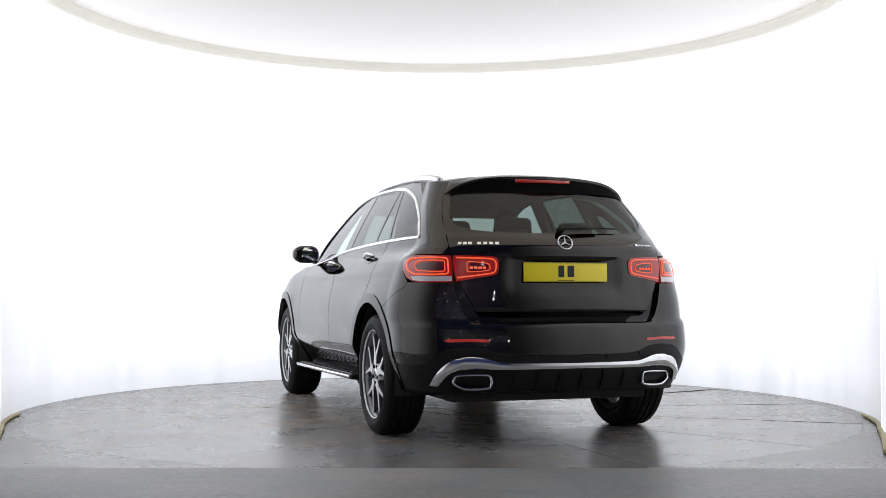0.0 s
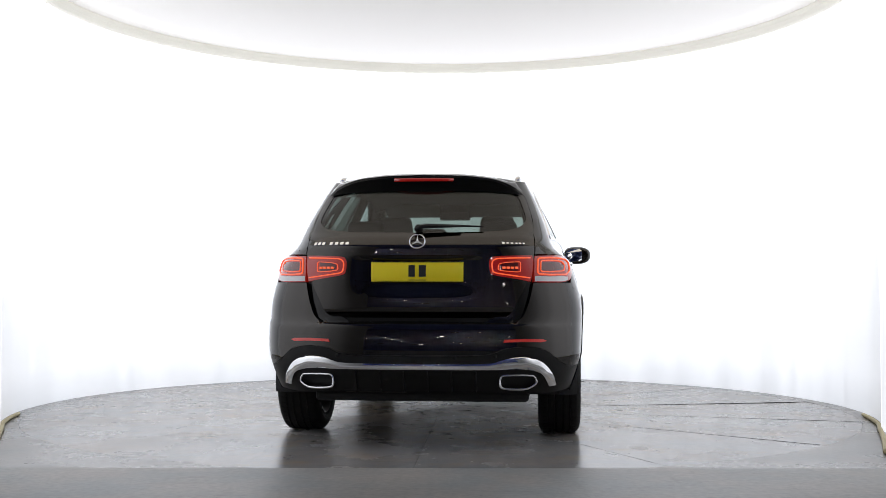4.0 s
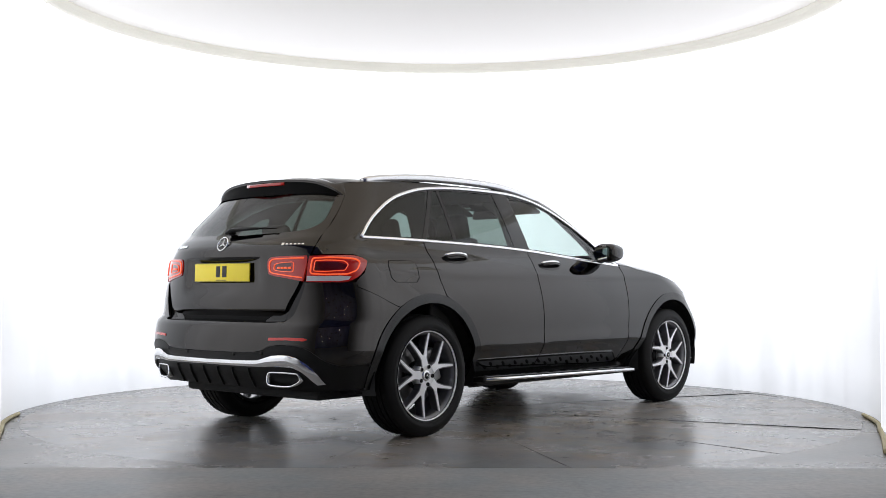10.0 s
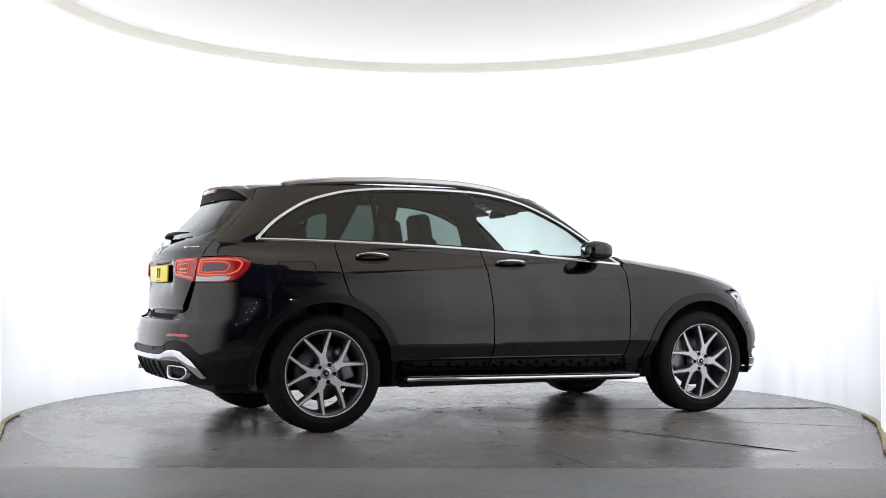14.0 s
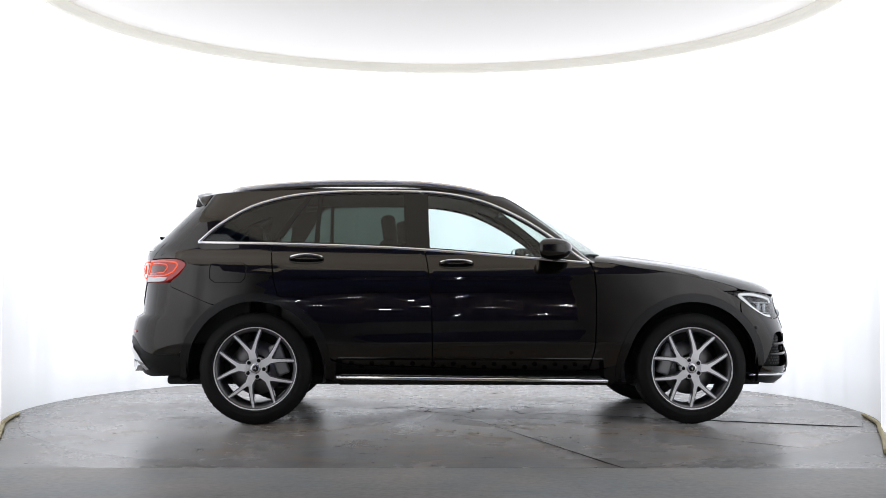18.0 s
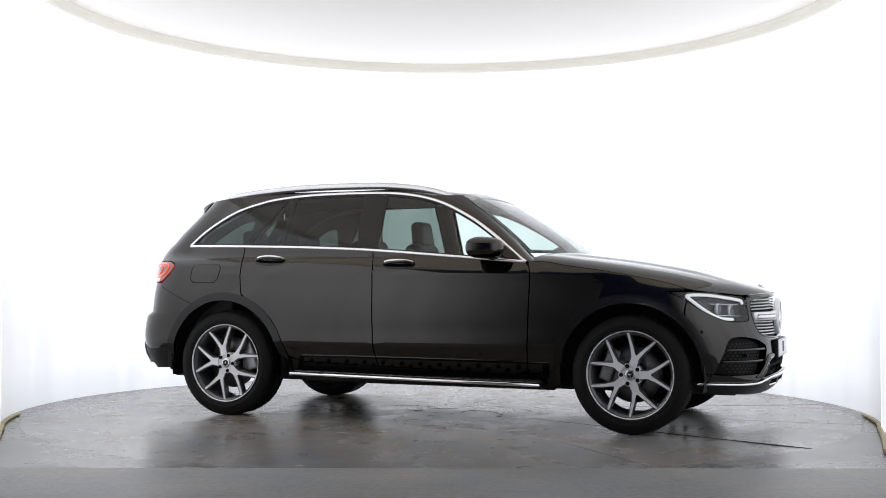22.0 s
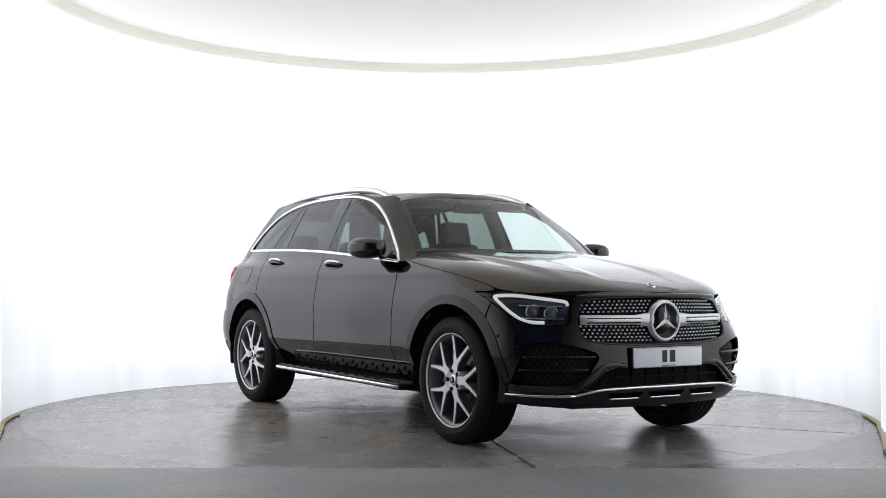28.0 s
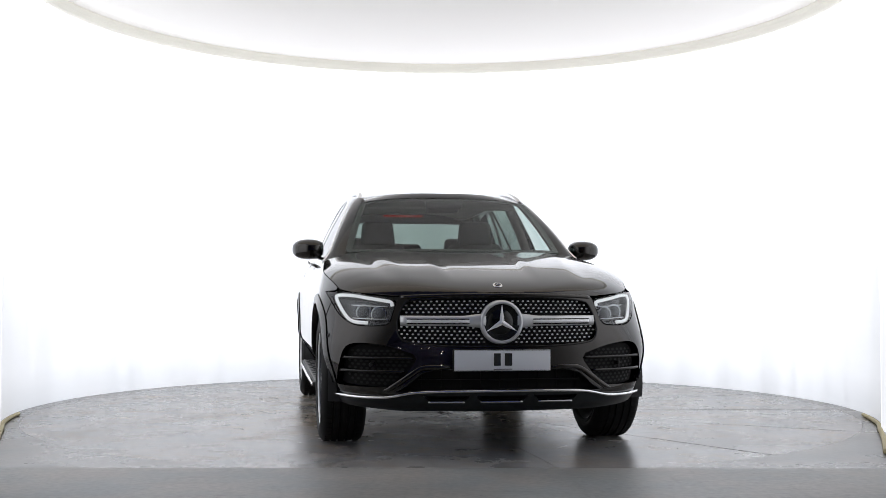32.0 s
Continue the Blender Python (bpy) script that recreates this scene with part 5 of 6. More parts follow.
def build_wheels():
    w = build_wheel()
    w.parent = car
    places = [((0.0, -0.795, WZ), 103.5, False), ((WB, -0.800, WZ), 73.0, False), ((0.0, 0.795, WZ), 90.0, True), ((WB, 0.800, WZ), 60.0, True)]
    first = True
    for (x, y, z), a, left in places:
        m = pose(x, y, z, 0, 0, 180 if left else 0) @ Matrix.Rotation(radians(-a), 4, "Y")
        if first:
            w.matrix_basis = m
            first = False
        else:
            o = copy_thing(w, m)
            o.parent = car
        # caliper stays upright
        s = 1 if left else -1
        r = 0.155
        ang = radians(160 if x > 1 else 20)
        bm = box(0.085, 0.075, 0.21, 0.018, 3)
        bm.transform(pose(x + r * math.cos(ang), y - s * 0.0, z + r * math.sin(ang), 0, -math.degrees(ang) if x < 1 else 180 - math.degrees(ang), 0))
        part("brake_caliper", bm, CALIPER, car, "grey brake caliper")


# ---- front: grille, lamps, plates, lower trim ----
def offset_skin(d):
    def f(q, z):
        q, z = np.asarray(q, float), np.asarray(z, float)
        U = np.stack([np.broadcast_to(q, z.shape).ravel(), np.broadcast_to(z, q.shape).ravel()], 1)
        P = skin(U[:, 0], U[:, 1])
        N = normals_of(skin, np.where(np.abs(U[:, :1]) < 2e-3, U + [4e-3, 0], U))
        c = P - np.array([1.4, 0, 0.7])
        c[:, 0] *= 0.35
        s = np.where(np.sum(N * c, 1) < 0, -1.0, 1.0)
        return (P + N * s[:, None] * d).reshape(*q.shape, 3)
    return f


def build_grille():
    gl = nose(GRILLE_LOOP)
    g = part("grille", bmesh.new(), SATIN, car, "black radiator grille with chrome pins and a silver bar")
    P, F, N = panel_mesh(lambda q, z: skin(q, z) - np.array([0.045, 0, 0]), gl, gap=-0.01, depth=0.002)
    g.data = raw_mesh("grille", P, F, N, SATIN)
    rim_line = [v for v in on_skin(gl, 0.0)[0]]
    part("grille_frame", sweep([v - Vector((0.004, 0, 0)) for v in rim_line], [(-0.006, -0.03), (0.006, -0.03), (0.007, 0.004), (-0.003, 0.006)], closed=True, up=(1, 0, 0)), GLOSSBLACK, g)
    # pins in staggered rows that follow the outline's bow
    bm = bmesh.new()
    loop2 = np.array(GRILLE_LOOP)
    row = 0
    for z in np.arange(0.592, 0.846, 0.0190):
        off = 0.0145 if row % 2 else 0.0
        row += 1
        for y in np.arange(-0.54 + off, 0.55, 0.029):
            zz = z + 0.010 * (1 - (y / 0.5) ** 2) * (1 if z > 0.72 else -1) * 0.5
            pt = np.array([[y, zz]])
            if not inside(pt, shrink(GRILLE_LOOP, 0.010, 1))[0]:
                continue
            if math.hypot(y, zz - 0.713) < 0.126 or abs(zz - 0.722) < 0.034:
                continue
            x = float(skin(np.array(q_at_y(y, zz)), np.array(zz))[0]) - 0.020
            b = bmesh.ops.create_icosphere(bm, subdivisions=1, radius=1)
            bmesh.ops.transform(bm, matrix=pose(x, y, zz, 0, 0, math.degrees(math.atan2(y * 0.5, 1))) @ Matrix.Diagonal((0.0075, 0.0080, 0.0056, 1)), verts=b["verts"])
    pins = part("pin_pattern", bm, PINS, g, "rows of small chrome pins")
    pins["kind"] = "stuff"
    # fine dark ribs behind the pins
    bm = bmesh.new()
    for z in np.arange(0.60, 0.845, 0.0172):
        pts = []
        for y in np.linspace(-0.53, 0.53, 24):
            if inside([[y, z]], GRILLE_LOOP)[0]:
                pts.append((float(skin(np.array(q_at_y(y, z)), np.array(z))[0]) - 0.032, y, z))
        if len(pts) > 3:
            b = sweep(pts, [(-0.004, -0.003), (0.004, -0.003), (0.004, 0.003), (-0.004, 0.003)])
            t = bpy.data.meshes.new("tmp")
            b.to_mesh(t)
            b.free()
            bm.from_mesh(t)
            bpy.data.meshes.remove(t)
    part("grille_mesh", bm, DARK, g, smooth=False)
    # bar
    for s in (1, -1):
        pts = [(float(skin(np.array(q_at_y(y, 0.72)), np.array(0.72))[0]) - 0.004, s * y, 0.7205) for y in np.linspace(0.085, 0.530, 16)]
        sc = [1.55 - 0.55 * min(1, i / 4) for i in range(16)]
        part("grille_bar", sweep(pts, [(0.010, -0.0265), (0.014, 0.0), (0.010, 0.0265), (-0.012, 0.0265), (-0.012, -0.0265)] if s > 0 else [(-0.010, -0.0265), (-0.014, 0.0), (-0.010, 0.0265), (0.012, 0.0265), (0.012, -0.0265)], scales=sc), SILVER, g, "satin silver grille bar")
        pts = [(p[0] + 0.0130, p[1], p[2] - 0.003) for p in pts[3:-1]]
        part("bar_slot", sweep(pts, [(0.003, -0.0150), (0.003, 0.0150), (-0.003, 0.0150), (-0.003, -0.0150)]), GLOSSBLACK, g)
        bl = [(p[0] + 0.003, p[1], p[2]) for p in pts]
        part("bar_blade", sweep(bl, [(0.003, -0.0085), (0.003, 0.0085), (-0.003, 0.0085), (-0.003, -0.0085)]), PINS, g, "bright blade in the grille bar")
        for k in (2, 6):
            ds = [(p[0] + 0.0025, p[1], p[2] + 0.004) for p in pts[k:k + 3]]
            part("bar_notch", sweep(ds, [(0.003, -0.007), (0.003, 0.007), (-0.003, 0.007), (-0.003, -0.007)]), GLOSSBLACK, g)
    # round emblem
    e = part("emblem", lathe([(0, -0.004), (0.099, -0.004), (0.101, 0.002), (0.0, 0.006)], 64), GLOSSBLACK, car, "round black emblem disc with a silver star in a ring", at=pose(3.664, 0, 0.713, 0, 90, 0))
    part("emblem_ring", lathe([(0.096, -0.012), (0.097, 0.006), (0.101, 0.011), (0.108, 0.010), (0.117, 0.000), (0.119, -0.020)], 72), SILVER, e, "satin silver emblem ring")
    part("emblem_star", star_mesh(0.098, 0.006), PINS, e, smooth=False, at=pose(0, 0, 0.004, 0, 0, 90))


PROJECTOR = mat("projector_glass", (0.13, 0.135, 0.145), 0.08, 0.2, 0.6)


def build_headlamps():
    lp = nose(LAMP_LOOP)
    for s in (1, -1):
        side = [(s * q, z) for q, z in lp]
        h = panel("headlamp", lambda q, z: skin(q, z), side, LENS, car, "clear headlamp with a white light strip", gap=0.001, depth=0.004, grid=0.03)
        h.visible_shadow = False
        back = offset_skin(-0.055)
        panel("lamp_housing", back, side, LAMPGREY, h, "grey lamp housing", gap=0.004, depth=-0.05, grid=0.03)
        # light strip along the top, round the outer end and back below
        path = spl([(0.575, 0.800), (0.580, 0.822), (0.62, 0.831), (0.70, 0.845), (0.78, 0.859), (0.848, 0.859), (0.860, 0.843), (0.840, 0.790), (0.805, 0.737), (0.77, 0.717), (0.705, 0.712)], 4)
        pts, nn = on_skin([(s * q, z) for q, z in nose(path)], -0.014)
        part("light_strip", sweep(pts, [(-0.0085, -0.006), (0.0085, -0.006), (0.0085, 0.004), (-0.0085, 0.004)], up=nn), DRL, h, "white daylight strip")
        for y, z, r in ((0.655, 0.765, 0.036), (0.735, 0.775, 0.036)):
            c, n = on_skin(nose([(y, z)]), -0.040)
            c, n = c[0], n[0]
            d = Vector((1.0, 0.25, 0)).normalized()
            if s < 0:
                c, d = Vector((c.x, -c.y, c.z)), Vector((d.x, -d.y, 0))
            m = Matrix.Translation(c) @ d.to_track_quat("Z", "Y").to_matrix().to_4x4()
            part("projector_ring", lathe([(r, 0.0), (r + 0.008, 0.0), (r + 0.010, -0.03), (r, -0.03)], 32), LAMPSILVER, h, at=m)
            part("projector_lens", lathe([(0, 0.010), (r * 0.5, 0.008), (r * 0.9, 0.0), (r, -0.006)], 32), PROJECTOR, h, "grey glass projector lens", at=m)
        # fins between
        for zz in (0.80, 0.735):
            pts, nn = on_skin([(s * q, z) for q, z in nose([(0.60, zz), (0.66, zz), (0.72, zz + 0.004), (0.79, zz + 0.006)])], -0.035)
            part("lamp_fin", sweep(pts, [(-0.003, -0.012), (0.003, -0.012), (0.003, 0.012), (-0.003, 0.012)], up=nn), LAMPSILVER, h)


def plate_of(x, z, facing, material, label, tilt=0.0):
    s = 1 if facing > 0 else -1
    p = part("number_plate", box(0.010, 0.520, 0.111, 0.004, 2, at=pose(x, 0, z, 0, tilt, 0)), material, car, label)
    sharp(p, 40)
    out = x + s * 0.0056
    for y, w in ((0.030, 0.036), (-0.030, 0.040)):
        part("plate_bar", box(0.0016, w, 0.066, at=pose(out, y * -s, z + 0.005, 0, tilt, 0)), BLACKINK, p, "plain dark bar", smooth=False)
    part("plate_bar", box(0.0014, 0.10, 0.004, at=pose(out, 0, z - 0.046, 0, tilt, 0)), BLACKINK, p, smooth=False)
    for zz in (0.0525, -0.0525):
        part("plate_edge", box(0.0014, 0.508, 0.0014, at=pose(out, 0, z + zz, 0, tilt, 0)), BLACKINK, p, smooth=False)
    return p


def build_front_details():
    plate_of(3.687, 0.512, 1, WHITEPLATE, "white front number plate with dark bars")
    part("plate_mount", box(0.035, 0.53, 0.118, 0.008, 2, at=pose(3.668, 0, 0.512)), SATIN, car)
    # small round badge on the bonnet
    z = float(hood(3.565, 0.0)[2])
    b = part("bonnet_badge", lathe([(0, 0.003), (0.022, 0.003), (0.026, 0.0), (0.026, -0.004)], 32), SATINCHROME, car, "small round silver bonnet badge", at=pose(3.555, 0, z + 0.008, 0, 28, 0))
    part("badge_disc", lathe([(0, 0.0052), (0.016, 0.0048), (0.0175, 0.003)], 32), GLOSSBLACK, b)
    part("badge_star", star_mesh(0.0145, 0.001), CHROME, b, smooth=False, at=pose(0, 0, 0.0045, 0, 0, 90))
    tp, tn = on_skin(nose([(y, 0.857 - 0.010 * (abs(y) / 0.5) ** 3) for y in np.linspace(-0.52, 0.52, 31)]), -0.002)
    part("bonnet_seal", sweep(tp, oval(0.011, 0.012), up=tn), PAINT, car, "black strip between bonnet and grille")
    # lower intake: dark backing and ribs
    it = nose(INTAKE_LOOP)
    lowi = panel("lower_intake", lambda q, z: skin(q, z) - np.array([0.06, 0, 0]), it, DARK, car, "dark lower air intake", gap=-0.01, depth=0.002)
    for y in np.linspace(-0.42, 0.42, 9):
        part("intake_rib", box(0.05, 0.006, 0.09, at=pose(3.605 - 0.15 * y * y, y, 0.41)), DARK, lowi, smooth=False)
    part("intake_slat", sweep([(3.64 - 0.16 * y * y, y, 0.405) for y in np.linspace(-0.44, 0.44, 16)], [(-0.015, -0.004), (0.015, -0.004), (0.015, 0.004), (-0.015, 0.004)]), DARK, lowi)
    fr = [v for v in on_skin(it, 0.002)[0]]
    part("intake_frame", sweep(fr, [(-0.004, -0.035), (0.004, -0.035), (0.005, 0.003), (-0.005, 0.003)], closed=True, up=(1, 0, 0)), GLOSSBLACK, lowi)
    for s in (1, -1):
        ln = spl([(0.625, 0.352), (0.585, 0.366), (0.50, 0.425), (0.445, 0.462), (0.40, 0.474), (0.27, 0.476)], 5)
        pts, nn = on_skin([(s * q, z) for q, z in nose(ln)], 0.002)
        part("intake_lip", sweep(pts, oval(0.015, 0.011), up=nn, scales=[0.3 + 0.7 * min(1, i / 5, (len(pts) - 1 - i) / 5) for i in range(len(pts))]), PAINT, car, "rounded black lip over the lower intake")
    # corner vents
    fg = nose(FOG_LOOP)
    for s in (1, -1):
        side = [(s * q, z) for q, z in fg]
        v = panel("corner_vent", offset_skin(-0.045), side, DARK, car, "black bumper corner vent with fins", gap=-0.004, depth=-0.035)
        for zz, y0, y1 in ((0.522, 0.47, 0.835), (0.452, 0.52, 0.845)):
            pts, nn = on_skin([(s * q, z) for q, z in nose([(y, zz) for y in np.linspace(y0, y1, 12)])], -0.016)
            part("vent_fin", sweep(pts, [(-0.006, -0.026), (0.006, -0.026), (0.006, 0.014), (-0.006, 0.014)], up=nn), GLOSSBLACK, v)
        # honeycomb relief
        bm = bmesh.new()
        for r, zz in enumerate(np.arange(0.385, 0.585, 0.020)):
            for y in np.arange(0.50 + (0.016 if r % 2 else 0), 0.83, 0.032):
                if inside([[y, zz]], shrink(FOG_LOOP, 0.014, 1))[0]:
                    c, n = on_skin(nose([(y, zz)]), -0.040)
                    b = bmesh.ops.create_circle(bm, cap_ends=True, segments=6, radius=0.012)
                    m = Matrix.Translation(c[0]) @ n[0].to_track_quat("Z", "Y").to_matrix().to_4x4() @ Matrix.Diagonal((1.0, 0.62, 1, 1))
                    bmesh.ops.transform(bm, matrix=m, verts=b["verts"])
        if s < 0:
            bmesh.ops.scale(bm, vec=(1, -1, 1), verts=bm.verts)
        part("honeycomb", bm, MESHBLACK, v, smooth=False)
        c, n = on_skin([(s * q, z) for q, z in nose([(0.69, 0.487)])], -0.012)
        part("parking_sensor", lathe([(0, 0.004), (0.010, 0.004), (0.012, 0.0), (0.012, -0.02)], 20), SATIN, v, at=Matrix.Translation(c[0]) @ n[0].to_track_quat("Z", "Y").to_matrix().to_4x4())
        # side air slot ahead of the wheel
        slot = [(3.275, 0.585), (3.325, 0.565), (3.345, 0.52), (3.345, 0.40), (3.325, 0.375), (3.30, 0.40), (3.30, 0.50)]
        panel("air_slot", skin, [(s * q, z) for q, z in flank(slot)], GLOSSBLACK, car, "black air slot ahead of the wheel", gap=0, depth=0.003, lift=0.003, grid=0.04)
        c, n = on_skin([(s * q, z) for q, z in flank([(3.305, 0.635)])], 0.001)
        part("parking_sensor", lathe([(0, 0.002), (0.010, 0.002), (0.011, 0.0)], 20), SATIN, car, at=Matrix.Translation(c[0]) @ n[0].to_track_quat("Z", "Y").to_matrix().to_4x4())
    # chrome lip and apron below it
    lip = spl([(0.0, 0.352), (0.25, 0.352), (0.44, 0.347), (0.52, 0.336), (0.60, 0.321), (0.70, 0.318), (0.80, 0.321), (0.865, 0.326)], 6)
    path = [(-q, z) for q, z in reversed(nose(lip)[1:])] + nose(lip)
    pts, nn = on_skin(path, 0.012)
    part("chrome_lip", sweep(pts, [(-0.005, -0.012), (0.005, -0.012), (0.007, 0.004), (0.0, 0.010), (-0.007, 0.004)], up=nn), CHROME, car, "thin chrome lip along the front apron")
    half = nose(spl([(0.0, 0.350), (0.44, 0.345), (0.52, 0.334), (0.60, 0.319), (0.70, 0.316), (0.875, 0.325)], 4)) + flank([(3.30, 0.325), (3.30, 0.27)]) + nose([(0.75, 0.255), (0.55, 0.24), (0.0, 0.235)])
    slots = []
    for a, b in ((-0.125, 0.125), (0.19, 0.40), (-0.40, -0.19)):
        slots.append(nose([(a - 0.02, 0.325), (b + 0.02, 0.325), (b - 0.015, 0.290), (a + 0.015, 0.290)]))
    ap = panel("front_apron", skin, half + [(-q, z) for q, z in reversed(half[1:-1])], CHIN, car, "black front apron with three slots", holes=slots, gap=0.0, depth=0.03, grid=0.03)
    for i, (a, b) in enumerate(((-0.115, 0.115), (0.20, 0.39), (-0.39, -0.20))):
        pts, nn = on_skin(nose([(y, 0.292) for y in np.linspace(a, b, 8)]), 0.0)
        part("slot_blade", sweep(pts, [(-0.004, -0.01), (0.004, -0.01), (0.004, 0.005), (-0.004, 0.005)], up=nn), CHROME, ap)
    part("slot_backing", sweep([(3.58 - 0.16 * y * y, y, 0.305) for y in np.linspace(-0.5, 0.5, 14)], [(-0.01, -0.04), (0.01, -0.04), (0.01, 0.04), (-0.01, 0.04)]), DARK, ap)


# ---- rear: lamps, plate, spoiler, trim ----
def build_rear_details():
    plate_of(-0.8425, 0.985, -1, YELLOW, "yellow rear number plate with dark bars", tilt=1.5)
    part("plate_mount", box(0.013, 0.50, 0.095, 0.003, 1, at=pose(-0.8315, 0, 0.985)), SATIN, car)
    for s in (1, -1):
        o = tailp([(0.650, 0.928), (0.650, 1.078)]) + [(3 - q, z) for q, z in flank(spl([(-0.60, 1.083), (-0.53, 1.080), (-0.487, 1.066), (-0.466, 1.046), (-0.49, 1.005), (-0.545, 0.955), (-0.60, 0.932), (-0.66, 0.924)], 4))]
        L = panel("tail_lamp", tail, [(s * p, z) for p, z in o], REDLENS, car, "lit red tail lamp on the rear quarter", gap=0.003, depth=0.03, lift=0.005, grid=0.025)
        # glowing loop, dark middle, clear reversing strip
        pts2 = [(p_at_y(y, z), z) for y, z in ((0.74, 0.970), (0.668, 0.975), (0.668, 1.062), (0.74, 1.066))] + [(3 - q_at_x(x, z), z) for x, z in ((-0.60, 1.064), (-0.535, 1.058), (-0.515, 1.040), (-0.545, 0.995), (-0.60, 0.972))]
        pts2 = [(s * p, z) for p, z in pts2]
        c, nn = on_skin(corners(pts2, 0.02), 0.0075, tail)
        part("light_guide", sweep(c, [(-0.0048, -0.004), (0.0048, -0.004), (0.0035, 0.003), (-0.0035, 0.003)], closed=True, up=nn), REDGLOW, L, "glowing red light loop")
        pts3 = [(p_at_y(y, z), z) for y, z in ((0.735, 0.986), (0.686, 0.989), (0.686, 1.048), (0.735, 1.051))] + [(3 - q_at_x(x, z), z) for x, z in ((-0.64, 1.050), (-0.60, 1.046), (-0.585, 1.026), (-0.61, 0.992))]
        c, nn = on_skin(corners([(s * p, z) for p, z in pts3], 0.012), 0.0075, tail)
        part("light_guide", sweep(c, [(-0.0025, -0.004), (0.0025, -0.004), (0.002, 0.003), (-0.002, 0.003)], closed=True, up=nn), REDGLOW, L, "glowing red light loop")
        inn = tailp([(0.69, 0.995), (0.69, 1.040), (0.74, 1.042)]) + [(3 - q, z) for q, z in flank([(-0.63, 1.040), (-0.59, 1.022), (-0.61, 1.0)])] + tailp([(0.74, 0.992)])
        panel("lamp_chamber", tail, [(s * p, z) for p, z in inn], REDDARK, L, gap=0, depth=0.002, lift=0.0075, grid=0.04)
        rev = tailp([(0.655, 0.933), (0.655, 0.962), (0.74, 0.960)]) + [(3 - q, z) for q, z in flank([(-0.63, 0.962), (-0.585, 0.958), (-0.60, 0.940), (-0.64, 0.932)])]
        panel("reversing_lens", tail, [(s * p, z) for p, z in rev], CLEARLENS, L, "clear ribbed reversing lens", gap=0, depth=0.002, lift=0.008, grid=0.04)
        i = spl([(0.638, 1.078), (0.55, 1.077), (0.445, 1.073), (0.412, 1.064), (0.401, 1.035), (0.408, 0.985), (0.430, 0.966), (0.54, 0.947), (0.632, 0.930)], 3)
        M = panel("tail_lamp", tail, [(s * p, z) for p, z in tailp(i)], REDLENS, car, "lit red tail lamp on the tailgate", gap=0.001, depth=0.02, lift=0.006, grid=0.025)
        lp = [(0.628, 0.952), (0.628, 1.064), (0.55, 1.063), (0.438, 1.059), (0.416, 1.040), (0.421, 0.988), (0.440, 0.978), (0.55, 0.962)]
        c, nn = on_skin([(s * p, z) for p, z in tailp(corners(lp[1:] + [lp[0]], 0.02, closed=False))], 0.0085, tail)
        part("light_guide", sweep(c, [(-0.0042, -0.004), (0.0042, -0.004), (0.003, 0.003), (-0.003, 0.003)], up=nn), REDGLOW, M, "glowing red light loop")
        panel("lamp_chamber", tail, [(s * p, z) for p, z in tailp([(0.56, 0.988), (0.56, 1.040), (0.48, 1.036), (0.460, 1.02), (0.47, 0.995)])], REDDARK, M, gap=0, depth=0.002, lift=0.0080, grid=0.04)
        lp2 = [(0.575, 0.984), (0.575, 1.042), (0.50, 1.038), (0.455, 1.030), (0.450, 0.996), (0.50, 0.988)]
        c, nn = on_skin([(s * p, z) for p, z in tailp(corners(lp2, 0.012))], 0.0085, tail)
        part("light_guide", sweep(c, [(-0.0022, -0.004), (0.0022, -0.004), (0.0018, 0.003), (-0.0018, 0.003)], closed=True, up=nn), REDGLOW, M, "glowing red light loop")
        for k in range(4):
            y = 0.475 + 0.023 * k
            c, nn = on_skin([(s * p, z) for p, z in tailp([(y, 1.008), (y + 0.017, 1.008)])], 0.010, tail)
            part("brake_diode", sweep(c, [(-0.006, -0.003), (0.006, -0.003), (0.006, 0.002), (-0.006, 0.002)], up=nn), REDGLOW, M)
        r = [(0.485, 0.594), (0.60, 0.598), (0.70, 0.594), (0.722, 0.602), (0.70, 0.611), (0.60, 0.613), (0.49, 0.609)]
        panel("reflector", tail, [(s * p, z) for p, z in tailp(r)], REFLECTOR, car, "slim red bumper reflector", gap=0, depth=0.004, lift=0.004, grid=0.03)
        # exhaust trims
        ex = spl([(0.645, 0.352), (0.665, 0.372), (0.655, 0.400), (0.63, 0.409), (0.50, 0.412), (0.472, 0.400), (0.468, 0.36), (0.49, 0.340), (0.60, 0.336), (0.645, 0.352)], 3)[:-1]
        ring = [Vector((float(tail(np.array(p_at_y(y, 0.375)), np.array(0.375))[0]) - 0.016, s * y, z)) for y, z in ex]
        t = part("exhaust_trim", sweep(ring, [(-0.005, -0.045), (0.005, -0.045), (0.007, 0.004), (0.001, 0.008), (-0.005, 0.003)] if s < 0 else [(0.005, -0.045), (-0.005, -0.045), (-0.007, 0.004), (-0.001, 0.008), (0.005, 0.003)], closed=True, up=(-1, 0, 0)), CHROME, car, "rectangular chrome exhaust trim")
        bm = bmesh.new()
        vs = [bm.verts.new((v.x + 0.035, v.y, v.z)) for v in ring]
        bm.faces.new(vs)
        part("exhaust_opening", bm, DARK, t, smooth=False)
        c, n = on_skin([(s * (3 - q), z) for q, z in flank([(-0.50, 0.455)])], 0.003, tail)
        part("parking_sensor", lathe([(0, 0.002), (0.010, 0.002), (0.011, 0.0)], 20), SATIN, car, at=Matrix.Translation(c[0]) @ n[0].to_track_quat("Z", "Y").to_matrix().to_4x4())
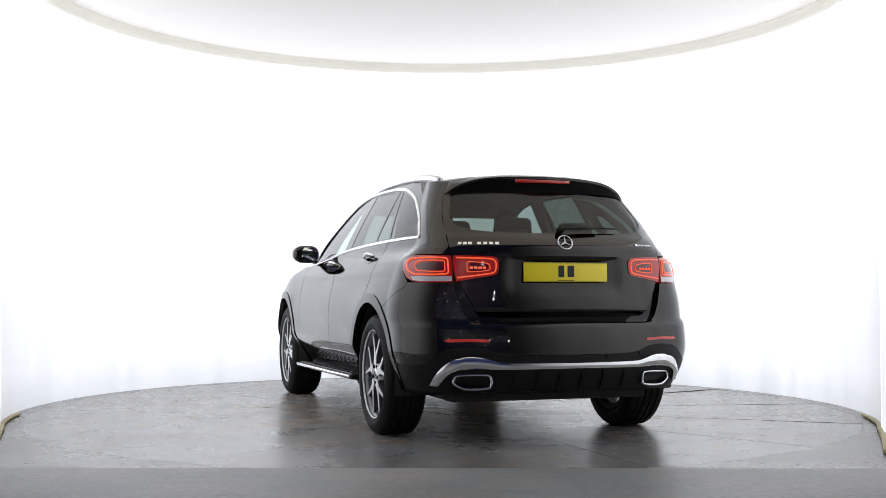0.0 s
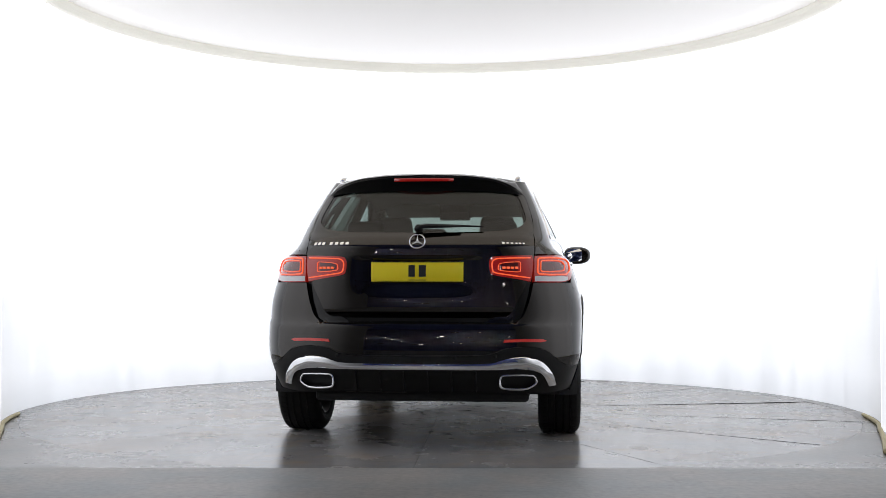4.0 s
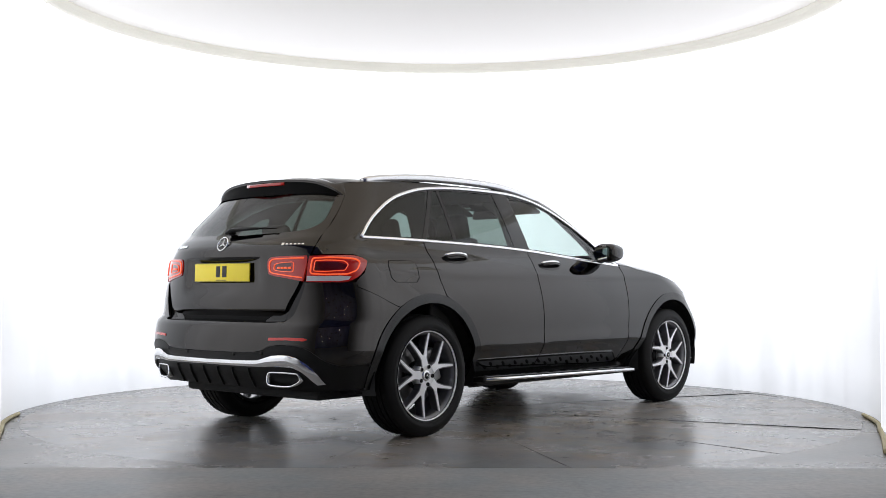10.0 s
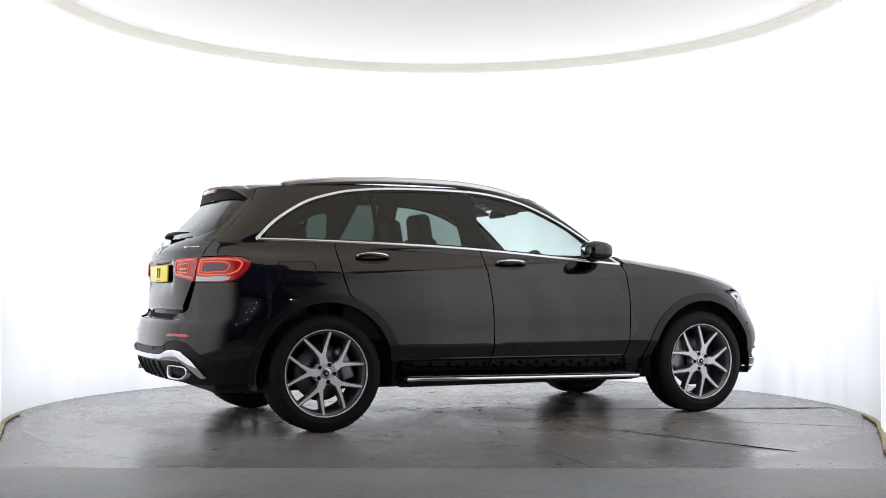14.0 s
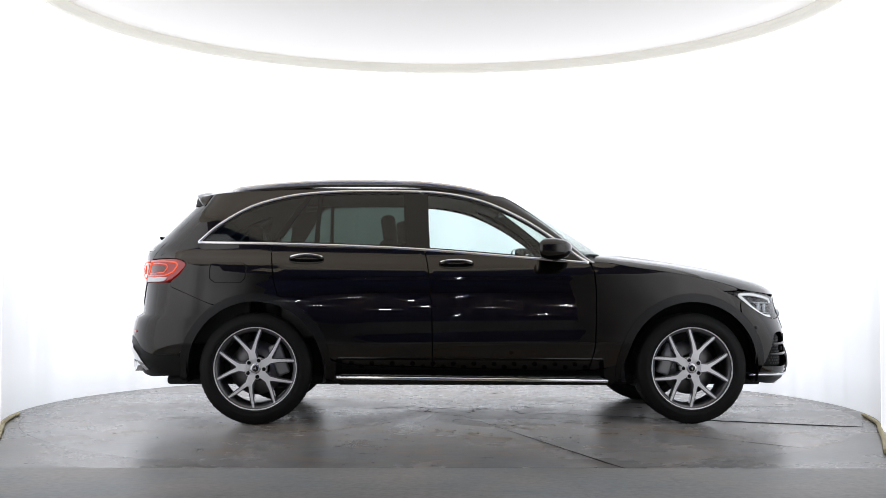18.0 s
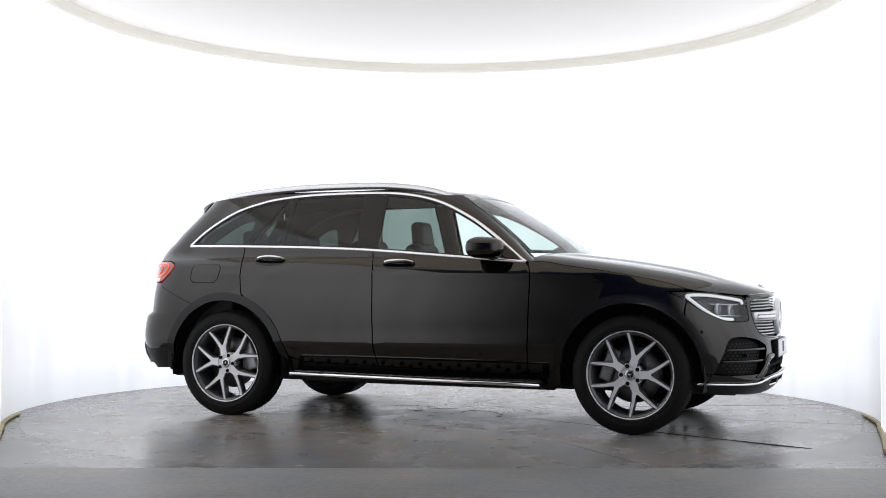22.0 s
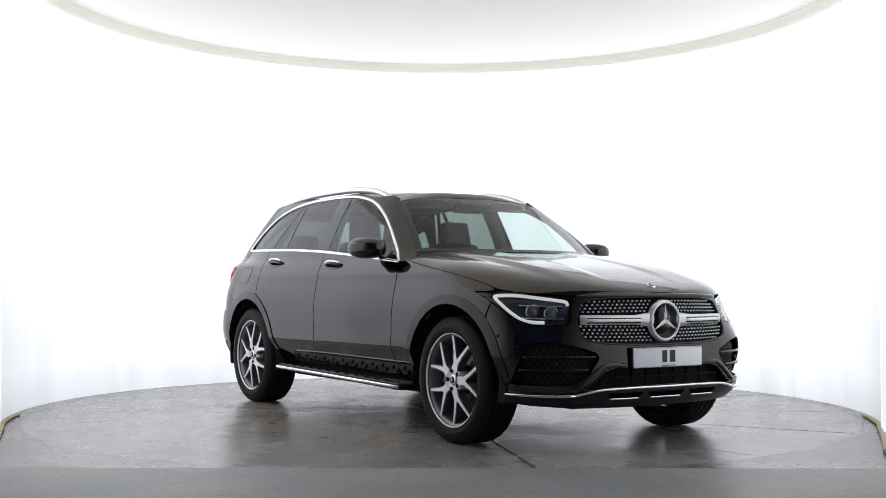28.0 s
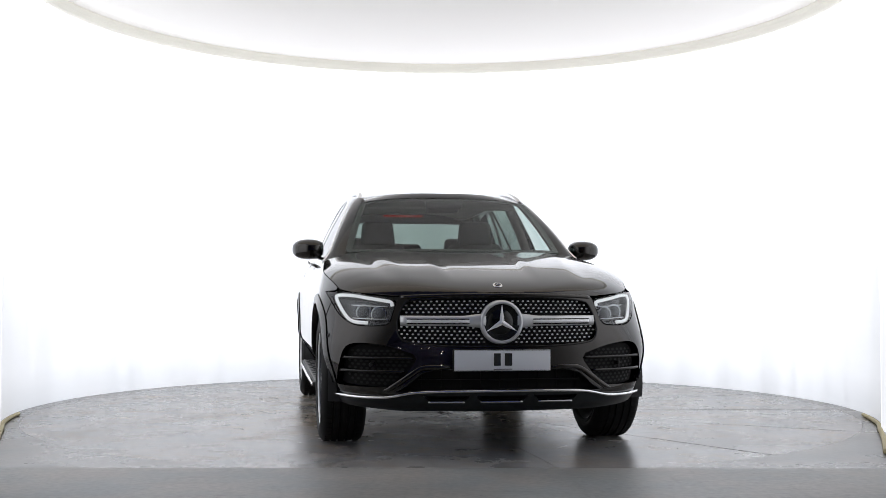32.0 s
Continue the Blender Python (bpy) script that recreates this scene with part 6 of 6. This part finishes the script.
        for yy in (0.22, 0.44):
            c, n = on_skin(tailp([(s * yy, 0.51 if yy < 0.4 else 0.52)]), 0.001, tail)
            part("parking_sensor", lathe([(0, 0.002), (0.010, 0.002), (0.011, 0.0)], 20), SATIN, car, at=Matrix.Translation(c[0]) @ n[0].to_track_quat("Z", "Y").to_matrix().to_4x4())
    # chrome bar over the apron, turned down at both ends
    up = spl([(0.0, 0.474), (0.38, 0.478), (0.46, 0.490), (0.53, 0.508), (0.62, 0.510), (0.70, 0.482), (0.755, 0.415), (0.775, 0.350)], 5)
    lo = spl([(0.735, 0.345), (0.705, 0.408), (0.66, 0.436), (0.58, 0.447), (0.50, 0.448), (0.42, 0.445), (0.0, 0.446)], 5)
    half = tailp(up + lo)
    mid = pchip([(0.0, 0.460), (0.40, 0.462), (0.50, 0.477), (0.60, 0.482), (0.68, 0.455), (0.74, 0.385), (0.78, 0.33)])

    def bar(p, z):
        P = tail(p, z)
        y = np.abs(P[..., 1])
        k = np.clip((P[..., 2] - mid(y)) / (0.034 + 0.03 * sstep(0.64, 0.72, y)), -0.99, 0.99)
        return P - np.stack([0.022 * np.sqrt(1 - k * k), 0 * k, 0 * k], -1)
    panel("chrome_bar", bar, half + [(-p, z) for p, z in reversed(half[1:-1])], CHROME, car, "broad chrome bar across the rear bumper", gap=0.0, depth=0.02, lift=0.002, grid=0.012)
    # diffuser fins
    for y in (-0.335, -0.2, -0.067, 0.067, 0.2, 0.335):
        c, nn = on_skin(tailp([(y, z) for z in np.linspace(0.432, 0.322, 7)]), 0.004, tail)
        part("diffuser_fin", sweep(c, [(-0.004, -0.01), (0.004, -0.01), (0.002, 0.005), (-0.002, 0.005)], up=nn), SATIN, car, "black diffuser fin")
    # dark backing behind the tailgate's side gaps
    for s in (1, -1):
        seam = [(0.655, 1.07), (0.655, 1.14), (0.648, 1.20), (0.645, 1.26), (0.628, 1.34), (0.600, 1.42), (0.578, 1.465)]
        a = tailp([(y - 0.045, z) for y, z in seam])
        b = [(p_at_y(y, z) + 0.055, z) for y, z in reversed(seam)]
        panel("gap_backing", tail, [(s * p, z) for p, z in a + b], DARK, car, gap=0, depth=0.002, lift=-0.016, grid=0.04)
    # round emblem and script bars on the tailgate
    e = part("rear_emblem", lathe([(0.039, -0.004), (0.040, 0.004), (0.0425, 0.006), (0.046, 0.004), (0.047, -0.004)], 48), CHROME, car, "chrome ring emblem with a star", at=pose(-0.836, 0, 1.156, 0, -66, 0))
    part("emblem_star", star_mesh(0.042, 0.003), PINS, e, smooth=False, at=pose(0, 0, 0, 0, 0, -90))
    for ys in ((0.600, 0.574, 0.548, 0.500, 0.468, 0.436, 0.404), (-0.480, -0.504, -0.528, -0.552, -0.572, -0.592)):
        for y in ys:
            c, n = on_skin(tailp([(y, 1.146)]), 0.002, tail)
            w, h = (0.021, 0.020) if ys[0] > 0 else ((0.018, 0.018) if y == ys[0] else (0.015, 0.010))
            part("script_bar", box(w, h, 0.004, 0.001, 1, at=Matrix.Translation(c[0]) @ n[0].to_track_quat("Z", "Y").to_matrix().to_4x4()), CHROME, car, "small chrome bar", smooth=False)
    # spoiler
    E = spl([(-0.520, 0.0, 1.562), (-0.505, 0.22, 1.557), (-0.478, 0.38, 1.543), (-0.456, 0.47, 1.520), (-0.430, 0.535, 1.490), (-0.409, 0.566, 1.467), (-0.392, 0.588, 1.446)], 5)
    z0 = float(ZR_EDGE(-0.345))
    q0, q1 = q_at_x(-0.345, z0), 3 - p_at_y(0.578, 1.465)
    side = on_skin([(q0, z0), ((q0 + q1) / 2, (z0 + 1.465) / 2), (q1, 1.462)], 0.003)[0]
    ye = float(roof_half(-0.374))
    Rr = spl([tuple(roof(np.array(-0.374), np.array(y))) for y in (0.0, 0.22, 0.38, ye - 0.004)] + [tuple(v) for v in side], 5)
    Gg = []
    for y, z in spl([(0.0, 1.462), (0.25, 1.461), (0.43, 1.457), (0.50, 1.452), (0.535, 1.447), (0.552, 1.443), (0.567, 1.438)], 5):
        g = tail(np.array(p_at_y(y, z)), np.array(z))
        Gg.append((float(g[0]) - 0.001, float(g[1]), z + 0.004))

    def loft(a, b, bulge, n=6):
        bm = bmesh.new()
        for s in (1, -1):
            rows = []
            for p, q in zip(a, b):
                p, q = np.array(p), np.array(q)
                rows.append([bm.verts.new(tuple(((p + (q - p) * t) + np.array([0, 0, bulge * 4 * t * (1 - t)])) * (1, s, 1))) for t in np.linspace(0, 1, n)])
            for r0, r1 in zip(rows, rows[1:]):
                for j in range(n - 1):
                    bm.faces.new((r0[j], r1[j], r1[j + 1], r0[j + 1]))
        bmesh.ops.remove_doubles(bm, verts=bm.verts, dist=1e-4)
        bmesh.ops.recalc_face_normals(bm, faces=bm.faces)
        return bm
    sp = part("roof_spoiler", loft(Rr, E, 0.006), PAINT, car, "glossy black roof spoiler")
    part("spoiler_face", loft([(x + 0.004, y, z - 0.014) for x, y, z in E], Gg, -0.004), LIPBLACK, sp, "black spoiler underside")
    part("spoiler_edge", loft(E, [(x + 0.004, y, z - 0.014) for x, y, z in E], 0.0, 3), PAINT, sp)
    c = [(-0.519 + 0.45 * y * y, y, 1.533) for y in np.linspace(-0.175, 0.175, 10)]
    part("brake_light", sweep(c, [(-0.006, -0.009), (0.006, -0.009), (0.006, 0.009), (-0.006, 0.009)]), REDLENS, sp, "slim high-level brake light")
    # wiper
    w = part("rear_wiper", sweep([(-0.792, 0.02, 1.222), (-0.782, -0.02, 1.242), (-0.773, -0.12, 1.244), (-0.760, -0.24, 1.244)], oval(0.016, 0.010), scales=[1.2, 1.3, 1.0, 0.55]), SATIN, car, "black rear wiper")
    part("wiper_blade", sweep([(-0.770, -0.03, 1.252), (-0.755, -0.20, 1.248), (-0.735, -0.37, 1.243)], oval(0.007, 0.007), scales=[1.2, 1.0, 0.6]), RUBBER, w)
    part("wiper_pivot", lathe([(0, 0.02), (0.018, 0.018), (0.022, 0.0), (0.022, -0.02)], 20), SATIN, w, at=pose(-0.775, 0.0, 1.232, 0, -70, 0))


# ---- flanks: handles, mirrors, running boards ----
BOARD = mat("brushed_board", (0.20, 0.20, 0.205), 0.35, 0.7, bump=0.1, bscale=200)


def build_side_details():
    for s in (1, -1):
        for x0, z0 in ((0.325, 1.078), (1.315, 1.047)):
            cup = [(x0 + 0.118 * math.cos(a), z0 - 0.004 + 0.026 * math.sin(a)) for a in np.linspace(0, 2 * math.pi, 28)[:-1]]
            h = panel("door_handle", skin, [(s * q, z) for q, z in flank(cup)], GLOSSBLACK, car, "black door handle with a chrome top", gap=0, depth=0.002, lift=0.0015, grid=0.03)
            pts, nn = on_skin([(s * q, z) for q, z in flank([(x0 + d, z0 + 0.008 - 18 * d ** 4) for d in np.linspace(-0.112, 0.112, 13)])], 0.0)
            lift = [0.004 + 0.030 * math.cos(t * math.pi / 2) ** 0.7 for t in np.linspace(-0.98, 0.98, 13)]
            pp = [p + n * l for p, n, l in zip(pts, nn, lift)]
            part("handle_grip", sweep(pp, oval(0.013, 0.009), up=nn, scales=[0.5] + [1] * 11 + [0.5]), PAINT, h)
            part("handle_chrome", sweep([p + Vector((0, 0, 0.009)) for p in pp], oval(0.0075, 0.0068), up=nn, scales=[0.5] + [1] * 11 + [0.5]), CHROME, h, "chrome handle strip")
        # mirror
        bm = bmesh.new()
        bmesh.ops.create_uvsphere(bm, u_segments=40, v_segments=24, radius=1)
        for v in bm.verts:
            x, y, z = v.co
            k = 1.0 / (abs(x) ** 2.9 + abs(y) ** 2.9 + abs(z) ** 2.9) ** (1 / 2.9)
            x, y, z = x * k, y * k, z * k
            z = z * 0.068 * (1 - 0.16 * max(0, y) ** 2) * (1 - 0.12 * max(0, x)) + (0.004 if z > 0 else 0)
            y *= 0.104
            x = max(0.125 * x if x > 0 else 0.085 * x, -0.07)
            v.co = (x - 0.35 * max(0, y), y, z)
        m = pose(1.945, 0.952, 1.150)
        bm.transform(m)
        if s < 0:
            bmesh.ops.scale(bm, vec=(1, -1, 1), verts=bm.verts)
            bmesh.ops.reverse_faces(bm, faces=bm.faces)
        mi = part("door_mirror", bm, PAINT, car, "glossy black door mirror")
        sharp(mi, 40)
        bm = bmesh.new()
        bmesh.ops.create_circle(bm, cap_ends=True, segments=36, radius=1)
        for v in bm.verts:
            a = math.atan2(v.co.y, v.co.x)
            k = 1.0 / (abs(math.cos(a)) ** 3.2 + abs(math.sin(a)) ** 3.2) ** (1 / 3.2)
            v.co = (1.8725 - 0.016 * max(0, math.cos(a) * k), s * (0.953 + 0.088 * k * math.cos(a)), 1.151 + 0.053 * k * math.sin(a))
        part("mirror_glass", bm, mat_mirror(), mi, "mirror glass", smooth=False)
        part("mirror_foot", sweep([(1.96, s * 0.875, 1.092), (1.975, s * 0.84, 1.082), (1.985, s * 0.80, 1.078)], oval(0.045, 0.016), scales=[0.8, 0.9, 1.1]), GLOSSBLACK, mi)
        part("indicator_strip", sweep([(2.052 - 7.5 * (d - 0.935) ** 2, s * d, 1.148 - 0.06 * (d - 0.9)) for d in np.linspace(0.90, 1.045, 10)], oval(0.004, 0.006)), CHROME, mi, "slim indicator strip")
        # small black sail panel at the mirror
        sail = [(2.02, 1.095), (2.165, 1.076), (2.10, 1.118), (2.02, 1.176)]
        panel("mirror_sail", skin, [(s * q, z) for q, z in flank(sail)], GLOSSBLACK, car, gap=0, depth=0.003, lift=0.001, grid=0.04)
        # running board
        b = part("running_board", box(1.80, 0.13, 0.034, 0.012, 3, at=pose(1.415, s * 0.865, 0.292, s * 2, 0.9, 0)), SATIN, car, "black running board with a chrome edge and rubber studs")
        part("board_edge", sweep([(0.532, s * 0.934, 0.3105), (1.0, s * 0.938, 0.303), (1.8, s * 0.938, 0.2915), (2.307, s * 0.934, 0.2845)], [(-0.007, -0.0095), (0.007, -0.0095), (0.007, 0.0095), (-0.007, 0.0095)]), CHROME, b, "chrome edge strip")
        part("board_plate", box(1.72, 0.075, 0.004, 0.001, 1, at=pose(1.42, s * 0.880, 0.3125, s * 2, 0.9, 0)), BOARD, b, "brushed aluminium tread plate", smooth=False)
        me = mesh_of("stud", lathe([(0, 0.004), (0.013, 0.004), (0.016, 0.002), (0.017, 0.0)], 16), RUBBER)
        for k in range(24):
            o = new("stud", me)
            o.parent = b
            o.matrix_basis = pose(0.62 + 0.068 * k, s * (0.868 if k % 2 else 0.892), 0.314 - 0.0157 * (0.068 * k - 0.8), 0, 0, 0)


MIRROR_MAT = []


def mat_mirror():
    if not MIRROR_MAT:
        MIRROR_MAT.append(mat("mirror_silver", (0.85, 0.87, 0.88), 0.02, 1.0))
    return MIRROR_MAT[0]


# ---- cabin ----
def seat(x, y, w, back_h, name, label):
    s = part(name, box(0.50, w, 0.16, 0.05, 3, at=pose(x + 0.22, y, 0.62, 0, -6, 0)), LEATHER, car, label)
    bm = box(0.14, w * 0.96, back_h, 0.055, 3, at=pose(x - 0.06, y, 0.66 + back_h / 2, 0, -14, 0))
    for v in bm.verts:
        if v.co.z > 1.0:
            v.co.y = y + (v.co.y - y) * 0.86
    part("seat_back", bm, LEATHER, s)
    return s


def headrest(x, y, z, w, h, parent):
    bm = box(0.10, w, h, 0.042, 4, at=pose(x, y, z, 0, -8, 0))
    for v in bm.verts:
        if v.co.z > z:
            v.co.y = y + (v.co.y - y) * 0.90
    part("headrest", bm, LEATHER, parent, "black leather headrest")
    for d in (-0.05, 0.05):
        part("headrest_post", sweep([(x + 0.015, y + d, z - h / 2 - 0.09), (x, y + d, z - h / 2 + 0.03)], oval(0.006, 0.006, 8)), SATINCHROME, parent)


def build_cabin():
    for y in (-0.37, 0.37):
        d = 0.0 if y < 0 else 0.10
        s = seat(0.98 + d, y, 0.50, 0.58, "front_seat", "black leather front seat")
        headrest(0.865 + d, y, 1.302, 0.265, 0.20, s)
    s = part("rear_bench", box(0.50, 1.28, 0.16, 0.05, 3, at=pose(0.34, 0, 0.66, 0, -6, 0)), LEATHER, car, "black leather rear bench")
    part("seat_back", box(0.14, 1.28, 0.54, 0.05, 3, at=pose(0.04, 0, 0.90, 0, -18, 0)), LEATHER, s)
    for y, w in ((-0.42, 0.26), (0.42, 0.26), (0.0, 0.22)):
        headrest(-0.05, y, 1.235 if y else 1.20, w, 0.16 if y else 0.13, s)
    # dash
    d = part("dashboard", box(0.44, 1.46, 0.22, 0.06, 3, at=pose(2.10, 0, 0.985, 0, 6, 0)), DASHM, car, "black soft dashboard")
    part("dash_top", sweep([(2.20 - 0.10 * (y / 0.7) ** 2, y, 1.078) for y in np.linspace(-0.70, 0.70, 14)], [(-0.20, -0.02), (0.12, -0.02), (0.12, 0.012), (-0.18, 0.022)]), DASHM, d)
    part("display", box(0.02, 0.30, 0.13, 0.01, 2, at=pose(1.90, 0.02, 1.085, 0, -15, 0)), DISPLAY, d, "dark centre display")
    part("instrument_hood", box(0.16, 0.34, 0.05, 0.02, 2, at=pose(1.95, -0.37, 1.105)), DASHM, d)
    w = part("steering_wheel", lathe([(0.172 + 0.016 * math.cos(a), 0.016 * math.sin(a)) for a in np.linspace(0, 2 * math.pi, 13)], 48), LEATHER, car, "black leather steering wheel", at=pose(1.72, -0.37, 1.00, 0, -65, 0))
    part("wheel_boss", box(0.14, 0.16, 0.05, 0.02, 2), LEATHER, w)
    part("wheel_spoke", box(0.04, 0.33, 0.02, 0.006, 1), LEATHER, w)
    part("wheel_spoke", box(0.30, 0.04, 0.02, 0.006, 1, at=pose(-0.02, 0, 0)), LEATHER, w)
    # roof lining and the pillars' inner sides
    xs = np.linspace(-0.36, 1.54, 30)
    edge = [(x, float(roof_half(x)) - 0.02) for x in xs]
    loop = edge + [(1.60, 0.0)] + [(x, -y) for x, y in reversed(edge)]
    panel("headliner", lambda x, y: roof(x, y) - np.array([0, 0, 0.035]), loop, LINER, car, "grey cloth headliner", sx=1.0, gap=0.0, depth=0.002, grid=0.08, out_ref=(0.5, 0, 0.5))
    m = part("rear_view_mirror", box(0.03, 0.24, 0.065, 0.014, 3, at=pose(1.69, 0.0, 1.452, 0, 15, 0)), SATIN, car, "black rear-view mirror")
    part("sensor_pod", box(0.18, 0.26, 0.05, 0.02, 3, at=pose(1.72, 0.0, 1.500, 0, 28, 0)), SATIN, m)
    for s in (1, -1):
        part("sun_visor", box(0.20, 0.42, 0.022, 0.009, 2, at=pose(1.585, s * 0.32, 1.490, 0, 24, 0)), LINER, car, "grey sun visor")
        part("inner_door", box(2.0, 0.05, 0.52, 0.02, 2, at=pose(1.15, s * 0.775, 0.82)), DASHM, car, "black door lining")
        # B-pillar
        part("pillar_lining", sweep([(1.075, s * 0.775, 1.12), (1.06, s * 0.70, 1.33), (1.05, s * 0.60, 1.545)], [(-0.055, -0.02), (0.055, -0.02), (0.055, 0.02), (-0.055, 0.02)], up=(0, -s, 0)), LINER, car)
        part("luggage_wall", box(0.60, 0.04, 0.60, 0.015, 2, at=pose(-0.36, s * 0.70, 0.82)), DASHM, car)
    ql = [(-0.40, 1.17), (0.10, 1.165), (0.20, 1.32), (0.33, 1.53), (0.10, 1.50), (-0.10, 1.42), (-0.28, 1.32)]
    qh = corners([(-0.25, 1.225), (0.055, 1.225), (0.085, 1.40), (0.0, 1.385), (-0.12, 1.32)], 0.03)
    for s in (1, -1):
        panel("quarter_lining", offset_skin(-0.05), [(s * q, z) for q, z in flank(ql)], DASHM, car, "black lining round the quarter window", holes=[[(s * q, z) for q, z in flank(qh)]], gap=0.0, depth=0.006, grid=0.04)
    part("parcel_shelf", box(0.52, 1.26, 0.02, 0.008, 1, at=pose(-0.38, 0, 1.06)), DASHM, car, "black luggage cover")


build_inner()
build_wheels()
build_grille()
build_headlamps()
build_front_details()
build_rear_details()
build_side_details()
build_cabin()


# ---- motion of the table and the car ----
def motions():
    rows_t, rows_c = [], []
    for i in range(33):
        a = TURN0 + RATE * i
        spin = pose(0, 0, 0, 0, 0, a)
        rows_t.append((i, spin))
        rows_c.append((i, spin @ Matrix.Translation((-PIVOT[0], -PIVOT[1], 0.0))))
    walk(turntable, rows_t)
    walk(car, rows_c)


motions()
